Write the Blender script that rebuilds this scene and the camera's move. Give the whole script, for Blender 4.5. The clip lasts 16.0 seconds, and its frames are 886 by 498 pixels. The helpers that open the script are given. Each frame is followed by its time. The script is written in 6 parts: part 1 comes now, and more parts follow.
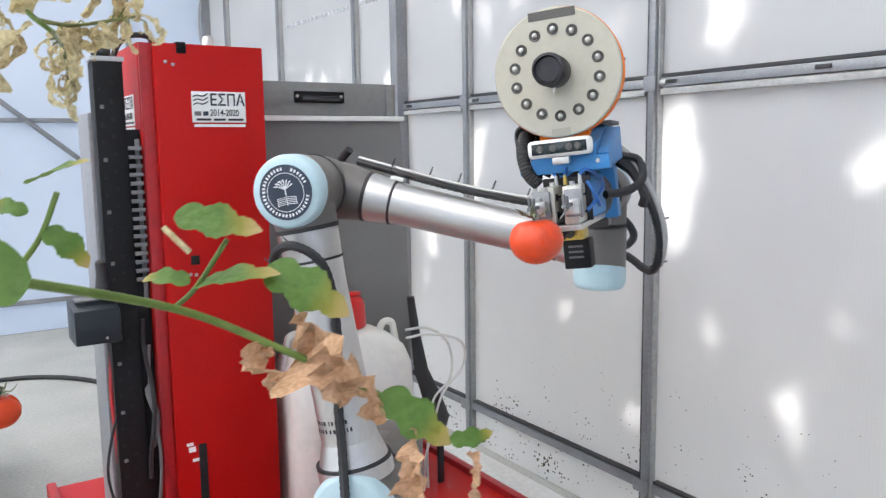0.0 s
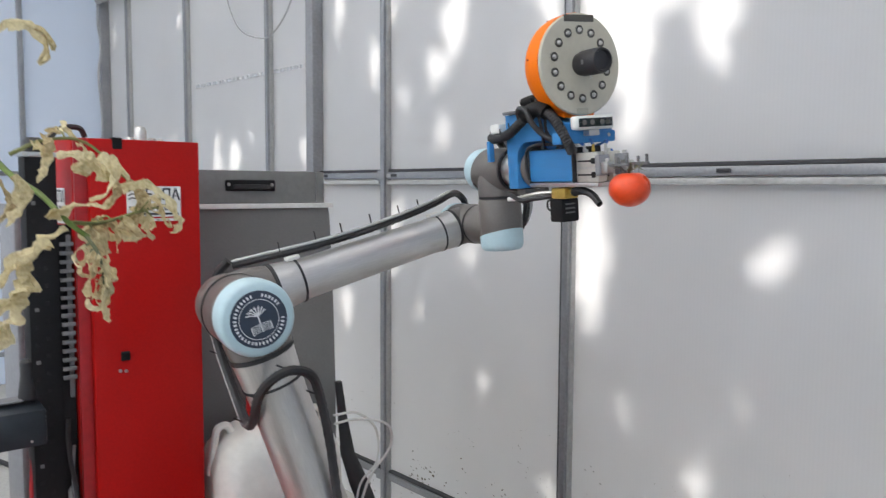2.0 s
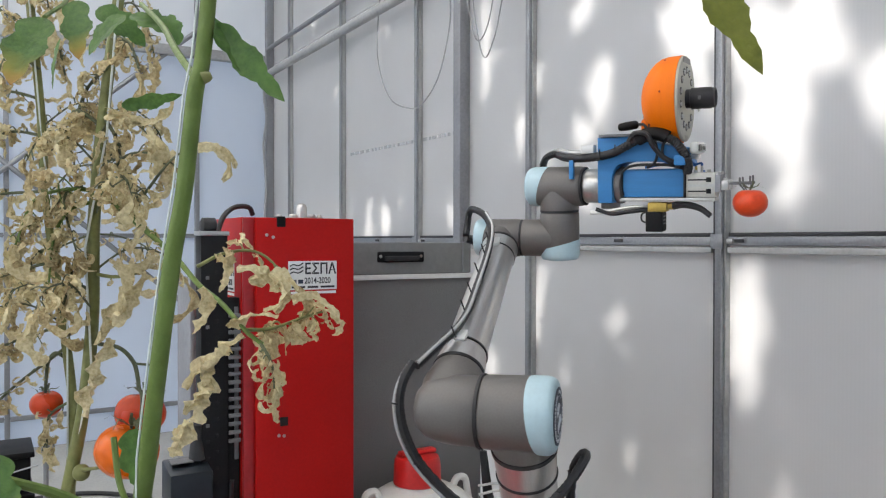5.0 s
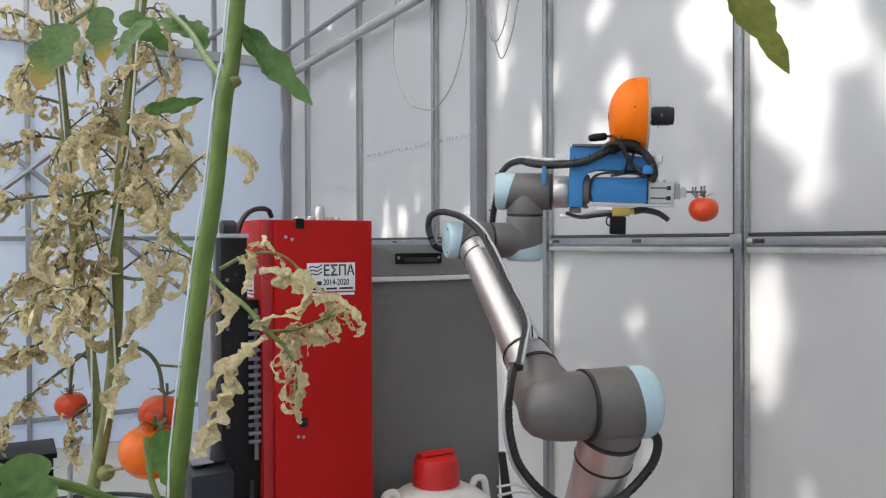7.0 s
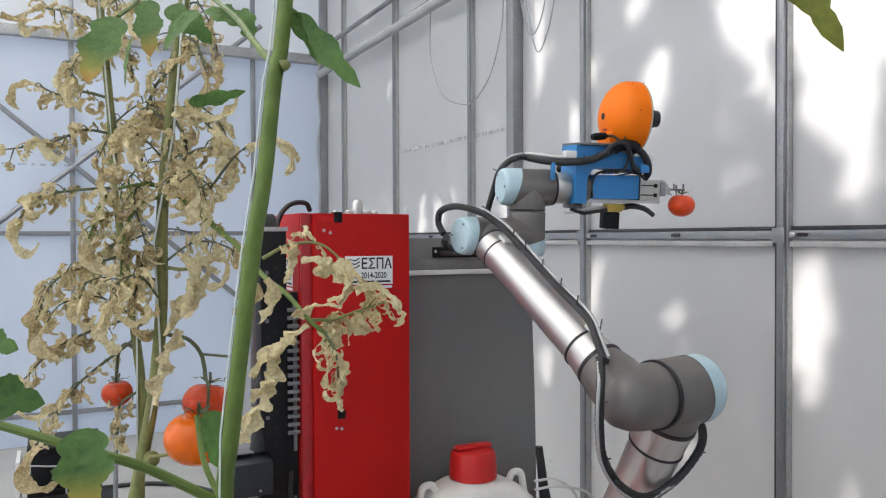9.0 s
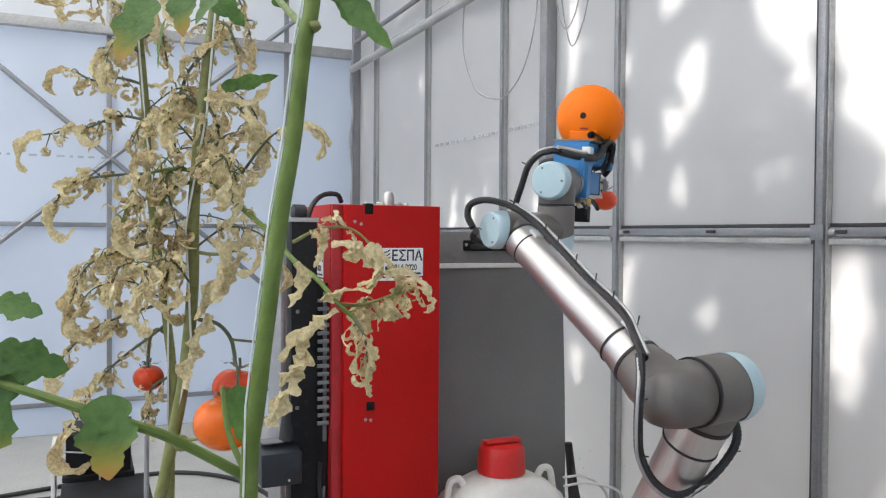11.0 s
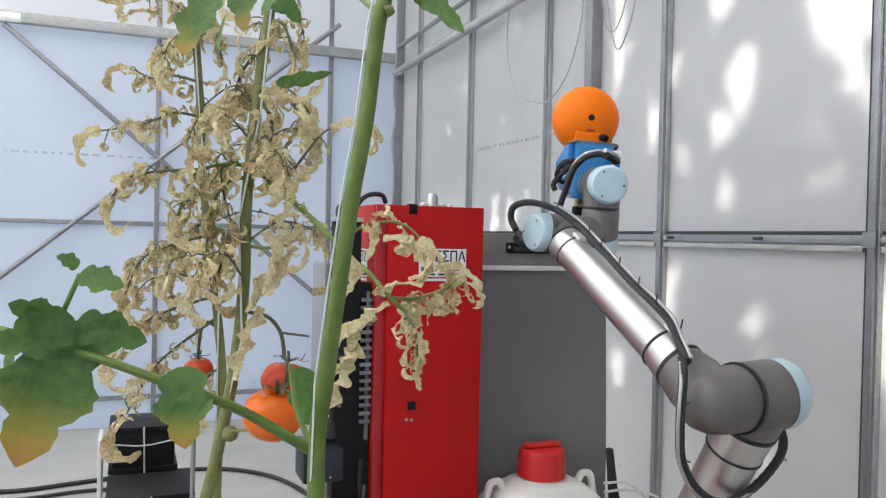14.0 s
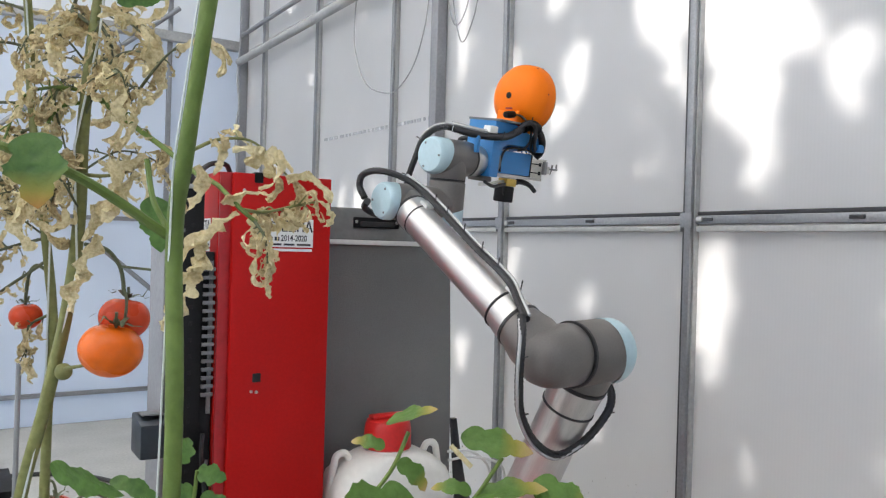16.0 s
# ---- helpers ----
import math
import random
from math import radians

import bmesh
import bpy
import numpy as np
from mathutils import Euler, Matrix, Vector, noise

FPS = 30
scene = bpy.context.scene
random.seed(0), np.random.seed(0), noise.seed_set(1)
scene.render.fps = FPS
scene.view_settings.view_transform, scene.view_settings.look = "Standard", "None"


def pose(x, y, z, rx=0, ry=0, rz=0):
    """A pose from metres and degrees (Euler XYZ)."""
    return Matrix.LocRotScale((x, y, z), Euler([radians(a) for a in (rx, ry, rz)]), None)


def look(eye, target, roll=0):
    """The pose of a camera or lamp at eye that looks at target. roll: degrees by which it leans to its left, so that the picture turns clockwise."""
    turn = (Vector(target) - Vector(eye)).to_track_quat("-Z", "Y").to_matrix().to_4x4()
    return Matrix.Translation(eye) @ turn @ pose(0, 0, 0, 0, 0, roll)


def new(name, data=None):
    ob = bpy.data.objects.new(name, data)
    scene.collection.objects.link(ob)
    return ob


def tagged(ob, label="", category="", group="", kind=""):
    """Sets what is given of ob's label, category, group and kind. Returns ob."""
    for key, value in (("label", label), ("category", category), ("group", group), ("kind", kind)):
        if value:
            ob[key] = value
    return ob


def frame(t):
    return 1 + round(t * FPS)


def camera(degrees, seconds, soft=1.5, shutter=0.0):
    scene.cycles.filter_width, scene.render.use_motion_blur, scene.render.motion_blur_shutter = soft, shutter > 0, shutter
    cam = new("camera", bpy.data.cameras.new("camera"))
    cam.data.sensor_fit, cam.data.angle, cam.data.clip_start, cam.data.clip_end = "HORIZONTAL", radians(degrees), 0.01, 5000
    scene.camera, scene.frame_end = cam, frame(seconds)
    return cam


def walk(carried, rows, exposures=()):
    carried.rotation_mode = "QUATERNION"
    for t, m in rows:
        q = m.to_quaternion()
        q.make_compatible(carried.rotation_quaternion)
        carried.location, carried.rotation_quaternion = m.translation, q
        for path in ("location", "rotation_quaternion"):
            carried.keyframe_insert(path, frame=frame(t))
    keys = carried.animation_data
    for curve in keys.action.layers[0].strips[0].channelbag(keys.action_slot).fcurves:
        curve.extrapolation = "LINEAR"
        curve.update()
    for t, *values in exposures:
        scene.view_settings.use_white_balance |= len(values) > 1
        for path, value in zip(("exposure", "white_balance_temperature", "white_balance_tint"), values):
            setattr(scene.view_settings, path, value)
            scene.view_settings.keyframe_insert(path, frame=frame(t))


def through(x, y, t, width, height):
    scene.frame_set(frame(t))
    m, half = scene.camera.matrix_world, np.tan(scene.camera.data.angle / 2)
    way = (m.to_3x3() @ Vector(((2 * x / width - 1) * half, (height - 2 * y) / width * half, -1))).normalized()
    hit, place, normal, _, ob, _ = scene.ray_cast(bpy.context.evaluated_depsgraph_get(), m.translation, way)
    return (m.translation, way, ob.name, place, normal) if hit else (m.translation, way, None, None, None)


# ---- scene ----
cam = camera(58.6, 16.0, soft=1.2, shutter=0.3)
# seconds, eye, target, roll
PATH = [
    (0, (-1.783, -2.586, 1.218), (-0.707, -0.92, 0.958), -0.8),
    (0.5, (-1.774, -2.618, 1.247), (-0.59, -1.021, 1.023), -0.8),
    (1, (-1.832, -2.59, 1.284), (-0.471, -1.14, 1.072), 1.0),
    (1.5, (-1.875, -2.566, 1.313), (-0.484, -1.144, 1.111), 0.3),
    (2, (-1.883, -2.568, 1.341), (-0.585, -1.055, 1.186), 0.3),
    (2.5, (-1.873, -2.589, 1.388), (-0.674, -0.993, 1.255), 0.9),
    (3, (-1.881, -2.591, 1.387), (-0.773, -0.929, 1.293), 0.2),
    (3.5, (-1.888, -2.58, 1.385), (-0.798, -0.904, 1.331), -0.1),
    (4, (-1.895, -2.58, 1.385), (-0.861, -0.869, 1.343), -0.1),
    (4.5, (-1.897, -2.582, 1.388), (-0.885, -0.858, 1.36), -0.0),
    (7, (-1.902, -2.582, 1.388), (-0.932, -0.832, 1.37), -0.2),
    (7.5, (-1.903, -2.581, 1.388), (-0.952, -0.822, 1.368), -0.2),
    (8, (-1.899, -2.579, 1.386), (-0.957, -0.815, 1.369), -0.3),
    (8.5, (-1.901, -2.58, 1.384), (-0.997, -0.797, 1.355), -0.7),
    (9, (-1.906, -2.581, 1.383), (-1.016, -0.79, 1.354), -0.2),
    (11.5, (-1.902, -2.571, 1.371), (-1.109, -0.736, 1.327), 0.4),
    (12, (-1.904, -2.571, 1.37), (-1.138, -0.724, 1.322), 0.4),
    (12.5, (-1.907, -2.575, 1.372), (-1.174, -0.714, 1.337), 0.5),
    (13, (-1.91, -2.578, 1.371), (-1.251, -0.69, 1.356), 0.4),
    (13.5, (-1.913, -2.579, 1.372), (-1.254, -0.691, 1.354), 0.4),
    (14, (-1.913, -2.571, 1.365), (-1.184, -0.709, 1.338), 1.3),
    (14.5, (-1.918, -2.572, 1.362), (-1.194, -0.709, 1.324), 1.1),
    (15, (-1.921, -2.579, 1.32), (-1.111, -0.75, 1.322), 1.3),
    (15.5, (-1.92, -2.579, 1.283), (-0.916, -0.85, 1.247), 1.6),
    (16, (-1.923, -2.588, 1.286), (-0.848, -0.902, 1.28), 1.6),
]
walk(cam, [(t, look(eye, target, roll)) for t, eye, target, roll in PATH],
     exposures=[(0.0, 1.56, 6700, 10), (0.5, 1.37, 6750, 10), (1.0, 1.21, 6800, 10), (1.5, 1.10, 6800, 10), (2.5, 1.08, 6800, 10), (4.5, 0.95, 6850, 10), (9.0, 1.01, 6850, 10), (12.5, 1.15, 6860, 10), (16.0, 1.15, 6840, 10)])

# ---- light ----
SUN_FROM = Vector((0.80, 0.10, 0.62)).normalized()
world = bpy.data.worlds.new("sky")
world.use_nodes = True
scene.world = world
wn, wl = world.node_tree.nodes, world.node_tree.links
sky = wn.new("ShaderNodeTexSky")
sky.sky_type, sky.sun_disc = "NISHITA", False
sky.sun_elevation = math.asin(SUN_FROM.z)
sky.sun_rotation = math.atan2(SUN_FROM.x, SUN_FROM.y)
sky.air_density, sky.dust_density = 1.0, 2.0
wn["Background"].inputs["Strength"].default_value = 0.15
wl.new(sky.outputs["Color"], wn["Background"].inputs["Color"])
sun = new("sun", bpy.data.lights.new("sun", "SUN"))
sun.data.energy, sun.data.angle, sun.data.color = 5.0, radians(0.9), (1.0, 0.96, 0.9)
sun.matrix_world = look(SUN_FROM * 30, (0, 0, 0))


# ---- materials ----
def material(name, color, rough=0.5, metal=0.0, scale=20.0, vary=0.15, bump=0.0, fine=None, coat=0.0, dark=None, spread=0.5, stretch=(1, 1, 1), gloss=0.5):
    """Principled surface whose colour wanders at two scales, with fine relief."""
    m = bpy.data.materials.new(name)
    m.use_nodes = True
    n, l = m.node_tree.nodes, m.node_tree.links
    b = n["Principled BSDF"]
    b.inputs["Metallic"].default_value, b.inputs["Roughness"].default_value = metal, rough
    b.inputs["Coat Weight"].default_value, b.inputs["Specular IOR Level"].default_value = coat, gloss
    tc = n.new("ShaderNodeTexCoord")
    mp = n.new("ShaderNodeMapping")
    mp.inputs["Scale"].default_value = stretch
    l.new(tc.outputs["Object"], mp.inputs["Vector"])
    big, small = n.new("ShaderNodeTexNoise"), n.new("ShaderNodeTexNoise")
    big.inputs["Scale"].default_value, big.inputs["Detail"].default_value = scale, 4
    small.inputs["Scale"].default_value, small.inputs["Detail"].default_value = fine or scale * 9, 3
    for t in (big, small):
        l.new(mp.outputs["Vector"], t.inputs["Vector"])
    mix = n.new("ShaderNodeMath")
    mix.operation = "MULTIPLY_ADD"
    mix.inputs[1].default_value = spread
    l.new(small.outputs["Fac"], mix.inputs[0])
    half = n.new("ShaderNodeMath")
    half.operation = "MULTIPLY"
    half.inputs[1].default_value = 1 - spread
    l.new(big.outputs["Fac"], half.inputs[0])
    l.new(half.outputs[0], mix.inputs[2])
    ramp = n.new("ShaderNodeValToRGB")
    ramp.color_ramp.elements[0].position, ramp.color_ramp.elements[1].position = 0.32, 0.68
    lo = dark or tuple(c * (1 - vary) for c in color)
    hi = color if dark else tuple(min(1, c * (1 + vary)) for c in color)
    ramp.color_ramp.elements[0].color, ramp.color_ramp.elements[1].color = (*lo, 1), (*hi, 1)
    l.new(mix.outputs[0], ramp.inputs["Fac"])
    l.new(ramp.outputs["Color"], b.inputs["Base Color"])
    rr = n.new("ShaderNodeMapRange")
    rr.inputs["To Min"].default_value, rr.inputs["To Max"].default_value = max(0.02, rough - 0.1), min(1, rough + 0.1)
    l.new(big.outputs["Fac"], rr.inputs["Value"])
    l.new(rr.outputs["Result"], b.inputs["Roughness"])
    if bump:
        bp = n.new("ShaderNodeBump")
        bp.inputs["Strength"].default_value, bp.inputs["Distance"].default_value = bump, 0.004
        l.new(small.outputs["Fac"], bp.inputs["Height"])
        l.new(bp.outputs["Normal"], b.inputs["Normal"])
    return m


def sheet_material(name, color, through, ribs, dirty=False):
    """Milky twin-wall plastic sheet: daylight from outside glows through it; upright inner ribs, some dust."""
    m = bpy.data.materials.new(name)
    m.use_nodes = True
    n, l = m.node_tree.nodes, m.node_tree.links
    b, out = n["Principled BSDF"], n["Material Output"]
    tr, mix = n.new("ShaderNodeBsdfTranslucent"), n.new("ShaderNodeMixShader")
    tc = n.new("ShaderNodeTexCoord")
    wave = n.new("ShaderNodeTexWave")
    wave.bands_direction = ribs
    wave.inputs["Scale"].default_value, wave.inputs["Distortion"].default_value = 28, 0.3
    l.new(tc.outputs["Object"], wave.inputs["Vector"])
    cloud = n.new("ShaderNodeTexNoise")
    cloud.inputs["Scale"].default_value, cloud.inputs["Detail"].default_value = 1.7, 6
    l.new(tc.outputs["Object"], cloud.inputs["Vector"])
    add = n.new("ShaderNodeMath")
    add.operation, add.inputs[1].default_value = "MULTIPLY_ADD", 0.10
    l.new(wave.outputs["Fac"], add.inputs[0])
    l.new(cloud.outputs["Fac"], add.inputs[2])
    ramp = n.new("ShaderNodeValToRGB")
    ramp.color_ramp.elements[0].position, ramp.color_ramp.elements[1].position = 0.25, 0.8
    ramp.color_ramp.elements[0].color = (*[c * 0.93 for c in color], 1)
    ramp.color_ramp.elements[1].color = (*color, 1)
    l.new(add.outputs[0], ramp.inputs["Fac"])
    tint = ramp.outputs["Color"]
    if dirty:
        # splashes of soil thrown up from the ground, thinning out with height
        spots = n.new("ShaderNodeTexVoronoi")
        spots.inputs["Scale"].default_value = 58
        l.new(tc.outputs["Object"], spots.inputs["Vector"])
        where = n.new("ShaderNodeTexNoise")
        where.inputs["Scale"].default_value, where.inputs["Detail"].default_value = 7, 5
        l.new(tc.outputs["Object"], where.inputs["Vector"])
        sep = n.new("ShaderNodeSeparateXYZ")
        l.new(tc.outputs["Object"], sep.inputs[0])
        fall = n.new("ShaderNodeMapRange")
        fall.inputs["From Min"].default_value, fall.inputs["From Max"].default_value = 0.15, 0.75
        fall.inputs["To Min"].default_value, fall.inputs["To Max"].default_value = 0.52, -0.06
        l.new(sep.outputs["Z"], fall.inputs["Value"])
        size = n.new("ShaderNodeMath")
        size.operation = "MULTIPLY"
        patchy = n.new("ShaderNodeMapRange")
        patchy.inputs["From Min"].default_value, patchy.inputs["From Max"].default_value = 0.44, 0.80
        l.new(where.outputs["Fac"], patchy.inputs["Value"])
        l.new(patchy.outputs["Result"], size.inputs[0])
        l.new(fall.outputs["Result"], size.inputs[1])
        wet = n.new("ShaderNodeMath")
        wet.operation = "LESS_THAN"
        l.new(spots.outputs["Distance"], wet.inputs[0])
        l.new(size.outputs[0], wet.inputs[1])
        soil = n.new("ShaderNodeMix")
        soil.data_type = "RGBA"
        l.new(wet.outputs[0], soil.inputs["Factor"])
        l.new(tint, soil.inputs["A"])
        soil.inputs["B"].default_value = (0.12, 0.10, 0.08, 1)
        tint = soil.outputs["Result"]
    l.new(tint, b.inputs["Base Color"])
    l.new(tint, tr.inputs["Color"])
    b.inputs["Roughness"].default_value = 0.35
    bp = n.new("ShaderNodeBump")
    bp.inputs["Strength"].default_value, bp.inputs["Distance"].default_value = 0.12, 0.002
    l.new(wave.outputs["Fac"], bp.inputs["Height"])
    l.new(bp.outputs["Normal"], b.inputs["Normal"])
    mix.inputs["Fac"].default_value = through
    l.new(b.outputs[0], mix.inputs[1])
    l.new(tr.outputs[0], mix.inputs[2])
    l.new(mix.outputs[0], out.inputs["Surface"])
    return m


def leaf_material(name, low, high, tip=None, rough=0.5, through=0.3, scale=30):
    """Thin plant tissue: veined colour, light partly passing through; tip: colour of withered blotches."""
    m = material(name, high, rough, scale=scale, bump=0.35, dark=low)
    n, l = m.node_tree.nodes, m.node_tree.links
    b, out = n["Principled BSDF"], n["Material Output"]
    color = b.inputs["Base Color"].links[0].from_socket
    if tip:
        sep, tc = n.new("ShaderNodeSeparateXYZ"), n.new("ShaderNodeTexCoord")
        l.new(tc.outputs["UV"], sep.inputs[0])
        ns = n.new("ShaderNodeTexNoise")
        ns.inputs["Scale"].default_value, ns.inputs["Detail"].default_value = 26, 5
        l.new(tc.outputs["Object"], ns.inputs["Vector"])
        add = n.new("ShaderNodeMath")
        add.operation, add.inputs[1].default_value = "MULTIPLY_ADD", 0.55
        l.new(ns.outputs["Fac"], add.inputs[0])
        l.new(sep.outputs["X"], add.inputs[2])
        # first yellowing, then withered
        for lo, hi, shade in ((0.82, 1.12, (0.34, 0.29, 0.045)), (1.04, 1.28, tip)):
            edge = n.new("ShaderNodeMapRange")
            edge.inputs["From Min"].default_value, edge.inputs["From Max"].default_value = lo, hi
            l.new(add.outputs[0], edge.inputs["Value"])
            mx = n.new("ShaderNodeMix")
            mx.data_type = "RGBA"
            l.new(edge.outputs["Result"], mx.inputs["Factor"])
            l.new(color, mx.inputs["A"])
            mx.inputs["B"].default_value = (*shade, 1)
            color = mx.outputs["Result"]
        l.new(color, b.inputs["Base Color"])
    tr, mix = n.new("ShaderNodeBsdfTranslucent"), n.new("ShaderNodeMixShader")
    l.new(color, tr.inputs["Color"])
    mix.inputs["Fac"].default_value = through
    l.new(b.outputs[0], mix.inputs[1])
    l.new(tr.outputs[0], mix.inputs[2])
    l.new(mix.outputs[0], out.inputs["Surface"])
    return m


SHEET = sheet_material("milky_plastic_sheet", (0.875, 0.882, 0.90), 0.62, "Y", True)
# bluer than SHEET: the blue of the sky behind is put into the colour
SHEET_FAR = sheet_material("sky_blue_milky_sheet", (0.83, 0.88, 0.95), 0.6, "X")
# paler and clearer: brightness of the sky above the beam is put into it
SHEET_HIGH = sheet_material("clearer_sky_bright_sheet", (0.95, 0.96, 0.97), 0.85, "X")
SHEET_ROOF = sheet_material("milky_roof_sheet", (0.88, 0.89, 0.9), 0.6, "Y")
ZINC = material("galvanised_steel", (0.30, 0.305, 0.315), 0.42, 0.6, 14, 0.18, 0.08)
ZINC_DULL = material("dull_grey_post", (0.30, 0.30, 0.31), 0.5, 0.5, 9, 0.15, 0.1)
SEAL = material("dark_rubber_seal", (0.035, 0.035, 0.04), 0.6, 0, 30, 0.2)
WHITE_TUBE = material("grey_white_tube", (0.40, 0.40, 0.39), 0.5, 0.2, 8, 0.2, 0.1)
CONCRETE = material("pale_concrete", (0.41, 0.41, 0.39), 0.85, 0, 3.0, 0.16, 0.5, fine=70)
SKIRT = material("white_ground_sheet", (0.62, 0.62, 0.60), 0.7, 0, 5, 0.14, 0.3)
SOIL = material("outdoor_soil", (0.16, 0.13, 0.09), 0.95, 0, 2, 0.3, 0.6)
RED = material("red_enamel", (0.45, 0.007, 0.006), 0.42, 0, 5, 0.10, 0.04, fine=160, gloss=0.22)
RED_DARK = material("red_painted_steel", (0.36, 0.014, 0.018), 0.4, 0, 8, 0.2, 0.06)
BLACK = material("black_anodised", (0.008, 0.008, 0.009), 0.6, 0, 25, 0.3, 0.08, gloss=0.25)
BLACK_RUBBER = material("black_rubber", (0.022, 0.022, 0.024), 0.55, 0, 60, 0.3, 0.3)
HOLE = material("dark_hole", (0.006, 0.006, 0.007), 0.8, 0, 40, 0.2)
CANVAS = material("grey_canvas", (0.188, 0.188, 0.183), 0.8, 0, 3.5, 0.16, 0.5, fine=420)
CANVAS_LIGHT = material("grey_box_front", (0.20, 0.20, 0.195), 0.6, 0, 8, 0.10, 0.15)
WHITE = material("white_plastic", (0.74, 0.74, 0.71), 0.4, 0, 9, 0.08, 0.06)
STICKER = material("white_sticker", (0.80, 0.80, 0.78), 0.45, 0, 16, 0.05)
INK = material("black_ink", (0.025, 0.025, 0.03), 0.55, 0, 50, 0.2)
MILK = material("translucent_white_canister", (0.76, 0.75, 0.70), 0.38, 0, 6, 0.07, 0.06)
LID_RED = material("red_plastic_lid", (0.62, 0.02, 0.018), 0.38, 0, 12, 0.12, 0.06)
CABLE_WHITE = material("white_cable", (0.62, 0.62, 0.60), 0.5, 0, 40, 0.1)
SILVER = material("brushed_aluminium_tube", (0.60, 0.585, 0.565), 0.36, 0.85, 10, 0.10, 0.05, stretch=(0.5, 6, 6))
ROBOT_GREY = material("warm_grey_housing", (0.150, 0.138, 0.128), 0.42, 0.15, 12, 0.10, 0.05, fine=260)
PALE_BLUE = material("pale_blue_cap", (0.46, 0.62, 0.67), 0.4, 0, 14, 0.05, 0.03)
NAVY = material("navy_print", (0.022, 0.035, 0.06), 0.45, 0, 30, 0.2)
PRINT_WHITE = material("white_print", (0.72, 0.74, 0.75), 0.5, 0, 30, 0.05)
BLUE_PRINT = material("blue_printed_plastic", (0.03, 0.22, 0.52), 0.42, 0, 18, 0.10, 0.25, fine=300, stretch=(1, 1, 8))
ORANGE = material("orange_printed_plastic", (0.93, 0.19, 0.002), 0.5, 0, 10, 0.06, 0.12, fine=340, stretch=(6, 1, 1), gloss=0.25)
BEIGE = material("beige_printed_plastic", (0.50, 0.47, 0.38), 0.5, 0, 10, 0.06, 0.08)
GRIP_METAL = material("pale_machined_blocks", (0.62, 0.60, 0.54), 0.4, 0.55, 24, 0.12, 0.06)
CUP_GREY = material("dark_lamp_socket", (0.10, 0.095, 0.085), 0.4, 0.3, 40, 0.2)
LABEL_FADED = material("faded_label", (0.40, 0.37, 0.30), 0.6, 0, 40, 0.1)
AIR_BLUE = material("blue_air_line", (0.02, 0.13, 0.42), 0.3, 0, 40, 0.1)
SLEEVE = material("clear_sleeve", (0.48, 0.48, 0.47), 0.14, 0.25, 40, 0.1)
LENS = material("black_lens_barrel", (0.02, 0.019, 0.022), 0.45, 0, 40, 0.25, 0.1)
GLASS_DARK = material("dark_camera_window", (0.012, 0.02, 0.02), 0.12, 0, 30, 0.2)
STEEL = material("machined_steel", (0.58, 0.57, 0.54), 0.33, 0.9, 20, 0.12, 0.06)
BRASS = material("yellow_brass_fitting", (0.60, 0.42, 0.10), 0.4, 0.6, 30, 0.15)
CHAIN = material("grey_cable_chain", (0.15, 0.15, 0.155), 0.5, 0, 30, 0.2)
BOX_BLUE = material("dark_slate_plastic", (0.014, 0.019, 0.025), 0.35, 0, 14, 0.2, 0.05)
POT_BLACK = material("black_pot_plastic", (0.007, 0.007, 0.008), 0.55, 0, 14, 0.3, 0.1, gloss=0.25)
WIRE = material("white_wire", (0.55, 0.55, 0.55), 0.5, 0.3, 30, 0.1)
STEM = leaf_material("green_stem", (0.085, 0.14, 0.018), (0.17, 0.25, 0.05), through=0.08, scale=14)
STEM_OLD = leaf_material("olive_stem", (0.14, 0.15, 0.04), (0.25, 0.26, 0.09), through=0.05, scale=14)
TWIG = leaf_material("dark_petiole", (0.07, 0.075, 0.04), (0.15, 0.17, 0.08), through=0.05, scale=22)
GREEN_PLAIN = leaf_material("plain_green_leaf", (0.047, 0.115, 0.024), (0.128, 0.257, 0.054), through=0.32)
GREEN = leaf_material("green_leaf", (0.047, 0.115, 0.024), (0.115, 0.230, 0.047), (0.42, 0.19, 0.045), through=0.32)
GREEN_OLIVE = leaf_material("olive_green_leaf", (0.13, 0.15, 0.015), (0.22, 0.24, 0.03), through=0.3)
GREEN_FRESH = leaf_material("fresh_green_leaf", (0.07, 0.15, 0.02), (0.13, 0.25, 0.05), (0.50, 0.36, 0.16), through=0.35)
DRY = leaf_material("withered_leaf", (0.48, 0.38, 0.18), (0.95, 0.86, 0.57), rough=0.8, through=0.32, scale=34)
DRY_TAN = leaf_material("tan_withered_leaf", (0.42, 0.23, 0.11), (0.80, 0.52, 0.33), rough=0.8, through=0.30, scale=50)
DRY_DARK = leaf_material("withered_brown_leaf", (0.30, 0.21, 0.09), (0.86, 0.73, 0.44), rough=0.85, through=0.28, scale=34)
TOMATO_RED = material("ripe_tomato_skin", (0.62, 0.055, 0.010), 0.28, 0, 12, 0.14, 0.02, gloss=0.4)
TOMATO_ORANGE = material("orange_tomato_skin", (0.80, 0.14, 0.003), 0.28, 0, 9, 0.12, 0.02, gloss=0.4)
TOMATO_PICKED = material("picked_tomato_skin", (0.74, 0.065, 0.012), 0.3, 0, 12, 0.14, 0.02)
TWINE = material("white_twine", (0.66, 0.70, 0.66), 0.7, 0, 60, 0.1)
TREE_LEAF = leaf_material("tree_leaf", (0.03, 0.07, 0.015), (0.07, 0.12, 0.03), through=0.2)
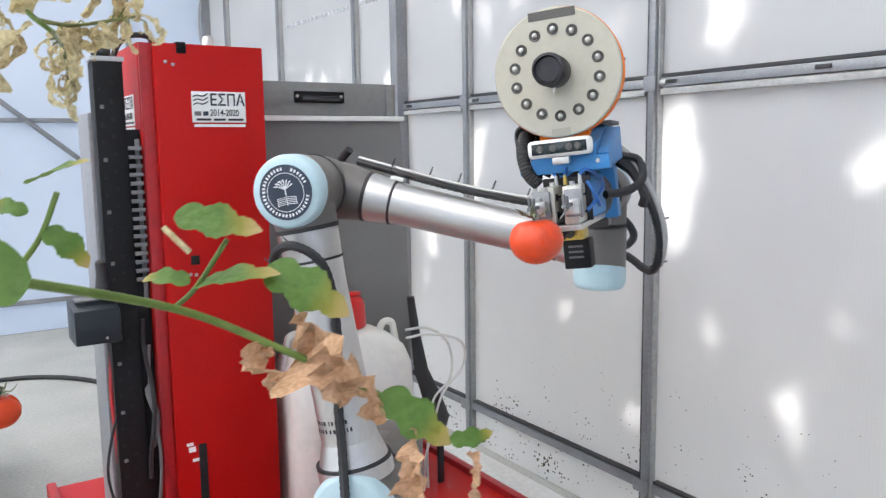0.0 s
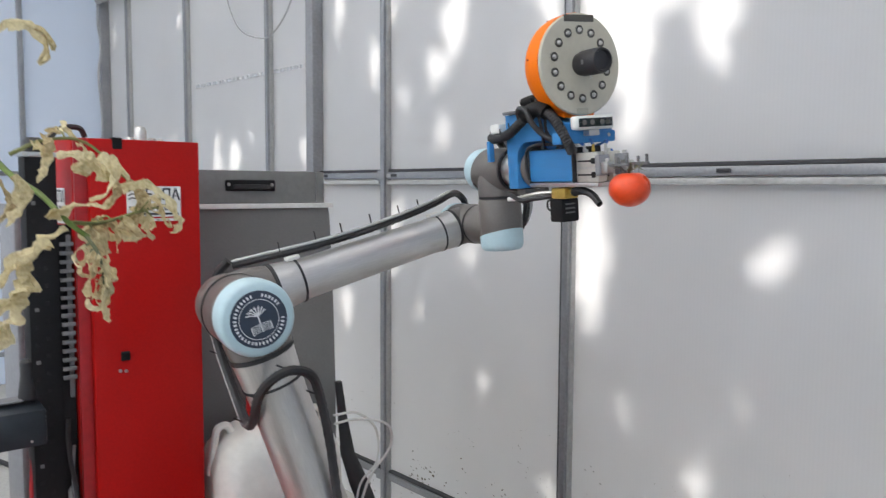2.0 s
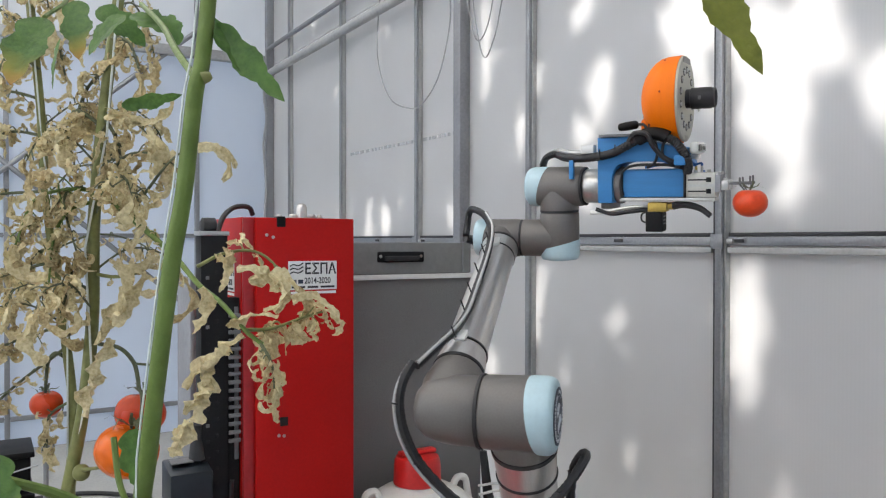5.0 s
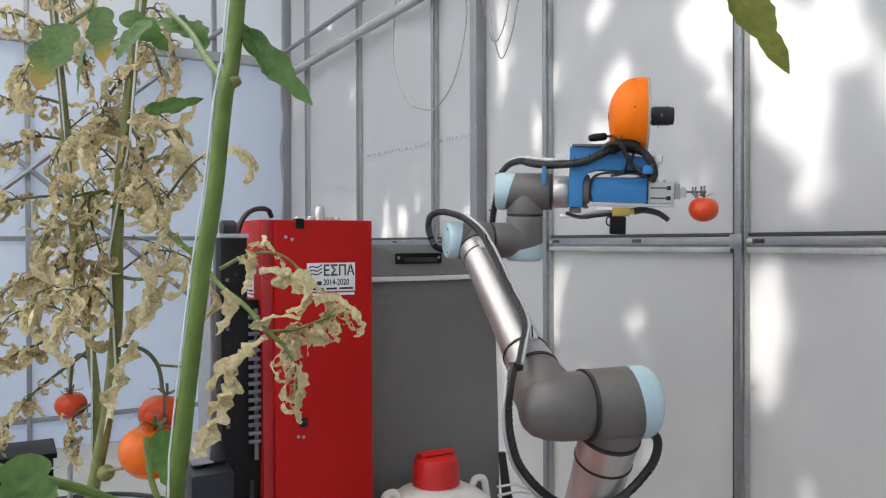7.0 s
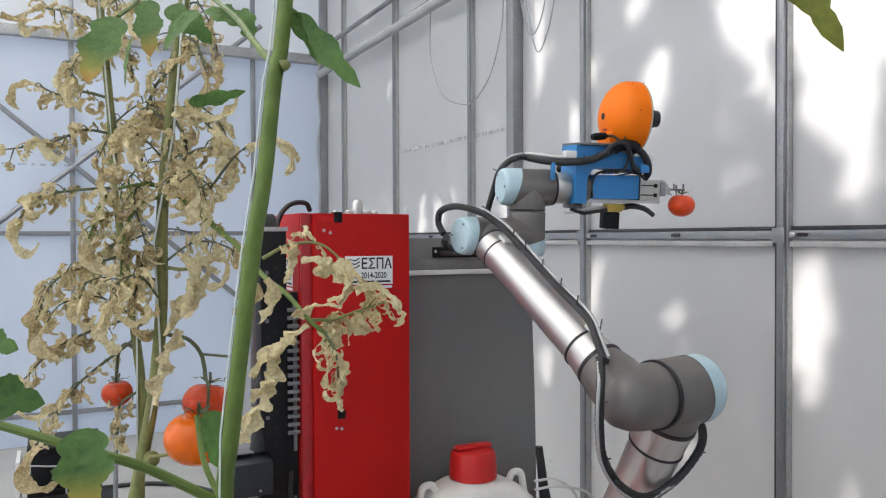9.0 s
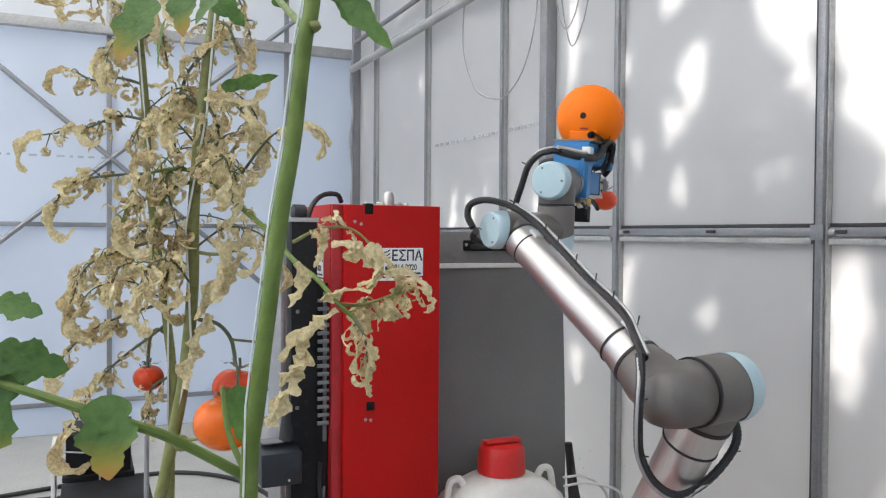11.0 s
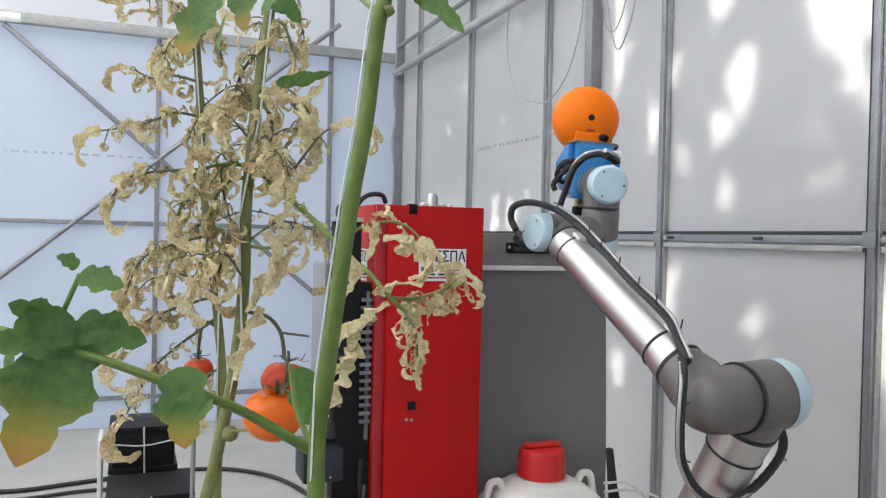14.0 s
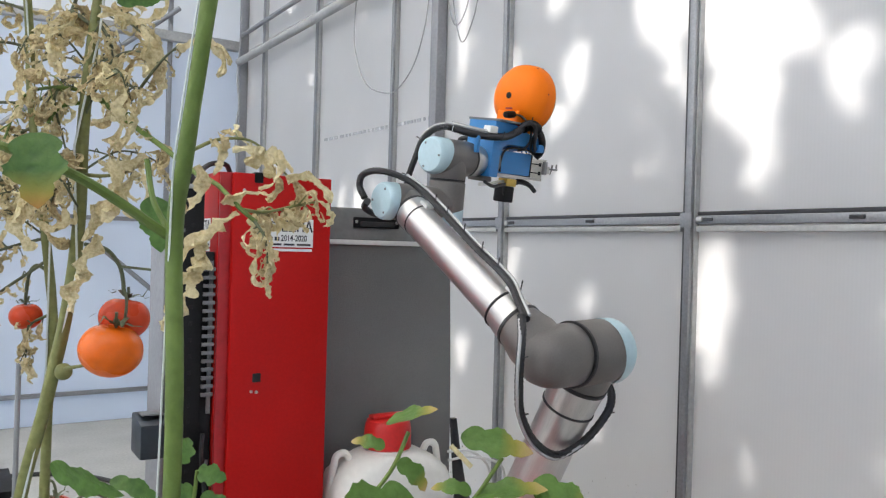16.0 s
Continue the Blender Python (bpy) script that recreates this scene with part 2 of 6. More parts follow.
BARK = material("tree_bark", (0.15, 0.11, 0.08), 0.9, 0, 10, 0.3, 0.8)


# ---- mesh helpers ----
def finish(ob, bm, mat, smooth=True):
    bm.normal_update()
    bm.to_mesh(ob.data)
    bm.free()
    for mt in (mat if isinstance(mat, (list, tuple)) else [mat]):
        ob.data.materials.append(mt)
    if smooth:
        for p in ob.data.polygons:
            p.use_smooth = True
        ob.data.set_sharp_from_angle(angle=radians(38))
    return ob


def part(name, bm, mat, parent=None, label="", smooth=True):
    ob = new(name, bpy.data.meshes.new(name))
    finish(ob, bm, mat, smooth)
    if parent is not None:
        ob.parent = parent
    return tagged(ob, label=label)


def thing(name, label, category, group="", at=None, kind=""):
    ob = new(name)
    if at is not None:
        ob.matrix_basis = at if isinstance(at, Matrix) else Matrix.Translation(at)
    return tagged(ob, label, category, group, kind)


def box(bm, lo, hi, bevel=0.0, m=None, segments=2):
    """A box from corner lo to corner hi, its edges rounded."""
    lo, hi = Vector(lo), Vector(hi)
    made = bmesh.ops.create_cube(bm, size=1.0)["verts"]
    c, s = (lo + hi) / 2, hi - lo
    for v in made:
        v.co = Vector((c.x + v.co.x * s.x, c.y + v.co.y * s.y, c.z + v.co.z * s.z))
    if bevel:
        edges = list({e for v in made for e in v.link_edges})
        got = bmesh.ops.bevel(bm, geom=edges, offset=bevel, segments=segments, profile=0.6, affect="EDGES")
        made = list({v for f in got["faces"] for v in f.verts} | {v for v in made if v.is_valid})
    if m is not None:
        bmesh.ops.transform(bm, matrix=m, verts=made)
    return bm


def ring_of(bm, c, ax, r, n, ref=None):
    ax = Vector(ax).normalized()
    ref = Vector(ref) if ref is not None else (Vector((0, 0, 1)) if abs(ax.z) < 0.9 else Vector((1, 0, 0)))
    u = (ref - ax * ref.dot(ax)).normalized()
    w = ax.cross(u)
    return [bm.verts.new(Vector(c) + (u * math.cos(a) + w * math.sin(a)) * r) for a in (2 * math.pi * i / n for i in range(n))], u


def skin(bm, rings, close=(True, True)):
    for a, b in zip(rings, rings[1:]):
        n = len(a)
        for i in range(n):
            bm.faces.new((a[i], a[(i + 1) % n], b[(i + 1) % n], b[i]))
    if close[0]:
        bm.faces.new(list(reversed(rings[0])))
    if close[1]:
        bm.faces.new(rings[-1])
    return bm


def lathe(bm, base, ax, profile, n=32):
    """A turned solid: profile rows of (distance along the axis, radius)."""
    base, ax = Vector(base), Vector(ax).normalized()
    rings, ref = [], None
    for d, r in profile:
        rr, ref = ring_of(bm, base + ax * d, ax, max(r, 0.0004), n, ref)
        rings.append(rr)
    return skin(bm, rings)


def rod(bm, a, b, r, r2=None, n=12):
    a, b = Vector(a), Vector(b)
    return lathe(bm, a, b - a, [(0, r), ((b - a).length, r if r2 is None else r2)], n)


def spline(points, per=6):
    """Catmull-Rom points through the given ones."""
    p = [Vector(q) for q in points]
    p = [2 * p[0] - p[1]] + p + [2 * p[-1] - p[-2]]
    out = []
    for i in range(1, len(p) - 2):
        for k in range(per):
            t = k / per
            out.append(0.5 * ((2 * p[i]) + (p[i + 1] - p[i - 1]) * t + (2 * p[i - 1] - 5 * p[i] + 4 * p[i + 1] - p[i + 2]) * t * t
                              + (3 * p[i] - p[i - 1] - 3 * p[i + 1] + p[i + 2]) * t ** 3))
    out.append(p[-2])
    return out


def tube(bm, points, r, n=8, per=6, ridges=0.0, taper=None):
    """A round tube along a smooth line; ridges: corrugation; taper: radius at the far end."""
    pts = spline(points, per) if per else [Vector(p) for p in points]
    rings, ref = [], None
    for i, c in enumerate(pts):
        d = pts[min(i + 1, len(pts) - 1)] - pts[max(i - 1, 0)]
        rad = r if taper is None else r + (taper - r) * i / (len(pts) - 1)
        if ridges and i % 2:
            rad -= ridges
        rr, ref = ring_of(bm, c, d, rad, n, ref)
        rings.append(rr)
    return skin(bm, rings)


def ball(bm, c, r, squash=(1, 1, 1), seg=20):
    made = bmesh.ops.create_uvsphere(bm, u_segments=seg, v_segments=seg // 2 + 2, radius=r)["verts"]
    for v in made:
        v.co = Vector((v.co.x * squash[0], v.co.y * squash[1], v.co.z * squash[2])) + Vector(c)
    return bm


def prism(bm, outline, y0, y1):
    """A solid whose side view (x, z) is the outline, from y0 to y1, its long edges softened."""
    a = [bm.verts.new((x, y0, z)) for x, z in outline]
    b = [bm.verts.new((x, y1, z)) for x, z in outline]
    n = len(outline)
    for i in range(n):
        bm.faces.new((a[i], a[(i + 1) % n], b[(i + 1) % n], b[i]))
    bm.faces.new(a[::-1])
    bm.faces.new(b)
    bmesh.ops.recalc_face_normals(bm, faces=bm.faces)
    rim = [e for e in bm.edges if len({round(v.co.y, 6) for v in e.verts}) == 1]
    bmesh.ops.bevel(bm, geom=rim, offset=0.0022, segments=2, profile=0.6, affect="EDGES")
    return bm


def B():
    return bmesh.new()


def lettering(text, size, mat, parent, m, align="LEFT"):
    """Flat printed characters as a mesh."""
    cu = bpy.data.curves.new("lettering", "FONT")
    cu.body, cu.size, cu.align_x, cu.extrude, cu.offset = text, size, align, 0.0002, size * 0.018
    tmp = new("lettering", cu)
    mesh = bpy.data.meshes.new_from_object(tmp.evaluated_get(bpy.context.evaluated_depsgraph_get()))
    bpy.data.objects.remove(tmp)
    ob = new("lettering", mesh)
    mesh.materials.clear()
    mesh.materials.append(mat)
    ob.parent = parent
    ob.matrix_basis = m
    return ob


# ---- the greenhouse ----
POSTS = (2.845, 1.90, 0.93, -0.016, -0.965, -1.97, -2.94, -3.91)
FAR, NEAR, WEST, EAVE, MID, LOW = 3.32, -4.4, -5.6, 2.72, 1.386, 0.17

ground = tagged(part("ground", box(B(), (-400, -400, -0.3), (400, 400, -0.06)), SOIL), "bare brown soil around the greenhouse", "ground", kind="structure")
floor = tagged(part("floor", box(B(), (WEST, NEAR, -0.06), (0.02, FAR + 0.02, 0.0)), CONCRETE), "pale grey dusty concrete greenhouse floor", "floor", kind="structure")


def frame_bar(name, lo, hi, parent, mat=ZINC, bevel=0.003):
    return part(name, box(B(), lo, hi, bevel), mat, parent)


east = thing("wall_east", "side wall of milky twin-wall plastic sheets on galvanised bars", "wall", kind="structure")
ys = [FAR - 0.02] + list(POSTS) + [NEAR]
for hi_y, lo_y in zip(ys, ys[1:]):
    for z0, z1 in ((0.0, LOW), (LOW, MID), (MID, EAVE), (EAVE, 4.3)):
        part("panel", box(B(), (0.012, lo_y + 0.004, z0 + 0.004), (0.024, hi_y - 0.004, z1 - 0.004)), SHEET, east)
for y in POSTS:
    bm = box(B(), (-0.022, y - 0.020, 0.0), (0.010, y + 0.004, 4.3), 0.003)
    part("post", bm, ZINC, east)
    part("seal", box(B(), (-0.012, y + 0.0045, 0.0), (0.0105, y + 0.018, 4.3), 0.002), SEAL, east)
    part("cover_strip", box(B(), (-0.010, y - 0.027, 0.0), (0.0105, y - 0.0205, 4.3), 0.002), WHITE_TUBE, east)
frame_bar("post", (-0.045, 0.455, 0.0), (0.010, 0.515, 4.3), east, ZINC_DULL, 0.006)
frame_bar("post", (-0.05, FAR - 0.075, 0.0), (0.010, FAR - 0.03, 4.3), east, ZINC_DULL, 0.006)
for lo_y, hi_y in zip(sorted(POSTS), sorted(POSTS)[1:] + [FAR - 0.08]):
    frame_bar("rail", (-0.016, lo_y + 0.022, MID - 0.012), (0.0105, hi_y - 0.036, MID + 0.014), east)
    part("seal", box(B(), (-0.010, lo_y + 0.022, MID + 0.0145), (0.0105, hi_y - 0.036, MID + 0.026), 0.002), SEAL, east)
    frame_bar("rail", (-0.016, lo_y + 0.022, MID - 0.034), (0.0105, hi_y - 0.036, MID - 0.016), east, WHITE_TUBE)
    frame_bar("rail", (-0.016, lo_y + 0.022, LOW - 0.014), (0.0105, hi_y - 0.036, LOW + 0.014), east)
    part("seal", box(B(), (-0.010, lo_y + 0.022, LOW + 0.0145), (0.0105, hi_y - 0.036, LOW + 0.024), 0.002), SEAL, east)
    # joint plates where bars meet
    part("joint_plate", box(B(), (-0.025, lo_y - 0.026, MID - 0.022), (-0.0225, lo_y + 0.018, MID + 0.022), 0.001), ZINC, east)
    part("joint_plate", box(B(), (-0.026, lo_y - 0.03, LOW - 0.02), (-0.0225, lo_y + 0.03, LOW + 0.02), 0.001), ZINC, east)
    part("clip", box(B(), (-0.024, hi_y - 0.062, MID - 0.006), (-0.0165, hi_y - 0.040, MID + 0.008), 0.002), STEEL, east)
    part("clip", box(B(), (-0.022, hi_y - 0.098, MID - 0.003), (-0.0165, hi_y - 0.066, MID + 0.007), 0.002), SEAL, east)
    part("clip", box(B(), (-0.022, hi_y - 0.55, MID - 0.003), (-0.0165, hi_y - 0.51, MID + 0.008), 0.002), SEAL, east)
part("eave_beam", rod(B(), (-0.05, FAR - 0.1, EAVE + 0.10), (-0.05, NEAR, EAVE + 0.10), 0.016, n=16), ZINC_DULL, east)
part("eave_tube", rod(B(), (-0.07, FAR - 0.1, EAVE - 0.10), (-0.07, NEAR, EAVE - 0.10), 0.027, n=18), WHITE_TUBE, east)

north = thing("wall_north", "gable wall of milky plastic sheets coloured with the sky's blue cast, with crossed steel braces", "wall", kind="structure")
xs = [0.0, -0.55, -1.77, -2.98, -4.2, WEST]
for a, b in zip(xs, xs[1:]):
    for z0, z1 in ((0.0, 0.21), (0.21, 1.42), (1.42, 2.73), (2.73, 4.3)):
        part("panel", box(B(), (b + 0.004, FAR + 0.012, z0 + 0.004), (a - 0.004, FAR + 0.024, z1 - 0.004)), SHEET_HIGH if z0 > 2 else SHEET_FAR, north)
for x in xs[1:-1]:
    frame_bar("post", (x - 0.016, FAR - 0.022, 0.0), (x + 0.016, FAR + 0.010, 4.3), north)
for a, b in zip(xs[1:], xs[2:]):
    frame_bar("rail", (b + 0.018, FAR - 0.016, 1.405), (a - 0.018, FAR + 0.0105, 1.435), north)
    frame_bar("rail", (b + 0.018, FAR - 0.016, 0.195), (a - 0.018, FAR + 0.0105, 0.225), north)
frame_bar("rail", (-0.53, FAR - 0.016, 1.405), (-0.06, FAR + 0.0105, 1.435), north)
frame_bar("rail", (-0.53, FAR - 0.016, 0.195), (-0.06, FAR + 0.0105, 0.225), north)
part("gable_beam", box(B(), (WEST, FAR - 0.09, 2.705), (-0.055, FAR - 0.025, 2.775), 0.008), WHITE_TUBE, north)
for a, b in (((-2.72, 2.69), (-0.50, 0.80)), ((-2.80, 0.98), (-0.50, 2.95)), ((-2.85, 2.69), (-5.0, 0.80)), ((-2.9, 1.0), (-5.1, 2.9))):
    part("brace", rod(B(), (a[0], FAR - 0.06, a[1]), (b[0], FAR - 0.06, b[1]), 0.017), ZINC, north)
part("brace_plate", box(B(), (-2.80, FAR - 0.096, 2.70), (-2.62, FAR - 0.0905, 2.76), 0.002), STEEL, north)
# white ground strip along the foot of the walls
tagged(part("baseboard", box(B(), (-0.17, NEAR, 0.0), (-0.03, FAR - 0.1, 0.004)), SKIRT), "white ground sheet strip along the wall foot", "ground strip", kind="structure")

west = thing("wall_west", "far side wall of milky plastic sheets", "wall", kind="structure")
south = thing("wall_south", "end wall of milky plastic sheets", "wall", kind="structure")
for k in range(8):
    a, b = NEAR + (FAR - NEAR) * k / 8, NEAR + (FAR - NEAR) * (k + 1) / 8
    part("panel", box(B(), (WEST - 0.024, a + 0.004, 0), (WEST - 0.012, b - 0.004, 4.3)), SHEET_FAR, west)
    frame_bar("post", (WEST - 0.010, b - 0.03, 0.0), (WEST + 0.02, b, 4.3), west)
for k in range(6):
    a, b = WEST * k / 6, WEST * (k + 1) / 6
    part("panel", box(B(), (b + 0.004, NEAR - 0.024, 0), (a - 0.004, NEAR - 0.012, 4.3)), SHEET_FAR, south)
    frame_bar("post", (b, NEAR - 0.010, 0.0), (b + 0.03, NEAR + 0.02, 4.3), south)
roof = part("ceiling", box(B(), (WEST - 0.03, NEAR - 0.03, 4.3), (0.03, FAR + 0.03, 4.312)), SHEET_ROOF)
tagged(roof, "milky translucent greenhouse roof sheeting", "ceiling", kind="structure")
roof.visible_shadow = False


CABLE_GREY = material("grey_cable", (0.36, 0.36, 0.37), 0.5, 0, 40, 0.1)


def wire_hang(points, r, name, label):
    return tagged(part(name, tube(B(), points, r, 6, 8), CABLE_GREY), label, "cable")


wire_hang([(-0.05, 1.25, 2.78), (-0.045, 1.31, 2.55), (-0.04, 1.31, 2.35), (-0.04, 1.17, 2.14), (-0.04, 0.95, 2.055), (-0.04, 0.81, 2.06),
           (-0.04, 0.65, 2.17), (-0.04, 0.55, 2.40), (-0.045, 0.57, 2.60), (-0.05, 0.67, 2.78)], 0.0035, "hanging_cable", "loop of thin grey cable hanging on the wall")
wire_hang([(-0.05, 0.46, 2.78), (-0.05, 0.40, 2.5), (-0.04, 0.33, 2.27), (-0.04, 0.24, 2.3), (-0.04, 0.17, 2.5), (-0.05, 0.10, 2.78)], 0.003, "hanging_cable",
          "thin grey cable drooping from the eave")
wire_hang([(-0.05, 0.36, 2.78), (-0.05, 0.34, 2.45), (-0.04, 0.27, 2.18), (-0.04, 0.18, 2.25), (-0.04, 0.12, 2.4), (-0.04, 0.06, 2.42), (-0.05, 0.02, 2.6), (-0.05, 0.0, 2.78)], 0.003, "hanging_cable",
          "thin grey cable drooping from the eave")
wire_hang([(-0.055, 3.235, 2.8), (-0.075, 3.23, 2.5), (-0.06, 3.22, 2.3), (-0.075, 3.24, 2.1), (-0.06, 3.23, 1.8), (-0.07, 3.235, 1.4), (-0.06, 3.235, 0.1)], 0.009, "conduit_cable",
          "pale grey cable tied along the corner post")

# faint maker's print on the sheets, too small to read
random.seed(5)
bm = B()
y = 1.80
while y > 0.60:
    w = random.choice((0.02, 0.035, 0.05))
    z = 1.905 - (1.80 - y) * 0.012
    box(bm, (0.0075, y - w, z - 0.008), (0.0115, y, z + 0.008))
    y -= w + random.choice((0.012, 0.02, 0.03))
part("printed_line", bm, material("faint_grey_print", (0.45, 0.46, 0.48), 0.6), east, smooth=False)
bm = B()
x = -2.72
while x < -1.80:
    w = random.choice((0.02, 0.035, 0.05))
    box(bm, (x, FAR + 0.0075, 1.872), (x + w, FAR + 0.0115, 1.886))
    x += w + random.choice((0.02, 0.03, 0.045))
part("printed_line", bm, material("faint_blue_print", (0.5, 0.56, 0.62), 0.6), north, smooth=False)


# ---- the harvesting cart ----
def build_cart():
    cart = thing("cart_platform", "low red steel cart platform carrying the robot", "cart")
    part("deck", box(B(), (-1.56, -1.48, 0.235), (-0.58, -0.26, 0.30), 0.006), RED, cart)
    part("side_rail", box(B(), (-0.579, -1.48, 0.21), (-0.555, -0.26, 0.315), 0.004), RED_DARK, cart)
    part("side_rail", box(B(), (-1.585, -1.48, 0.21), (-1.561, -0.26, 0.315), 0.004), RED_DARK, cart)
    for x in (-1.48, -0.66):
        for y in (-1.38, -0.36):
            bm = B()
            box(bm, (x - 0.03, y - 0.035, 0.12), (x + 0.03, y + 0.035, 0.234), 0.004)
            part("castor_fork", bm, ZINC_DULL, cart)
            bm = B()
            lathe(bm, (x - 0.02, y, 0.06), (1, 0, 0), [(0, 0.03), (0.002, 0.055), (0.008, 0.06), (0.032, 0.06), (0.038, 0.055), (0.04, 0.03)], 24)
            part("wheel", bm, BLACK_RUBBER, cart)


def build_cabinet():
    x0, x1, y0, y1, z0, z1 = -1.402, -1.137, -0.855, -0.49, 0.30, 1.44
    cab = thing("control_cabinet", "tall narrow red enamelled control cabinet with white stickers", "cabinet")
    part("body", box(B(), (x0, y0 + 0.022, z0), (x1, y1, z1), 0.004), RED, cab)
    bm = B()
    box(bm, (x0 + 0.028, y0, z0 + 0.01), (x1 - 0.001, y0 + 0.0215, z1 - 0.001), 0.003)
    part("door", bm, RED, cab)
    part("door_edge", box(B(), (x0 + 0.002, y0 + 0.012, z0 + 0.01), (x0 + 0.0275, y0 + 0.0215, z1 - 0.001), 0.002), RED_DARK, cab)
    part("corner_catch", box(B(), (-1.327, y0 - 0.002, 1.418), (-1.306, y0 + 0.02, 1.4425), 0.003), BLACK, cab)
    part("keyhole", box(B(), (-1.320, y0 - 0.003, 0.967), (-1.301, y0 + 0.002, 0.987), 0.002), HOLE, cab)
    part("slot", box(B(), (-1.326, y0 - 0.003, 0.40), (-1.308, y0 + 0.002, 0.56), 0.002), HOLE, cab)
    for x, z in ((-1.322, 0.946), (-1.31, 0.944), (-1.335, 1.395), (-1.35, 1.40)):
        part("screw", lathe(B(), (x, y0, z), (0, -1, 0), [(0, 0.004), (0.002, 0.0035), (0.0025, 0.001)], 10), STEEL, cab)
    # stickers
    def sticker(m):
        st = part("sticker", box(B(), (0, -0.0012, 0), (0.118, 0, 0.066), 0.0004), STICKER, cab, "white printed sticker")
        st.matrix_basis = m
        up = Matrix.Translation((0, -0.0016, 0)) @ pose(0, 0, 0, 90)
        lettering("ΕΣΠΑ", 0.031, INK, st, up @ pose(0.0385, 0.0365, 0) @ Matrix.Diagonal((0.93, 1.12, 1, 1)))
        lettering("2014-2020", 0.0185, INK, st, up @ pose(0.0385, 0.0145, 0) @ Matrix.Diagonal((0.80, 1.05, 1, 1)))
        for k in range(3):
            pts = [(0.004 + 0.0315 * i / 8, -0.0016, 0.0375 + 0.0085 * k + 0.0022 * math.sin(i * 0.9) + 0.0007 * i) for i in range(9)]
            part("wave_mark", tube(B(), pts, 0.0014, 5, 2), INK, st)
        part("flag_mark", box(B(), (0.0235, -0.0018, 0.0145), (0.035, -0.0012, 0.0235)), NAVY, st)
        part("flag_mark", box(B(), (0.005, -0.0018, 0.0145), (0.0195, -0.0012, 0.0235)), CHAIN, st)
        for a, b in ((0.008, 0.04), (0.046, 0.072), (0.078, 0.112)):
            part("printed_line", box(B(), (a, -0.0018, 0.004), (b, -0.0012, 0.0085)), INK, st)
        part("white_strip", box(B(), (0.004, -0.001, -0.0095), (0.116, 0, -0.0035)), STICKER, st)
    sticker(pose(-1.3005, y0 - 0.0005, 1.2745))
    sticker(pose(x0 - 0.0005, -0.665, 1.27, 0, 0, -90))
    part("paper_tag", box(B(), (x0 - 0.0015, -0.64, 1.345), (x0 - 0.0003, -0.60, 1.425)), STICKER, cab)
    for k, (dx, w) in enumerate(((0, 0.012), (0.015, 0.02), (0.038, 0.012))):
        part("painted_mark", box(B(), (-1.352 + dx * 0.3, y0 - 0.001, 0.56 - dx), (-1.337 + dx * 0.3, y0 - 0.0002, 0.56 - dx + w * 0.6)), STICKER, cab)
    # fittings on the roof of the cabinet
    for x, r, h in ((-1.27, 0.008, 0.012), (-1.235, 0.010, 0.014), (-1.212, 0.014, 0.040), (-1.185, 0.010, 0.014), (-1.165, 0.007, 0.012)):
        bm = lathe(B(), (x, -0.70, z1), (0, 0, 1), [(0, r * 1.3), (0.006, r * 1.3), (0.0065, r), (h * 0.7, r), (h * 0.92, r * 0.75), (h, r * 0.3)], 16)
        part("roof_fitting", bm, STEEL, cab)
    part("cable_lead", tube(B(), [(-1.452, -0.80, 1.05), (-1.450, -0.80, 1.22), (-1.447, -0.79, 1.36), (-1.43, -0.77, 1.43), (-1.395, -0.74, 1.463), (-1.35, -0.71, 1.468), (-1.335, -0.70, 1.45)], 0.006), BLACK_RUBBER, cab)


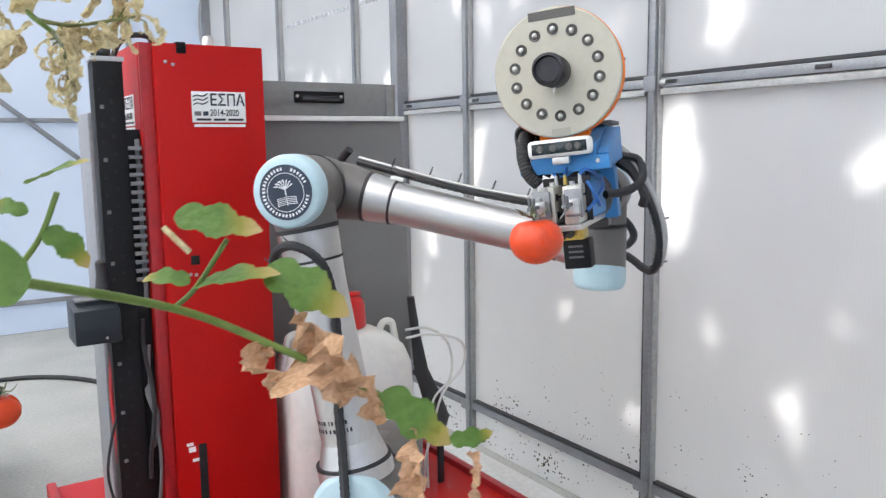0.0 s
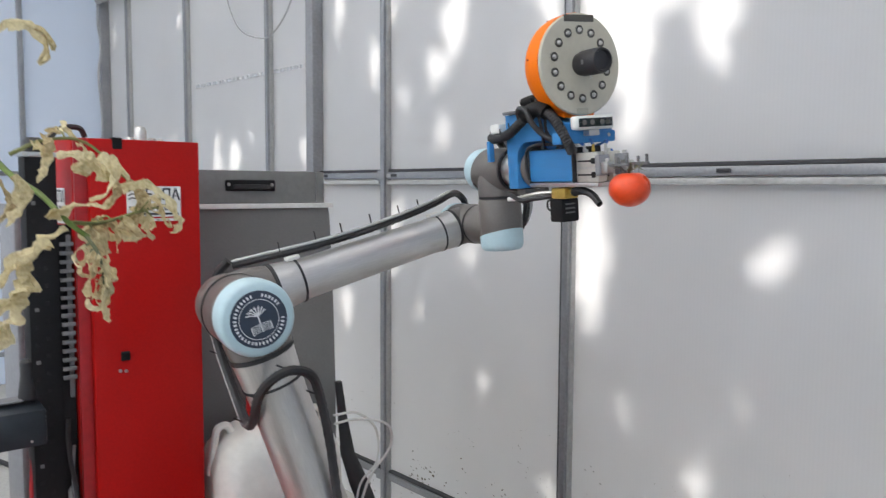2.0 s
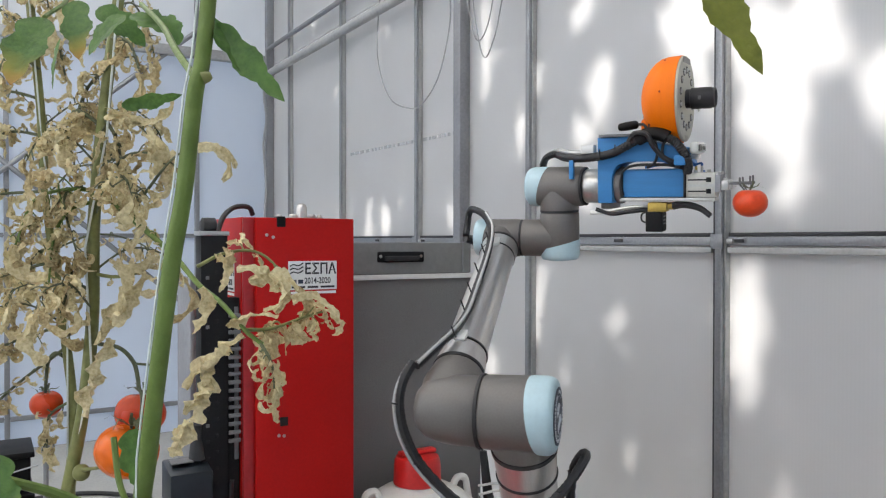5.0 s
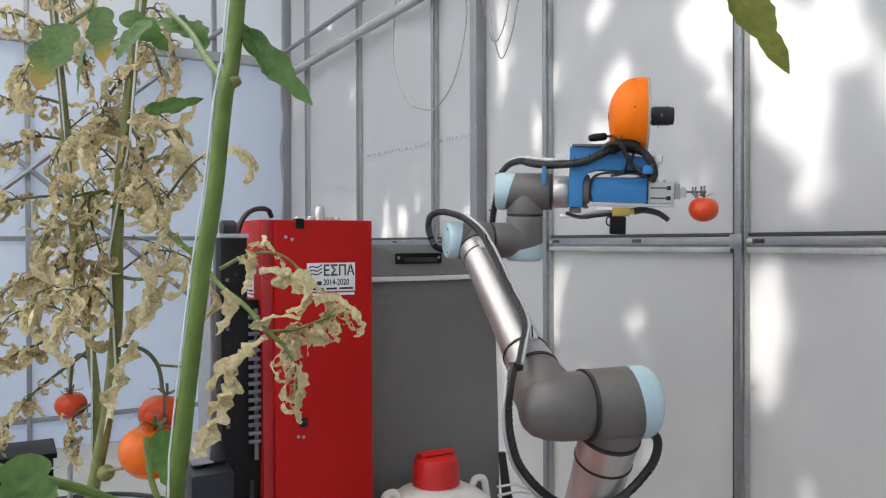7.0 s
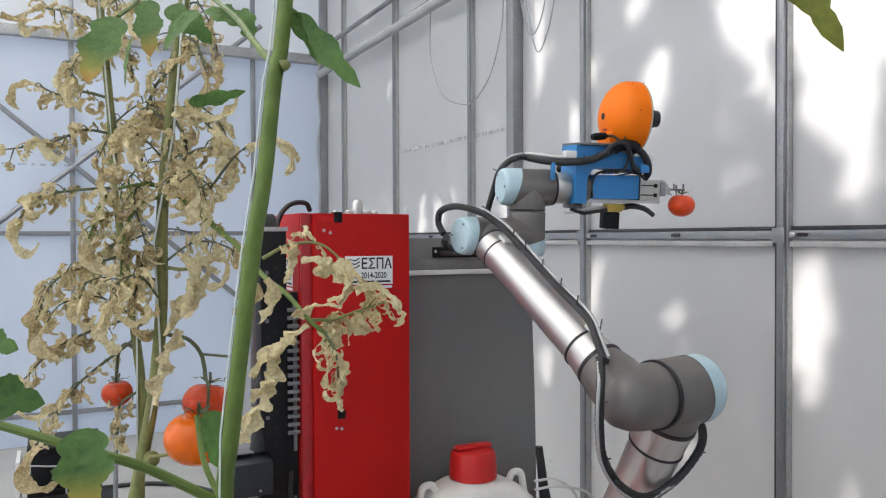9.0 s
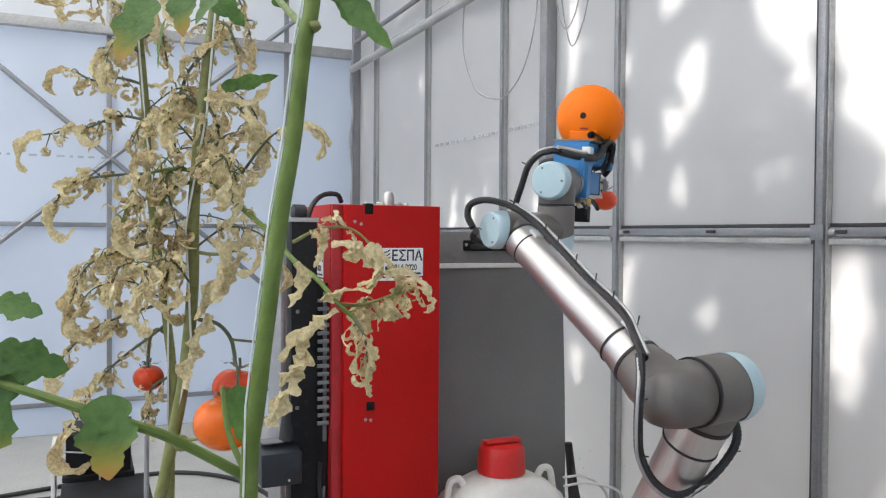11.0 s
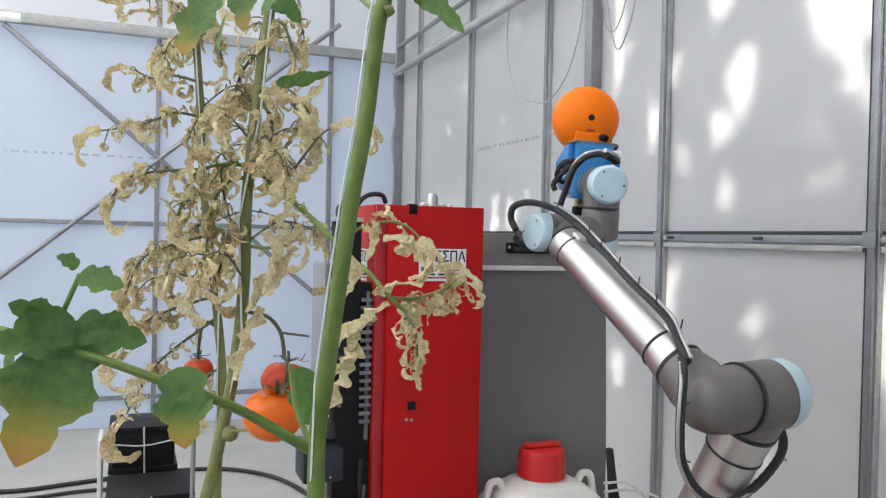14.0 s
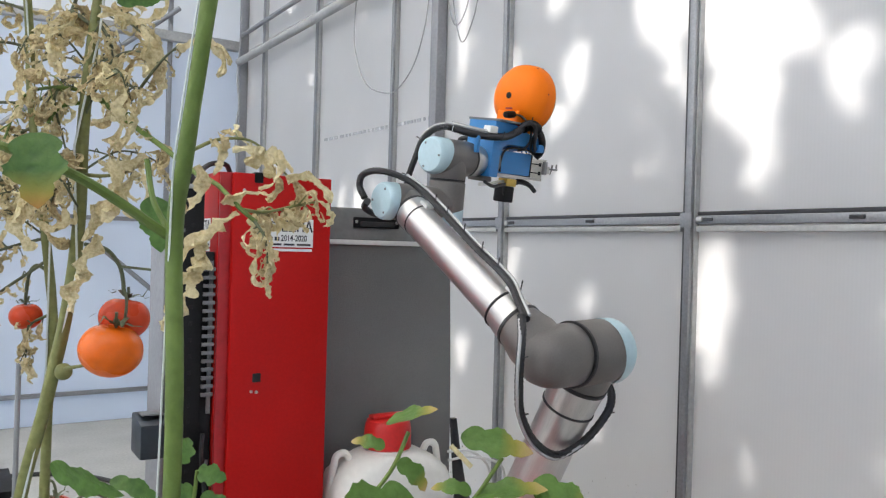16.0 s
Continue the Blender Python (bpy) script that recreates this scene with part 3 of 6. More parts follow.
def build_slide():
    """Upright perforated profile with its cable chain and drive box beside the cabinet."""
    sl = thing("lift_column", "black perforated upright profile with a cable chain", "rail column")
    x0, x1, y0, y1, z0, z1 = -1.490, -1.432, -0.835, -0.785, 0.30, 1.398
    bm = B()
    box(bm, (x0, y0, z0), (x1, y0 + 0.006, z1), 0.001)
    box(bm, (x0, y0 + 0.0062, z0), (x0 + 0.006, y1, z1), 0.001)
    part("profile", bm, BLACK, sl)
    k = 0
    z = z0 + 0.03
    while z < z1 - 0.03:
        part("hole", box(B(), (x0 + 0.010, y0 - 0.001, z), (x0 + 0.018, y0 + 0.003, z + 0.008), 0.001), HOLE if k % 3 else CHAIN, sl)
        part("hole", box(B(), (x0 + 0.030, y0 - 0.001, z + 0.012), (x0 + 0.038, y0 + 0.003, z + 0.020), 0.001), HOLE, sl)
        z += 0.036
        k += 1
    part("backing_plate", box(B(), (-1.484, -0.70, 0.30), (-1.470, -0.56, 1.30), 0.005), ZINC_DULL, sl)
    part("end_cap", box(B(), (x0 - 0.004, y0 - 0.002, z1 + 0.0005), (x1 + 0.004, y1, z1 + 0.010), 0.002), STEEL, sl)
    part("pulley", lathe(B(), (x0 + 0.005, y0 + 0.025, z1 + 0.022), (1, 0, 0), [(0, 0.012), (0.004, 0.018), (0.03, 0.018), (0.034, 0.012)], 20), BLACK_RUBBER, sl)
    part("chain_back", box(B(), (-1.4315, -0.828, 0.34), (-1.4045, -0.80, 1.26), 0.001), BLACK, sl)
    part("chain_strap", box(B(), (-1.4165, -0.835, 0.90), (-1.408, -0.829, 1.24), 0.001), CHAIN, sl)
    z = 0.94
    while z < 1.235:
        part("chain_tooth", box(B(), (-1.431, -0.843, z), (-1.405, -0.8355, z + 0.008), 0.001), CHAIN, sl)
        z += 0.0185
    for x, y, z0, z1, wob, r, mt in ((-1.427, -0.79, 0.42, 1.22, 0.006, 0.005, BLACK_RUBBER), (-1.416, -0.785, 0.36, 1.05, 0.008, 0.004, RED_DARK), (-1.421, -0.846, 0.50, 0.86, 0.007, 0.005, BLACK_RUBBER), (-1.412, -0.840, 0.36, 0.80, 0.006, 0.0035, CHAIN)):
        pts = [(x + wob * math.sin(7.3 * k + x * 50), y + wob * math.cos(5.1 * k), z0 + (z1 - z0) * k / 7) for k in range(8)]
        part("column_cable", tube(B(), pts, r, 6, 4), mt, sl)
    part("loose_wires", tube(B(), [(-1.415, -0.80, 0.74), (-1.42, -0.83, 0.69), (-1.41, -0.845, 0.64), (-1.415, -0.83, 0.58), (-1.42, -0.80, 0.54)], 0.008, 6), CHAIN, sl)
    part("hydraulic_lead", tube(B(), [(-1.482, -0.80, 0.79), (-1.49, -0.81, 0.70), (-1.487, -0.81, 0.6), (-1.48, -0.80, 0.46), (-1.485, -0.80, 0.31)], 0.007, 6), RED_DARK, sl)
    part("loop_lead", tube(B(), [(-1.48, -0.82, 0.66), (-1.50, -0.84, 0.62), (-1.515, -0.84, 0.54), (-1.505, -0.83, 0.47), (-1.48, -0.82, 0.43)], 0.003, 6), BLACK_RUBBER, sl)
    bx = thing("motor_box", "dark slate plastic motor box fixed to the black column", "motor box")
    bm = box(B(), (-1.565, -0.885, 0.825), (-1.476, -0.79, 0.910), 0.006)
    for v in bm.verts:
        if v.co.z > 0.885 and v.co.y < -0.85:
            v.co.z -= 0.012
    part("housing", bm, BOX_BLUE, bx)
    part("nameplate", box(B(), (-1.555, -0.85, 0.9102), (-1.510, -0.81, 0.913), 0.001), CHAIN, bx)
    part("knob", lathe(B(), (-1.497, -0.825, 0.9102), (0, 0, 1), [(0, 0.018), (0.02, 0.016), (0.05, 0.012), (0.075, 0.013), (0.08, 0.008)], 16), BLACK_RUBBER, bx)
    part("screw", lathe(B(), (-1.505, -0.885, 0.837), (0, -1, 0), [(0, 0.003), (0.002, 0.002)], 8), STEEL, bx)


def build_bin():
    """Open-topped grey crop bin behind the arm; the picked fruit is dropped into it."""
    bn = thing("crop_bin", "grey canvas crop bin with a black handle and white edge strip", "bin")
    x0, x1, y0, y1, z1 = -1.30, -0.712, -0.70, -0.30, 1.382
    part("front_board", box(B(), (x0, y0, 1.298), (x1, y0 + 0.012, z1), 0.004), CANVAS_LIGHT, bn)
    part("side_board", box(B(), (x1 - 0.012, y0 + 0.0125, 1.298), (x1, y1, z1), 0.003), CANVAS_LIGHT, bn)
    part("side_board", box(B(), (x0, y0 + 0.0125, 1.298), (x0 + 0.012, y1, z1), 0.003), CANVAS_LIGHT, bn)
    part("back_board", box(B(), (x0 + 0.0125, y1 - 0.012, 1.298), (x1 - 0.0125, y1, z1), 0.003), CANVAS_LIGHT, bn)
    part("end_strip", box(B(), (x1 - 0.030, y0 - 0.003, 1.300), (x1 - 0.026, y0 - 0.0003, 1.381), 0.001), ZINC_DULL, bn)
    part("edge_strip", box(B(), (x0, y0 - 0.010, 1.2845), (x1 + 0.022, y0 + 0.004, 1.2975), 0.003), WHITE, bn)
    # canvas walls, slightly slack
    def cloth(a, b, z0, z1, out, name):
        bm = B()
        nx, nz = 24, 30
        a, b, out = Vector(a), Vector(b), Vector(out)
        grid = []
        for side in (0, 1):
            rows = []
            for j in range(nz + 1):
                row = []
                for i in range(nx + 1):
                    p = a.lerp(b, i / nx)
                    z = z1 + (z0 - z1) * j / nz
                    sag = 0.010 * math.sin(math.pi * j / nz) + 0.004 * noise.noise((p.x * 6, p.y * 6, z * 3)) * (j > 0)
                    flare = 0.020 * (j / nz) ** 0.5 * (2 * i / nx - 1)
                    q = p + (b - a).normalized() * flare + out * (sag - 0.003 * side)
                    row.append(bm.verts.new((q.x, q.y, z)))
                rows.append(row)
            grid.append(rows)
        for side in (0, 1):
            for j in range(nz):
                for i in range(nx):
                    f = [grid[side][j][i], grid[side][j][i + 1], grid[side][j + 1][i + 1], grid[side][j + 1][i]]
                    bm.faces.new(f if side == 0 else f[::-1])
        for j in range(nz):
            for i in (0, nx):
                bm.faces.new((grid[0][j][i], grid[0][j + 1][i], grid[1][j + 1][i], grid[1][j][i]))
        for i in range(nx):
            for j in (0, nz):
                bm.faces.new((grid[0][j][i], grid[1][j][i], grid[1][j][i + 1], grid[0][j][i + 1]))
        bmesh.ops.recalc_face_normals(bm, faces=bm.faces)
        return part(name, bm, CANVAS, bn)
    cloth((x0, y0, 0), (x1 + 0.012, y0, 0), 0.32, 1.2840, (0, -1, 0), "front_cloth")
    cloth((x1 + 0.012, y0 + 0.006, 0), (x1 + 0.012, y1, 0), 0.32, 1.2960, (1, 0, 0), "side_cloth")
    cloth((x0, y1, 0), (x0, y0 + 0.006, 0), 0.32, 1.2960, (-1, 0, 0), "side_cloth")
    cloth((x1 + 0.010, y1, 0), (x0, y1, 0), 0.32, 1.2960, (0, 1, 0), "back_cloth")
    part("bottom", box(B(), (x0, y0, 0.301), (x1, y1, 0.316), 0.004), CANVAS_LIGHT, bn)
    # recessed handle
    part("handle_plate", box(B(), (-1.003, y0 - 0.004, 1.330), (-0.866, y0 - 0.0005, 1.358), 0.004), BLACK, bn)
    part("handle", box(B(), (-0.985, y0 - 0.014, 1.334), (-0.882, y0 - 0.0045, 1.347), 0.004), BLACK_RUBBER, bn)
    for x in (-0.995, -0.874):
        part("rivet", lathe(B(), (x, y0 - 0.004, 1.346), (0, -1, 0), [(0, 0.0045), (0.003, 0.003)], 10), STEEL, bn)


def build_canister():
    can = thing("plastic_canister", "white plastic canister with a wide red screw lid", "canister")
    cx, cy, z0 = -0.945, -0.815, 0.30
    # rounded body, shoulders drawn in towards the neck
    bm = B()
    rings, n = [], 48
    for z, hx, hy, p in ((0.0, 0.135, 0.082, 4), (0.008, 0.158, 0.098, 4.5), (0.03, 0.166, 0.104, 5), (0.30, 0.168, 0.104, 5), (0.375, 0.165, 0.102, 4.5), (0.415, 0.15, 0.095, 4),
                         (0.445, 0.118, 0.083, 3), (0.462, 0.085, 0.073, 2.3), (0.466, 0.058, 0.058, 2), (0.478, 0.056, 0.056, 2)):
        ring = []
        for i in range(n):
            a = 2 * math.pi * i / n
            c, s = math.cos(a), math.sin(a)
            k = (abs(c) ** p + abs(s) ** p) ** (-1 / p)
            ring.append(bm.verts.new((cx + hx * c * k, cy + hy * s * k, z0 + z)))
        rings.append(ring)
    skin(bm, rings)
    part("body", bm, MILK, can)
    for sgn in (-1, 1):
        bm = tube(B(), [(cx + sgn * 0.163, cy, z0 + 0.355), (cx + sgn * 0.150, cy, z0 + 0.43), (cx + sgn * 0.142, cy, z0 + 0.462), (cx + sgn * 0.118, cy, z0 + 0.466), (cx + sgn * 0.102, cy, z0 + 0.438)], 0.0095, 8)
        part("grip", bm, MILK, can)
    lid = part("lid", lathe(B(), (cx, cy, z0 + 0.470), (0, 0, 1), [(0, 0.058), (0.003, 0.061), (0.048, 0.0595), (0.062, 0.0575), (0.070, 0.054), (0.074, 0.046)], 40), LID_RED, can)
    part("lid_bar", box(B(), (cx - 0.05, cy - 0.014, z0 + 0.5455), (cx + 0.05, cy + 0.014, z0 + 0.556), 0.005), LID_RED, lid)
    part("small_print", box(B(), (cx + 0.02, cy - 0.1045, z0 + 0.30), (cx + 0.06, cy - 0.1037, z0 + 0.308)), LID_RED, can)
    # leads and a black strap beside it
    st = thing("black_strap", "black rubber strap hanging beside the canister", "strap")
    bm = B()
    prof = [(-0.735, -0.80, 0.82, 0.010), (-0.722, -0.80, 0.72, 0.014), (-0.712, -0.81, 0.62, 0.022), (-0.690, -0.83, 0.54, 0.030), (-0.672, -0.84, 0.485, 0.030), (-0.672, -0.84, 0.45, 0.016)]
    rings = []
    for x, y, z, w in prof:
        rings.append([bm.verts.new((x + w * math.cos(a), y + 0.010 * math.sin(a), z)) for a in (2 * math.pi * i / 12 for i in range(12))])
    skin(bm, rings)
    bmesh.ops.recalc_face_normals(bm, faces=bm.faces)
    part("webbing", bm, BLACK_RUBBER, st)
    part("lower_tail", box(B(), (-0.682, -0.846, 0.3005), (-0.664, -0.836, 0.452), 0.003), BLACK_RUBBER, st)
    for k, pts in enumerate(([(-0.77, -0.83, 0.74), (-0.71, -0.85, 0.74), (-0.655, -0.86, 0.69), (-0.65, -0.86, 0.60), (-0.70, -0.85, 0.54), (-0.72, -0.85, 0.42), (-0.72, -0.85, 0.301)],
                             [(-0.775, -0.84, 0.72), (-0.72, -0.87, 0.73), (-0.63, -0.88, 0.70), (-0.615, -0.87, 0.63), (-0.68, -0.86, 0.55), (-0.73, -0.86, 0.40), (-0.74, -0.86, 0.301)])):
        tagged(part("white_lead", tube(B(), pts, 0.0035, 6), CABLE_WHITE), "thin white cable looped beside the canister", "cable", "white cables")


build_cart()
build_cabinet()
build_slide()
build_bin()
build_canister()


# ---- the robot arm ----
BASE = Vector((-0.9993, -1.1331, 0.3536))
D1, SO, FO, A2, A3, D4, D5 = 0.1807, 0.176, 0.0393, 0.6127, 0.57155, 0.17415, 0.11985
# seconds; turn of the base, rise of the upper arm, rise of the forearm, rise of the wrist axis, turn of the tool, roll of the tool
ARM_ROWS = [
    (0, -44.5, 100.0, -12.5, 89.3, -8.7, 6.5),
    (0.5, -31.9, 104.2, -4.7, 91.7, -8.9, 5.0),
    (1, -25.9, 105.7, 2.0, 92.5, -4.7, 3.0),
    (1.5, -19.4, 107.3, 8.2, 93.7, -2.0, 1.2),
    (2, -10.3, 109.5, 15.0, 94.8, -0.8, 0.2),
    (2.5, -2.9, 112.0, 21.8, 95.7, 0.7, -0.9),
    (3, 8.9, 115.5, 28.8, 98.2, 0.2, -3.0),
    (3.5, 13.8, 117.3, 32.8, 96.6, -2.5, -1.7),
    (4, 21.0, 117.0, 33.4, 96.2, -6.5, -0.8),
    (4.5, 33.6, 116.6, 33.3, 96.5, -9.0, -0.4),
    (7, 76.2, 116.5, 32.7, 93.5, -24.6, -0.1),
    (8, 96.6, 117.9, 33.0, 91.7, -36.0, 2.7),
    (9, 96.0, 117.4, 32.7, 92.0, -17.3, 2.7),
    (11.5, 98.7, 118.0, 32.7, 92.7, 47.0, 1.0),
    (12.5, 98.0, 118.0, 32.4, 93.4, 85.7, 2.9),
    (13, 97.7, 117.6, 32.4, 92.8, 91.0, 2.7),
    (14.5, 97.9, 117.5, 32.4, 93.9, 46.0, 3.0),
    (15, 97.8, 117.6, 32.7, 94.4, 33.0, 3.2),
    (15.5, 97.7, 117.1, 32.8, 94.9, 18.0, 3.2),
    (16, 97.8, 117.5, 33.2, 95.2, 6.0, 3.2),
]


def joints(t):
    """Joint angles in degrees at t, gliding from row to row."""
    i = max(k for k in range(len(ARM_ROWS)) if ARM_ROWS[k][0] <= t)
    if i >= len(ARM_ROWS) - 1:
        return ARM_ROWS[-1][1:]
    a, b = ARM_ROWS[i], ARM_ROWS[i + 1]
    p, q = ARM_ROWS[max(i - 1, 0)], ARM_ROWS[min(i + 2, len(ARM_ROWS) - 1)]
    h = b[0] - a[0]
    u = (t - a[0]) / h
    out = []
    for k in range(1, 7):
        s = (b[k] - a[k]) / h
        s0 = (a[k] - p[k]) / (a[0] - p[0]) if i else s
        s1 = (q[k] - b[k]) / (q[0] - b[0]) if i + 2 < len(ARM_ROWS) else s
        m0 = 0 if s0 * s <= 0 else 2 * s0 * s / (s0 + s)
        m1 = 0 if s1 * s <= 0 else 2 * s1 * s / (s1 + s)
        out.append((2 * u ** 3 - 3 * u * u + 1) * a[k] + (u ** 3 - 2 * u * u + u) * h * m0 + (3 * u * u - 2 * u ** 3) * b[k] + (u ** 3 - u * u) * h * m1)
    return out


def axes(x, y, z, o):
    return Matrix(((x.x, y.x, z.x, o.x), (x.y, y.y, z.y, o.y), (x.z, y.z, z.z, o.z), (0, 0, 0, 1)))


def arm_poses(t):
    """Poses of the links in the arm's own space."""
    q1, e2, e3, a4, q5, q6 = [radians(v) for v in joints(t)]
    r, s, z = Vector((math.cos(q1), math.sin(q1), 0)), Vector((math.sin(q1), -math.cos(q1), 0)), Vector((0, 0, 1))
    ray = lambda e: math.cos(e) * r + math.sin(e) * z
    sh = z * D1
    u, f, w2 = ray(e2), ray(e3), ray(a4)
    el = sh + u * A2
    w = el + f * A3
    c = w + s * D4
    c5 = c + w2 * D5
    n = math.cos(q5) * s + math.sin(q5) * w2.cross(s)
    up = math.cos(q6) * w2 + math.sin(q6) * n.cross(w2)
    return {"shoulder": axes(r, -s, z, sh), "upper_arm": axes(u, -s, u.cross(-s), sh), "forearm": axes(f, -s, f.cross(-s), el),
            "wrist_one": axes((-s).cross(w2), -s, w2, c), "wrist_two": axes(n, w2.cross(n), w2, c5), "tool_head": axes(n, up.cross(n), up, c5)}


def capped(bm, a, ax, r, length, edge=0.008):
    """A drum with softly rounded rims."""
    return lathe(bm, a, ax, [(0, r - edge), (edge * 0.3, r - edge * 0.4), (edge, r), (length - edge, r), (length - edge * 0.3, r - edge * 0.4), (length, r - edge)], 40)


def slant_cap(bm, a, ax, r, side, deep):
    """A joint lid whose rim runs aslant: it reaches back over the housing by deep on the given side."""
    a, ax, n = Vector(a), Vector(ax).normalized(), 44
    rings = []
    for d, k in ((None, 1.0), (0.008, 1.0), (0.015, 0.975), (0.020, 0.93), (0.023, 0.86), (0.024, 0.3)):
        ring, _ = ring_of(bm, a + ax * (d or 0.0), ax, r * k, n, side)
        if d is None:
            for i, v in enumerate(ring):
                v.co -= ax * deep * (0.5 + 0.5 * math.cos(2 * math.pi * i / n))
        rings.append(ring)
    return skin(bm, rings, (False, True))


def cap_screws(parent, c, ax, r, mat=CHAIN):
    c, ax = Vector(c), Vector(ax).normalized()
    ref = Vector((1, 0, 0)) if abs(ax.x) < 0.9 else Vector((0, 0, 1))
    u = (ref - ax * ref.dot(ax)).normalized()
    for k in range(3):
        a = 2 * math.pi * k / 3 + 0.5
        p = c + (u * math.cos(a) + ax.cross(u) * math.sin(a)) * r
        part("screw", lathe(B(), p, ax, [(0, 0.003), (0.0012, 0.0028), (0.0015, 0.001)], 8), mat, parent)


def build_arm():
    arm = thing("robot_arm", "six-axis grey and silver robot arm with pale blue caps", "robot arm", at=Matrix.Translation(BASE))
    base = part("base", lathe(B(), (0, 0, -0.0535), (0, 0, 1), [(0, 0.095), (0.012, 0.095), (0.02, 0.088), (0.10, 0.080), (0.135, 0.080)], 44), ROBOT_GREY, arm)
    part("base_plate", box(B(), (-0.13, -0.13, -0.0533), (0.13, 0.13, -0.0420), 0.004), ZINC_DULL, base)
    link = {}

    sh = link["shoulder"] = part("shoulder", capped(B(), (0, 0, -0.100), (0, 0, 1), 0.080, 0.175, 0.02), ROBOT_GREY, arm)
    part("neck", capped(B(), (0, 0, 0), (0, -1, 0), 0.076, 0.092, 0.004), ROBOT_GREY, sh)
    part("seal_ring", lathe(B(), (0, -0.0925, 0), (0, -1, 0), [(0, 0.074), (0.006, 0.074)], 40), BLACK_RUBBER, sh)

    ua = link["upper_arm"] = part("upper_arm", capped(B(), (0, -0.099, 0), (0, -1, 0), 0.078, 0.135, 0.010), ROBOT_GREY, arm)
    part("cap", slant_cap(B(), (0, -0.2345, 0), (0, -1, 0), 0.0788, (-1, 0, 0), 0.055), PALE_BLUE, ua, "pale blue joint cap")
    part("flared_collar", lathe(B(), (0.05, -SO, 0), (1, 0, 0), [(0, 0.074), (0.030, 0.074), (0.034, 0.068), (0.055, 0.062), (0.075, 0.056)], 40), SILVER, ua)
    part("seal_ring", lathe(B(), (0.078, -SO, 0), (1, 0, 0), [(0, 0.0745), (0.006, 0.0745)], 40), BLACK_RUBBER, ua)
    part("tube", lathe(B(), (0.125, -SO, 0), (1, 0, 0), [(0, 0.055), (0.31, 0.0535), (0.345, 0.0545), (0.41, 0.0585)], 48), SILVER, ua, "brushed aluminium tube")
    part("band", lathe(B(), (0.476, -SO, 0), (1, 0, 0), [(0, 0.0560), (0.0005, 0.0575), (0.0045, 0.0575), (0.005, 0.0560)], 40), BLACK_RUBBER, ua)
    part("seal_ring", lathe(B(), (0.5355, -SO, 0), (1, 0, 0), [(0, 0.0605), (0.008, 0.0605)], 40), BLACK_RUBBER, ua)
    eh = part("elbow_housing", lathe(B(), (A2, -0.108, 0), (0, -1, 0), [(0, 0.062), (0.006, 0.066), (0.08, 0.068), (0.100, 0.0665), (0.109, 0.0655)], 44), ROBOT_GREY, ua)
    part("elbow_neck", lathe(B(), (0.544, -SO, 0), (1, 0, 0), [(0, 0.0585), (0.03, 0.061), (0.07, 0.05)], 40), ROBOT_GREY, ua)
    part("elbow_cap", slant_cap(B(), (A2, -0.2175, 0), (0, -1, 0), 0.0690, (1, 0, 0.25), 0.026), PALE_BLUE, ua, "pale blue cap with a round navy emblem")
    # round emblem: plain shapes only
    part("emblem_disc", lathe(B(), (A2, -0.2417, 0), (0, -1, 0), [(0, 0.0505), (0.0012, 0.0505), (0.0014, 0.049)], 44), NAVY, ua)
    ey = -0.2433
    def flat_ring(r0, r1):
        bm = B()
        a = [bm.verts.new((A2 + r0 * math.cos(k * math.pi / 24), ey, r0 * math.sin(k * math.pi / 24))) for k in range(48)]
        b = [bm.verts.new((A2 + r1 * math.cos(k * math.pi / 24), ey, r1 * math.sin(k * math.pi / 24))) for k in range(48)]
        for k in range(48):
            bm.faces.new((a[k], a[(k + 1) % 48], b[(k + 1) % 48], b[k]))
        return bm
    part("emblem_ring", flat_ring(0.0345, 0.0357), PRINT_WHITE, ua, smooth=False)
    for k in range(40):
        if k in (29, 30, 31, 38, 39):
            continue
        a = 2 * math.pi * k / 40
        m = Matrix.Translation((A2, ey, 0)) @ Matrix.Rotation(-a, 4, "Y") @ Matrix.Translation((0.0425, 0, 0))
        part("emblem_tick", box(B(), (-0.0028, -0.0004, -0.0016 - 0.0006 * (k % 2)), (0.0028, 0, 0.0016), 0, m), PRINT_WHITE, ua, smooth=False)
    # tree over an open book, drawn in strokes; up on the emblem is along the tube
    def stroke(a, b, w):
        a, b = Vector((A2 + a[1], ey, a[0])), Vector((A2 + b[1], ey, b[0]))
        part("emblem_stroke", rod(B(), a, b, w, n=6), PRINT_WHITE, ua)
    stroke((0, -0.006), (0, 0.008), 0.0013)
    for k in range(7):
        a = radians(-75 + 25 * k)
        stroke((0, 0.006), (0.017 * math.sin(a), 0.010 + 0.014 * math.cos(a)), 0.0010)
        stroke((0.013 * math.sin(a), 0.010 + 0.010 * math.cos(a)), (0.018 * math.sin(a) + 0.003, 0.010 + 0.012 * math.cos(a)), 0.0013)
    for k in range(5):
        stroke((-0.018, -0.010 - 0.0032 * k), (0.0, -0.008 - 0.0032 * k), 0.0006)
        stroke((0.0, -0.008 - 0.0032 * k), (0.018, -0.010 - 0.0032 * k), 0.0006)
    for x in (-0.018, 0, 0.018):
        stroke((x, -0.0095), (x, -0.024), 0.0008)
    # unreadable print near the lower end of the tube
    random.seed(9)
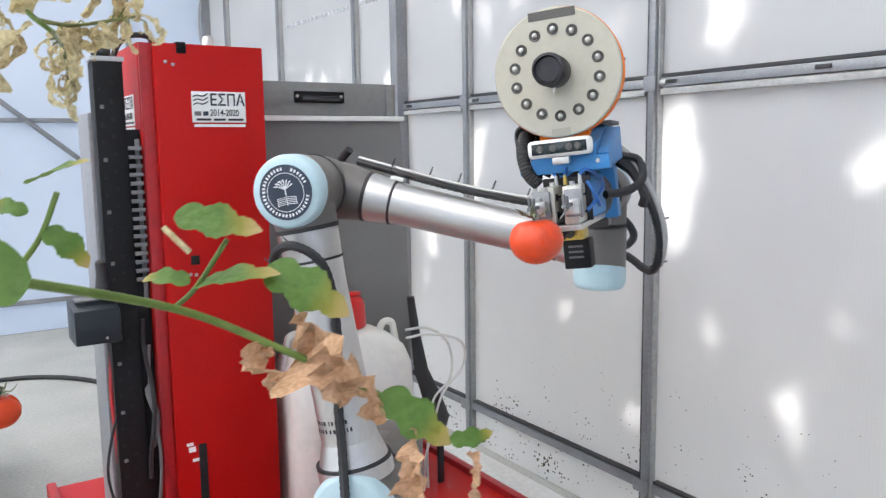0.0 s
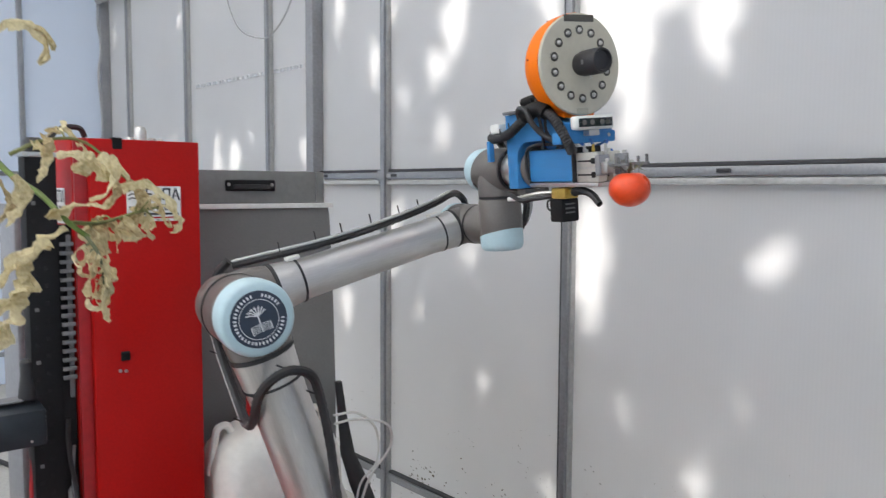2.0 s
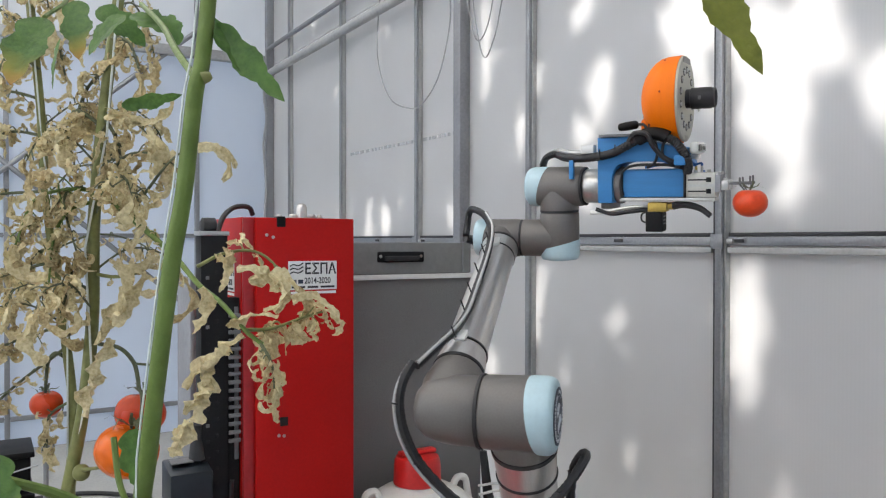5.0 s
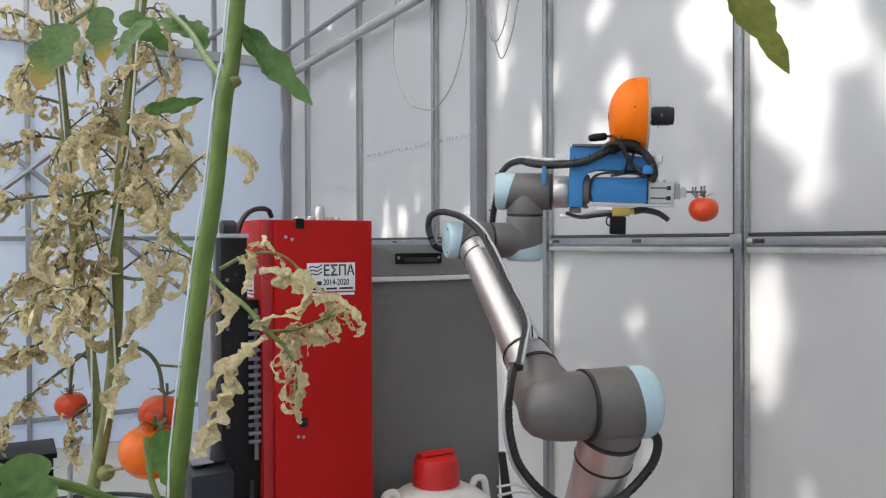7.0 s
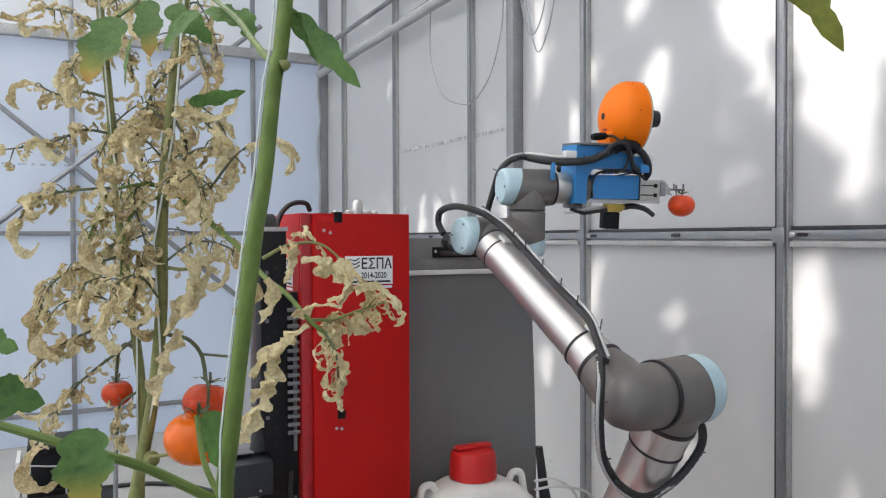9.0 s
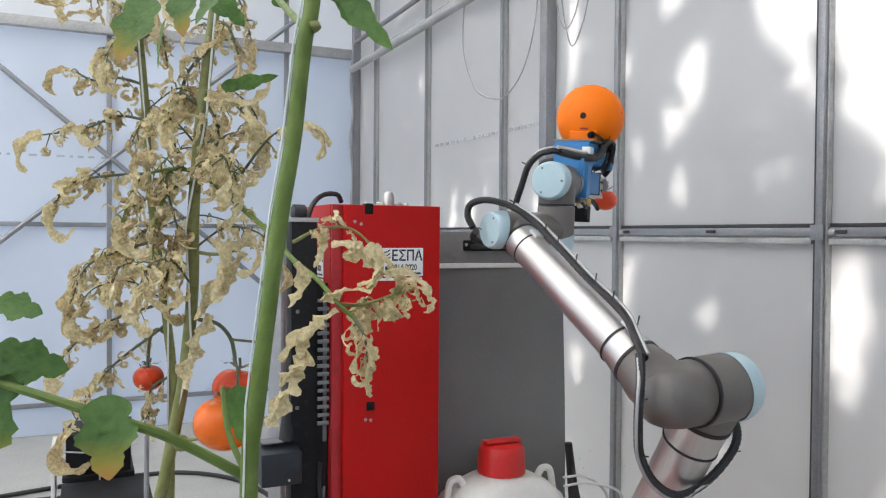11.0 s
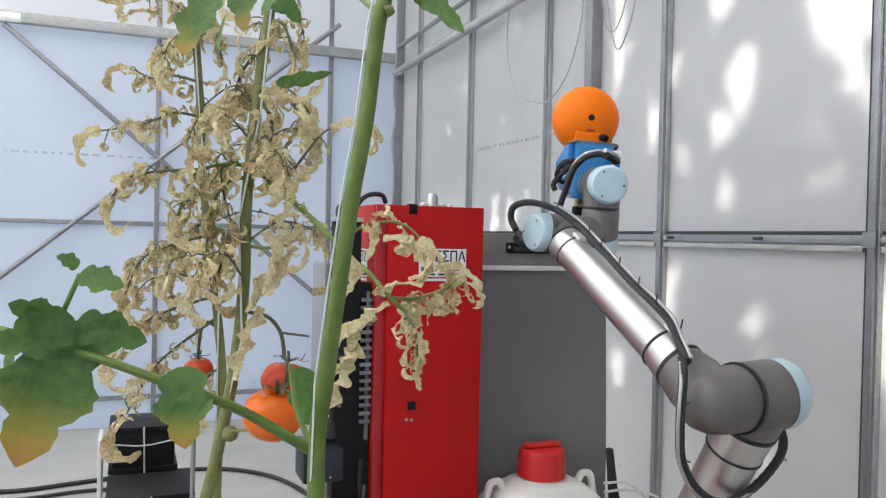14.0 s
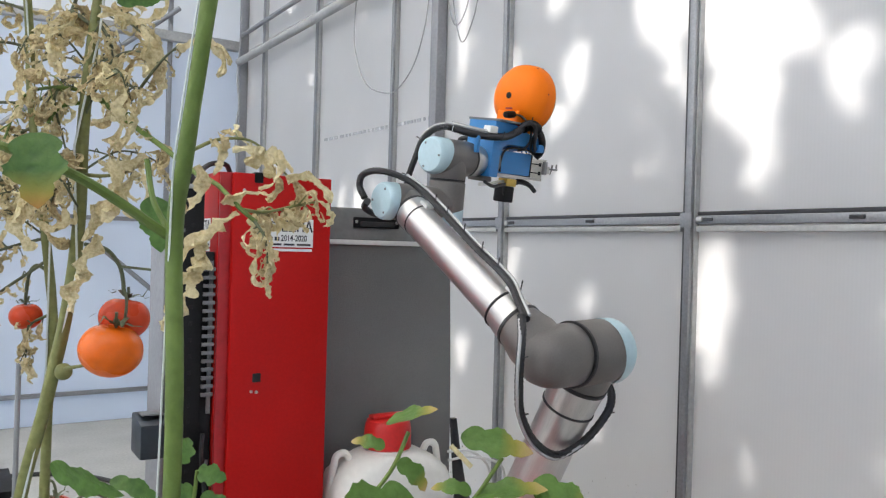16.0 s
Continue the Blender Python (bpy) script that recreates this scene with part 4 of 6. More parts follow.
    for j, (z, wmax) in enumerate(((0.172, 0.030), (0.156, 0.045))):
        a = -0.9
        while a < 0.5:
            w = random.uniform(0.05, 0.14)
            m = Matrix.Translation((z, -SO, 0)) @ Matrix.Rotation(a + math.pi, 4, "X")
            part("small_print", box(B(), (-0.004, 0.0552, -w * 0.02), (0.004, 0.0558, w * 0.02), 0, m), INK, ua, smooth=False)
            a += w + 0.07

    fa = link["forearm"] = part("forearm", lathe(B(), (0, -0.1065, 0), (0, 1, 0), [(0, 0.060), (0.006, 0.0635), (0.05, 0.0630), (0.080, 0.059), (0.104, 0.050), (0.118, 0.036), (0.125, 0.016)], 44), ROBOT_GREY, arm)
    part("seal_ring", lathe(B(), (0, -0.1075, 0), (0, -1, 0), [(-0.003, 0.0675), (0.003, 0.0675)], 40), BLACK_RUBBER, fa)
    part("elbow_neck", lathe(B(), (0.0, -FO, 0), (1, 0, 0), [(0, 0.057), (0.05, 0.058), (0.075, 0.053), (0.092, 0.050)], 40), ROBOT_GREY, fa)
    part("seal_ring", lathe(B(), (0.0925, -FO, 0), (1, 0, 0), [(0, 0.0515), (0.007, 0.0515)], 40), BLACK_RUBBER, fa)
    part("tube", lathe(B(), (0.10, -FO, 0), (1, 0, 0), [(0, 0.050), (0.02, 0.048), (0.05, 0.044), (0.06, 0.0425), (0.37, 0.0395), (0.385, 0.0405), (0.425, 0.0425)], 48), SILVER, fa, "brushed aluminium tube")
    for x, r in ((0.148, 0.0465), (0.487, 0.0415)):
        part("band", lathe(B(), (x, -FO, 0), (1, 0, 0), [(0, r - 0.002), (0.0005, r), (0.0045, r), (0.005, r - 0.002)], 36), BLACK_RUBBER, fa)
        part("cable_clip", box(B(), (x - 0.012, -FO - 0.012, r - 0.002), (x + 0.016, -FO + 0.012, r + 0.006), 0.003), WHITE, fa)
    part("seal_ring", lathe(B(), (0.5255, -FO, 0), (1, 0, 0), [(0, 0.0435), (0.006, 0.0435)], 36), BLACK_RUBBER, fa)
    part("end_housing", lathe(B(), (A3, -FO + 0.042, 0), (0, -1, 0), [(0, 0.042), (0.006, 0.0445), (0.080, 0.0445), (0.086, 0.042)], 40), ROBOT_GREY, fa)
    part("end_neck", lathe(B(), (0.532, -FO, 0), (1, 0, 0), [(0, 0.0415), (0.03, 0.0425), (0.05, 0.03)], 36), ROBOT_GREY, fa)
    part("end_cap", slant_cap(B(), (A3, -FO + 0.0425, 0), (0, 1, 0), 0.0453, (1, 0, 0), 0.026), PALE_BLUE, fa, "pale blue joint cap")
    cap_screws(fa, (A3, -FO + 0.0662, 0), (0, 1, 0), 0.032)
    # ribbed hose strapped along the tube, with a clear sleeve
    line = [(0.045, 0.020, 0.060), (0.10, -0.005, 0.060), (0.155, -0.030, 0.060), (0.21, -FO, 0.058), (0.30, -FO, 0.056), (0.42, -FO, 0.060), (0.505, -0.030, 0.066), (0.56, -0.004, 0.070), (0.605, 0.035, 0.060),
            (0.632, 0.055, 0.032), (0.622, 0.060, 0.006), (0.590, 0.059, -0.006)]
    part("hose", tube(B(), line, 0.0085, 8, 14, 0.0012), BLACK_RUBBER, fa, "black ribbed cable hose")
    part("sleeve", tube(B(), [(p[0], p[1] - 0.005, p[2] + 0.009) for p in line[0:8]], 0.0034, 8, 8), SLEEVE, fa, "clear plastic sleeve")
    for x in (0.13, 0.21, 0.27, 0.34, 0.41, 0.46):
        part("cable_tie", rod(B(), (x, -FO + 0.004, 0.060), (x + 0.003, -FO + 0.010, 0.086), 0.0016, n=5), BLACK_RUBBER, fa)

    # loop of hose that hangs past the elbow and runs down the upper arm
    fold = [(0.680, 0.028, -0.046), (0.658, 0.042, -0.016), (0.620, 0.048, 0.007), (0.568, 0.040, 0.024), (0.507, 0.014, 0.036), (0.441, -0.047, 0.049), (0.405, -0.122, 0.062),
            (0.431, -0.193, 0.062), (0.484, -0.246, 0.050), (0.512, -0.272, 0.026), (0.518, -0.284, -0.010), (0.490, -0.272, -0.044), (0.440, -0.252, -0.052), (0.34, -0.242, -0.042), (0.22, -0.241, -0.018),
            (0.12, -0.252, -0.010), (0.05, -0.274, -0.008), (0.0, -0.276, -0.005)]
    part("elbow_loop", tube(B(), fold, 0.0095, 8, 10, 0.0012), BLACK_RUBBER, ua, "black ribbed cable hose loop")
    part("loop_sleeve", tube(B(), [(p[0] - 0.003, p[1] + 0.009, p[2] + 0.006) for p in fold[:8]], 0.0034, 8, 8), SLEEVE, ua, "clear plastic sleeve")
    for p in fold[2:15:2]:
        part("cable_tie", rod(B(), p, (p[0] + 0.018, p[1] + 0.006, p[2] + 0.018), 0.0016, n=5), BLACK_RUBBER, ua)

    w1 = link["wrist_one"] = part("wrist_one", capped(B(), (0, 0, -0.0265), (0, 0, 1), 0.0455, 0.0865, 0.004), ROBOT_GREY, arm)
    part("neck", capped(B(), (0, D4 - FO - 0.048, 0), (0, -1, 0), 0.0435, D4 - FO - 0.055, 0.003), ROBOT_GREY, w1)
    part("seal_ring", lathe(B(), (0, D4 - FO - 0.0475, 0), (0, 1, 0), [(0, 0.0435), (0.003, 0.0435)], 36), BLACK_RUBBER, w1)
    part("cap", slant_cap(B(), (0, 0, -0.0265), (0, 0, -1), 0.0462, (0, -1, 0), 0.024), PALE_BLUE, w1, "pale blue joint cap")
    part("seal_ring", lathe(B(), (0, 0, 0.0605), (0, 0, 1), [(0, 0.0445), (0.005, 0.0445)], 36), BLACK_RUBBER, w1)
    hose = [(0.008, 0.232, -0.004), (0.055, 0.205, -0.022), (0.088, 0.140, -0.038), (0.102, 0.080, -0.022), (0.106, 0.052, 0.020), (0.100, 0.048, 0.062), (0.080, 0.046, 0.112), (0.055, 0.048, 0.156), (0.030, 0.036, 0.184), (0.010, 0.015, 0.194), (0.0, 0.0, 0.193)]
    riser = part("riser_hose", tube(B(), hose, 0.0085, 8, 10, 0.0012), BLACK_RUBBER, w1, "black ribbed cable hose")
    part("riser_sleeve", tube(B(), [(p[0] + 0.008, p[1] - 0.005, p[2] + 0.007) for p in hose[2:]], 0.0052, 8, 8), SLEEVE, riser, "clear plastic sleeve")
    for p in hose[3:9:2]:
        part("cable_tie", rod(B(), (p[0] - 0.010, p[1], p[2]), (p[0] + 0.020, p[1] + 0.004, p[2] + 0.010), 0.0016, n=5), BLACK_RUBBER, riser)

    w2 = link["wrist_two"] = part("wrist_two", lathe(B(), (-0.048, 0, 0), (1, 0, 0), [(0, 0.0435), (0.005, 0.0455), (0.103, 0.0455), (0.108, 0.043)], 40), ROBOT_GREY, arm)
    part("neck", lathe(B(), (0, 0, -0.0540), (0, 0, 1), [(0, 0.0445), (0.05, 0.0445), (0.06, 0.04)], 40), ROBOT_GREY, w2)
    part("cap", slant_cap(B(), (-0.0485, 0, 0), (-1, 0, 0), 0.0463, (0, 0, 1), 0.026), PALE_BLUE, w2, "pale blue joint cap")
    part("strap_clip", box(B(), (0.042, -0.052, 0.018), (0.052, -0.040, 0.060), 0.002), BLUE_PRINT, w2, "small blue strap clip")
    cap_screws(w2, (-0.0722, 0, 0), (-1, 0, 0), 0.033)
    part("seal_ring", lathe(B(), (0.0605, 0, 0), (1, 0, 0), [(0, 0.044), (0.005, 0.044)], 36), BLACK_RUBBER, w2)

    th = link["tool_head"] = part("tool_head", lathe(B(), (0.066, 0, 0), (1, 0, 0), [(0, 0.037), (0.003, 0.039), (0.037, 0.039), (0.040, 0.037)], 40), STEEL, arm)
    # blue printed bracket: a foot behind the gripper and a thick arm that slopes down to the camera bar
    part("bracket", prism(B(), [(0.1065, -0.036), (0.139, -0.036), (0.139, 0.022), (0.143, 0.036), (0.152, 0.047), (0.170, 0.053), (0.292, 0.053), (0.297, 0.058),
                                (0.297, 0.080), (0.250, 0.088), (0.192, 0.105), (0.180, 0.107), (0.1065, 0.107)], -0.046, 0.046), BLUE_PRINT, th, "thick blue printed bracket")
    part("camera_tray", box(B(), (0.2745, -0.064, 0.0435), (0.2985, 0.064, 0.0645), 0.004), BLUE_PRINT, th, "blue printed camera bar")
    part("side_cheek", prism(B(), [(0.150, 0.056), (0.270, 0.046), (0.294, 0.066), (0.196, 0.102), (0.150, 0.104)], 0.0465, 0.062), BLUE_PRINT, th, "blue printed cheek")
    part("back_plate", box(B(), (0.112, -0.056, 0.1075), (0.196, 0.056, 0.1135), 0.002), CHAIN, th, "dark grey mounting plate")
    part("coupling", lathe(B(), (0.1395, 0, 0.002), (1, 0, 0), [(0, 0.040), (0.008, 0.042), (0.014, 0.040), (0.017, 0.034)], 32), ROBOT_GREY, th)
    part("lower_clamp", box(B(), (0.108, -0.030, -0.050), (0.137, 0.030, -0.0365), 0.004), ROBOT_GREY, th)
    act = part("actuator", box(B(), (0.158, -0.032, -0.024), (0.290, 0.032, 0.036), 0.005), BLUE_PRINT, th, "blue gripper actuator box")
    part("actuator_seam", box(B(), (0.2885, -0.0335, -0.0255), (0.2915, 0.0335, 0.0375), 0.001), BLACK_RUBBER, act)
    part("base_rail", box(B(), (0.150, -0.028, -0.0335), (0.352, 0.028, -0.0255), 0.002), STEEL, th)
    # gripper: two guide blocks with slots, jaws, fingers and bolts
    for y in (-0.026, 0.0055):
        part("guide_block", box(B(), (0.2920, y, -0.0250), (0.352, y + 0.0205, 0.027), 0.003), GRIP_METAL, th)
        for z in (-0.012, 0.012):
            part("guide_slot", box(B(), (0.297, y - 0.0006, z - 0.0015), (0.338, y + 0.021, z + 0.0015)), HOLE, th)
            part("guide_screw", box(B(), (0.334, y - 0.0012, z - 0.005), (0.344, y + 0.0217, z + 0.005), 0.001), BLACK, th)
    part("guide_bar", box(B(), (0.294, -0.0265, -0.0022), (0.350, -0.0262, 0.0022)), STEEL, th)
    for y0, y1 in ((-0.034, -0.010), (0.010, 0.034)):
        part("jaw", box(B(), (0.3525, y0, -0.014), (0.364, y1, 0.022), 0.002), ZINC_DULL, th)
        part("jaw_block", box(B(), (0.3645, y0 + 0.003, -0.010), (0.379, y1 - 0.003, 0.010), 0.002), STEEL, th)
        bm = B()
        box(bm, (0.3795, y0 + 0.008, 0.001), (0.424, y1 - 0.010, 0.006), 0.001)
        box(bm, (0.398, y0 + 0.009, 0.0062), (0.402, y1 - 0.011, 0.016), 0.001)
        box(bm, (0.418, y0 + 0.009, 0.0062), (0.422, y1 - 0.011, 0.019), 0.001)
        part("finger", bm, CHAIN, th)
        part("claw", rod(B(), (0.400, (y0 + y1) / 2, 0.001), (0.409, (y0 + y1) / 2 * 0.55, -0.012), 0.0020, 0.0012, n=8), CHAIN, th)
    for x, y, z in ((0.357, -0.030, 0.022), (0.360, -0.016, 0.022), (0.357, 0.030, 0.022), (0.310, -0.016, 0.027), (0.332, 0.016, 0.027), (0.372, -0.022, 0.010)):
        part("bolt", lathe(B(), (x, y, z), (0, 0, 1), [(0, 0.004), (0.005, 0.004), (0.0055, 0.003)], 10), STEEL, th)
    for k, y in enumerate((-0.012, 0.002, 0.024)):
        part("hose_barb", rod(B(), (0.300 + 0.008 * k, y, 0.0275), (0.300 + 0.008 * k, y, 0.041), 0.0032, 0.0022, n=8), BRASS if k == 1 else STEEL, th)
    # valve block below
    part("valve_fitting", box(B(), (0.210, -0.022, -0.0565), (0.251, 0.010, -0.036), 0.003), BRASS, th, "yellow brass fittings")
    part("valve_nut", rod(B(), (0.2515, -0.006, -0.044), (0.262, -0.006, -0.044), 0.008, n=6), BRASS, th)
    vb = part("valve_body", box(B(), (0.206, -0.024, -0.100), (0.243, 0.016, -0.057), 0.003), BLACK, th)
    for z in (-0.068, -0.076, -0.084):
        part("valve_print", box(B(), (0.2433, -0.016, z), (0.2437, 0.006, z + 0.003)), CHAIN, vb)
    part("valve_plug", tube(B(), [(0.262, -0.008, -0.044), (0.285, -0.010, -0.041), (0.318, -0.014, -0.048), (0.342, -0.018, -0.064)], 0.0085, 8, taper=0.006), BLACK_RUBBER, th)
    part("small_valve", rod(B(), (0.086, -0.034, -0.058), (0.122, -0.034, -0.056), 0.005, n=8), WHITE, th)
    part("valve_tube", tube(B(), [(0.122, -0.034, -0.056), (0.150, -0.030, -0.050), (0.180, -0.022, -0.046), (0.209, -0.010, -0.046)], 0.0042, 8), STEEL, th)
    part("valve_lead", tube(B(), [(0.100, -0.038, -0.050), (0.135, -0.038, -0.060), (0.170, -0.030, -0.056), (0.209, -0.016, -0.052)], 0.0045, 8), BLACK_RUBBER, th)
    part("valve_lead", tube(B(), [(0.206, -0.020, -0.080), (0.198, -0.022, -0.075), (0.198, -0.022, -0.062), (0.208, -0.016, -0.056)], 0.002, 6), BLACK_RUBBER, th)
    # ring light: beige face with sunk lamps, orange bowl behind, lens in the middle
    C, R = Vector((0.281, 0, 0.183)), 0.091
    bowl = part("bowl", lathe(B(), C, (-1, 0, 0), [(0, R), (0.026, R * 0.99), (0.040, R * 0.955), (0.053, R * 0.87), (0.064, R * 0.75), (0.073, R * 0.60), (0.080, R * 0.42), (0.084, R * 0.24), (0.085, R * 0.05)], 64), ORANGE, th, "orange printed bowl")
    part("bowl_foot", prism(B(), [(0.200, 0.1138), (0.276, 0.0905), (0.276, 0.135), (0.212, 0.150), (0.200, 0.140)], -0.036, 0.036), ORANGE, bowl)
    face = part("face", lathe(B(), C + Vector((0.0004, 0, 0)), (1, 0, 0), [(0, R - 0.001), (0.004, R - 0.001), (0.006, R - 0.003)], 64), BEIGE, th, "beige ring-light face")
    for k in range(14):
        a = 2 * math.pi * (k + 0.5) / 14
        p = C + Vector((0.0062, 0.060 * math.cos(a), 0.060 * math.sin(a)))
        part("lamp_cup", lathe(B(), p, (1, 0, 0), [(0, 0.0082), (0.0012, 0.0082), (0.0014, 0.0072), (0.0006, 0.006)], 18), CUP_GREY, face)
        part("lamp_lens", lathe(B(), p + Vector((0.0006, 0, 0)), (1, 0, 0), [(0, 0.0042), (0.002, 0.0038), (0.0034, 0.0022), (0.0038, 0.0008)], 14), STEEL, face)
    barrel = part("lens_barrel", lathe(B(), C + Vector((0.0066, 0, 0)), (1, 0, 0), [(0, 0.020), (0.010, 0.020), (0.011, 0.0225), (0.050, 0.0225), (0.052, 0.021), (0.059, 0.021), (0.060, 0.018), (0.055, 0.016)], 36), LENS, th, "black lens barrel")
    part("lens_screw", rod(B(), C + Vector((0.032, 0, -0.021)), C + Vector((0.032, 0, -0.028)), 0.002, n=8), STEEL, barrel)
    part("lens_print", box(B(), C + Vector((0.034, -0.0228, -0.004)), C + Vector((0.040, -0.0222, 0.004))), CHAIN, barrel)
    part("face_label", box(B(), (C.x + 0.0062, -0.033, C.z + 0.074), (C.x + 0.0070, 0.033, C.z + 0.086)), CUP_GREY, face)
    part("face_label", box(B(), (C.x + 0.0062, -0.014, C.z - 0.088), (C.x + 0.0070, 0.012, C.z - 0.077)), LABEL_FADED, face)
    part("bowl_hole", lathe(B(), C + Vector((-0.0846, 0, 0)), (-1, 0, 0), [(0, 0.0085), (0.0012, 0.0085)], 20), HOLE, bowl)
    part("bowl_slot", box(B(), (C.x - 0.082, -0.014, C.z - 0.036), (C.x - 0.072, 0.008, C.z - 0.031), 0.001), RED_DARK, bowl)
    for a in (0.1, 1.1, 2.05, 3.0):
        part("bowl_screw", lathe(B(), C + Vector((-0.030, 0.0895 * math.cos(a), 0.0895 * math.sin(a))), (-0.2, math.cos(a), math.sin(a)), [(0, 0.0022), (0.0014, 0.0016)], 8), RED_DARK, bowl)
    # depth camera on the bar
    dc = part("depth_camera", box(B(), (0.302, -0.045, 0.0665), (0.320, 0.045, 0.0915), 0.008, segments=3), WHITE, th, "slim white depth camera")
    part("camera_foot", box(B(), (0.2985, -0.012, 0.056), (0.316, 0.012, 0.0662), 0.002), STEEL, dc)
    part("camera_window", box(B(), (0.3202, -0.038, 0.0715), (0.3212, 0.038, 0.0865), 0.0004), GLASS_DARK, dc)
    for y in (-0.026, -0.008, 0.014, 0.026):
        part("camera_eye", lathe(B(), (0.3213, y, 0.079), (1, 0, 0), [(0, 0.005), (0.0006, 0.0048), (0.0008, 0.003)], 14), CUP_GREY, dc)
    for y in (-0.048, 0.048):
        part("tray_screw", lathe(B(), (0.2985, y, 0.056), (1, 0, 0), [(0, 0.0035), (0.0015, 0.003)], 10), STEEL, th)
    # cable harness along the bracket's side, over the bar and down to the gripper
    hs = [(0.0, 0.0, 0.073), (0.030, -0.030, 0.066), (0.080, -0.050, 0.064), (0.137, -0.060, 0.071), (0.175, -0.062, 0.087), (0.205, -0.060, 0.102), (0.240, -0.058, 0.106), (0.272, -0.060, 0.096),
          (0.293, -0.058, 0.072), (0.302, -0.050, 0.046), (0.298, -0.038, 0.030)]
    har = part("harness", tube(B(), hs, 0.0098, 10, 12, 0.0012), BLACK_RUBBER, th, "black ribbed cable harness")
    part("tape_wrap", tube(B(), [(0.198, -0.062, 0.100), (0.218, -0.062, 0.109), (0.245, -0.060, 0.110), (0.262, -0.060, 0.102)], 0.0145, 10, 5), BLACK, har)
    part("harness_sleeve", tube(B(), [(-0.004, 0.004, 0.084), (0.03, -0.028, 0.079), (0.06, -0.044, 0.076), (0.10, -0.052, 0.078)], 0.0055, 8), SLEEVE, har, "clear plastic sleeve")
    part("connector", box(B(), (0.072, -0.060, 0.074), (0.102, -0.036, 0.092), 0.003), WHITE, th, "white cable connector")
    for x, y, z in ((0.115, -0.068, 0.068), (0.150, -0.071, 0.077), (0.222, -0.068, 0.118)):
        part("cable_tie", rod(B(), (x, y + 0.004, z - 0.010), (x + 0.003, y, z + 0.014), 0.0015, n=5), BLACK_RUBBER, har)
    plug = part("sensor_plug", lathe(B(), (0.192, -0.030, 0.133), (-0.97, -0.1, -0.12), [(0, 0.006), (0.004, 0.009), (0.026, 0.0095), (0.040, 0.008), (0.043, 0.004)], 16), BLACK, th, "black sensor plug")
    part("plug_lead", tube(B(), [(0.192, -0.030, 0.133), (0.206, -0.040, 0.132), (0.215, -0.050, 0.124), (0.222, -0.056, 0.116)], 0.003, 6), BLACK_RUBBER, plug)
    leads = ([(0.298, -0.040, 0.034), (0.262, -0.042, 0.044), (0.226, -0.042, 0.046), (0.186, -0.041, 0.045), (0.162, -0.039, 0.034), (0.155, -0.036, 0.005), (0.160, -0.034, -0.020)],
             [(0.235, -0.060, 0.098), (0.240, -0.058, 0.072), (0.232, -0.050, 0.050), (0.215, -0.040, 0.040)],
             [(0.255, -0.060, 0.098), (0.250, -0.056, 0.070), (0.262, -0.046, 0.050), (0.290, -0.036, 0.040)],
             [(0.12, 0.050, 0.06), (0.115, 0.080, 0.050), (0.140, 0.088, 0.022), (0.175, 0.070, 0.006), (0.21, 0.040, 0.004)],
             [(0.12, 0.050, 0.05), (0.125, 0.072, 0.030), (0.155, 0.090, -0.004), (0.150, 0.085, -0.020)],
             [(0.175, -0.058, 0.088), (0.195, -0.076, 0.112), (0.222, -0.080, 0.110), (0.236, -0.076, 0.085), (0.255, -0.062, 0.060), (0.285, -0.046, 0.045)])
    for k, pts in enumerate(leads):
        part("lead", tube(B(), pts, (0.003, 0.003, 0.003, 0.0065, 0.0075, 0.0055)[k], 8), BLACK_RUBBER, th)
    for pts in ([(0.205, 0.036, 0.028), (0.250, 0.044, 0.020), (0.285, 0.040, 0.004), (0.310, 0.030, -0.010)], [(0.205, -0.020, 0.040), (0.255, -0.026, 0.047), (0.288, -0.020, 0.048), (0.300, -0.012, 0.040)],
                [(0.205, 0.010, 0.040), (0.26, 0.006, 0.050), (0.295, 0.004, 0.050), (0.308, 0.002, 0.040)], [(0.24, 0.036, 0.030), (0.285, 0.038, 0.040), (0.312, 0.032, 0.046), (0.316, 0.024, 0.040)],
                [(0.26, 0.038, 0.0), (0.300, 0.046, -0.006), (0.320, 0.044, 0.010), (0.318, 0.034, 0.030)]):
        part("air_line", tube(B(), pts, 0.0026, 6), AIR_BLUE, th, "thin blue air line")
    return arm, link


ARM, LINKS = build_arm()


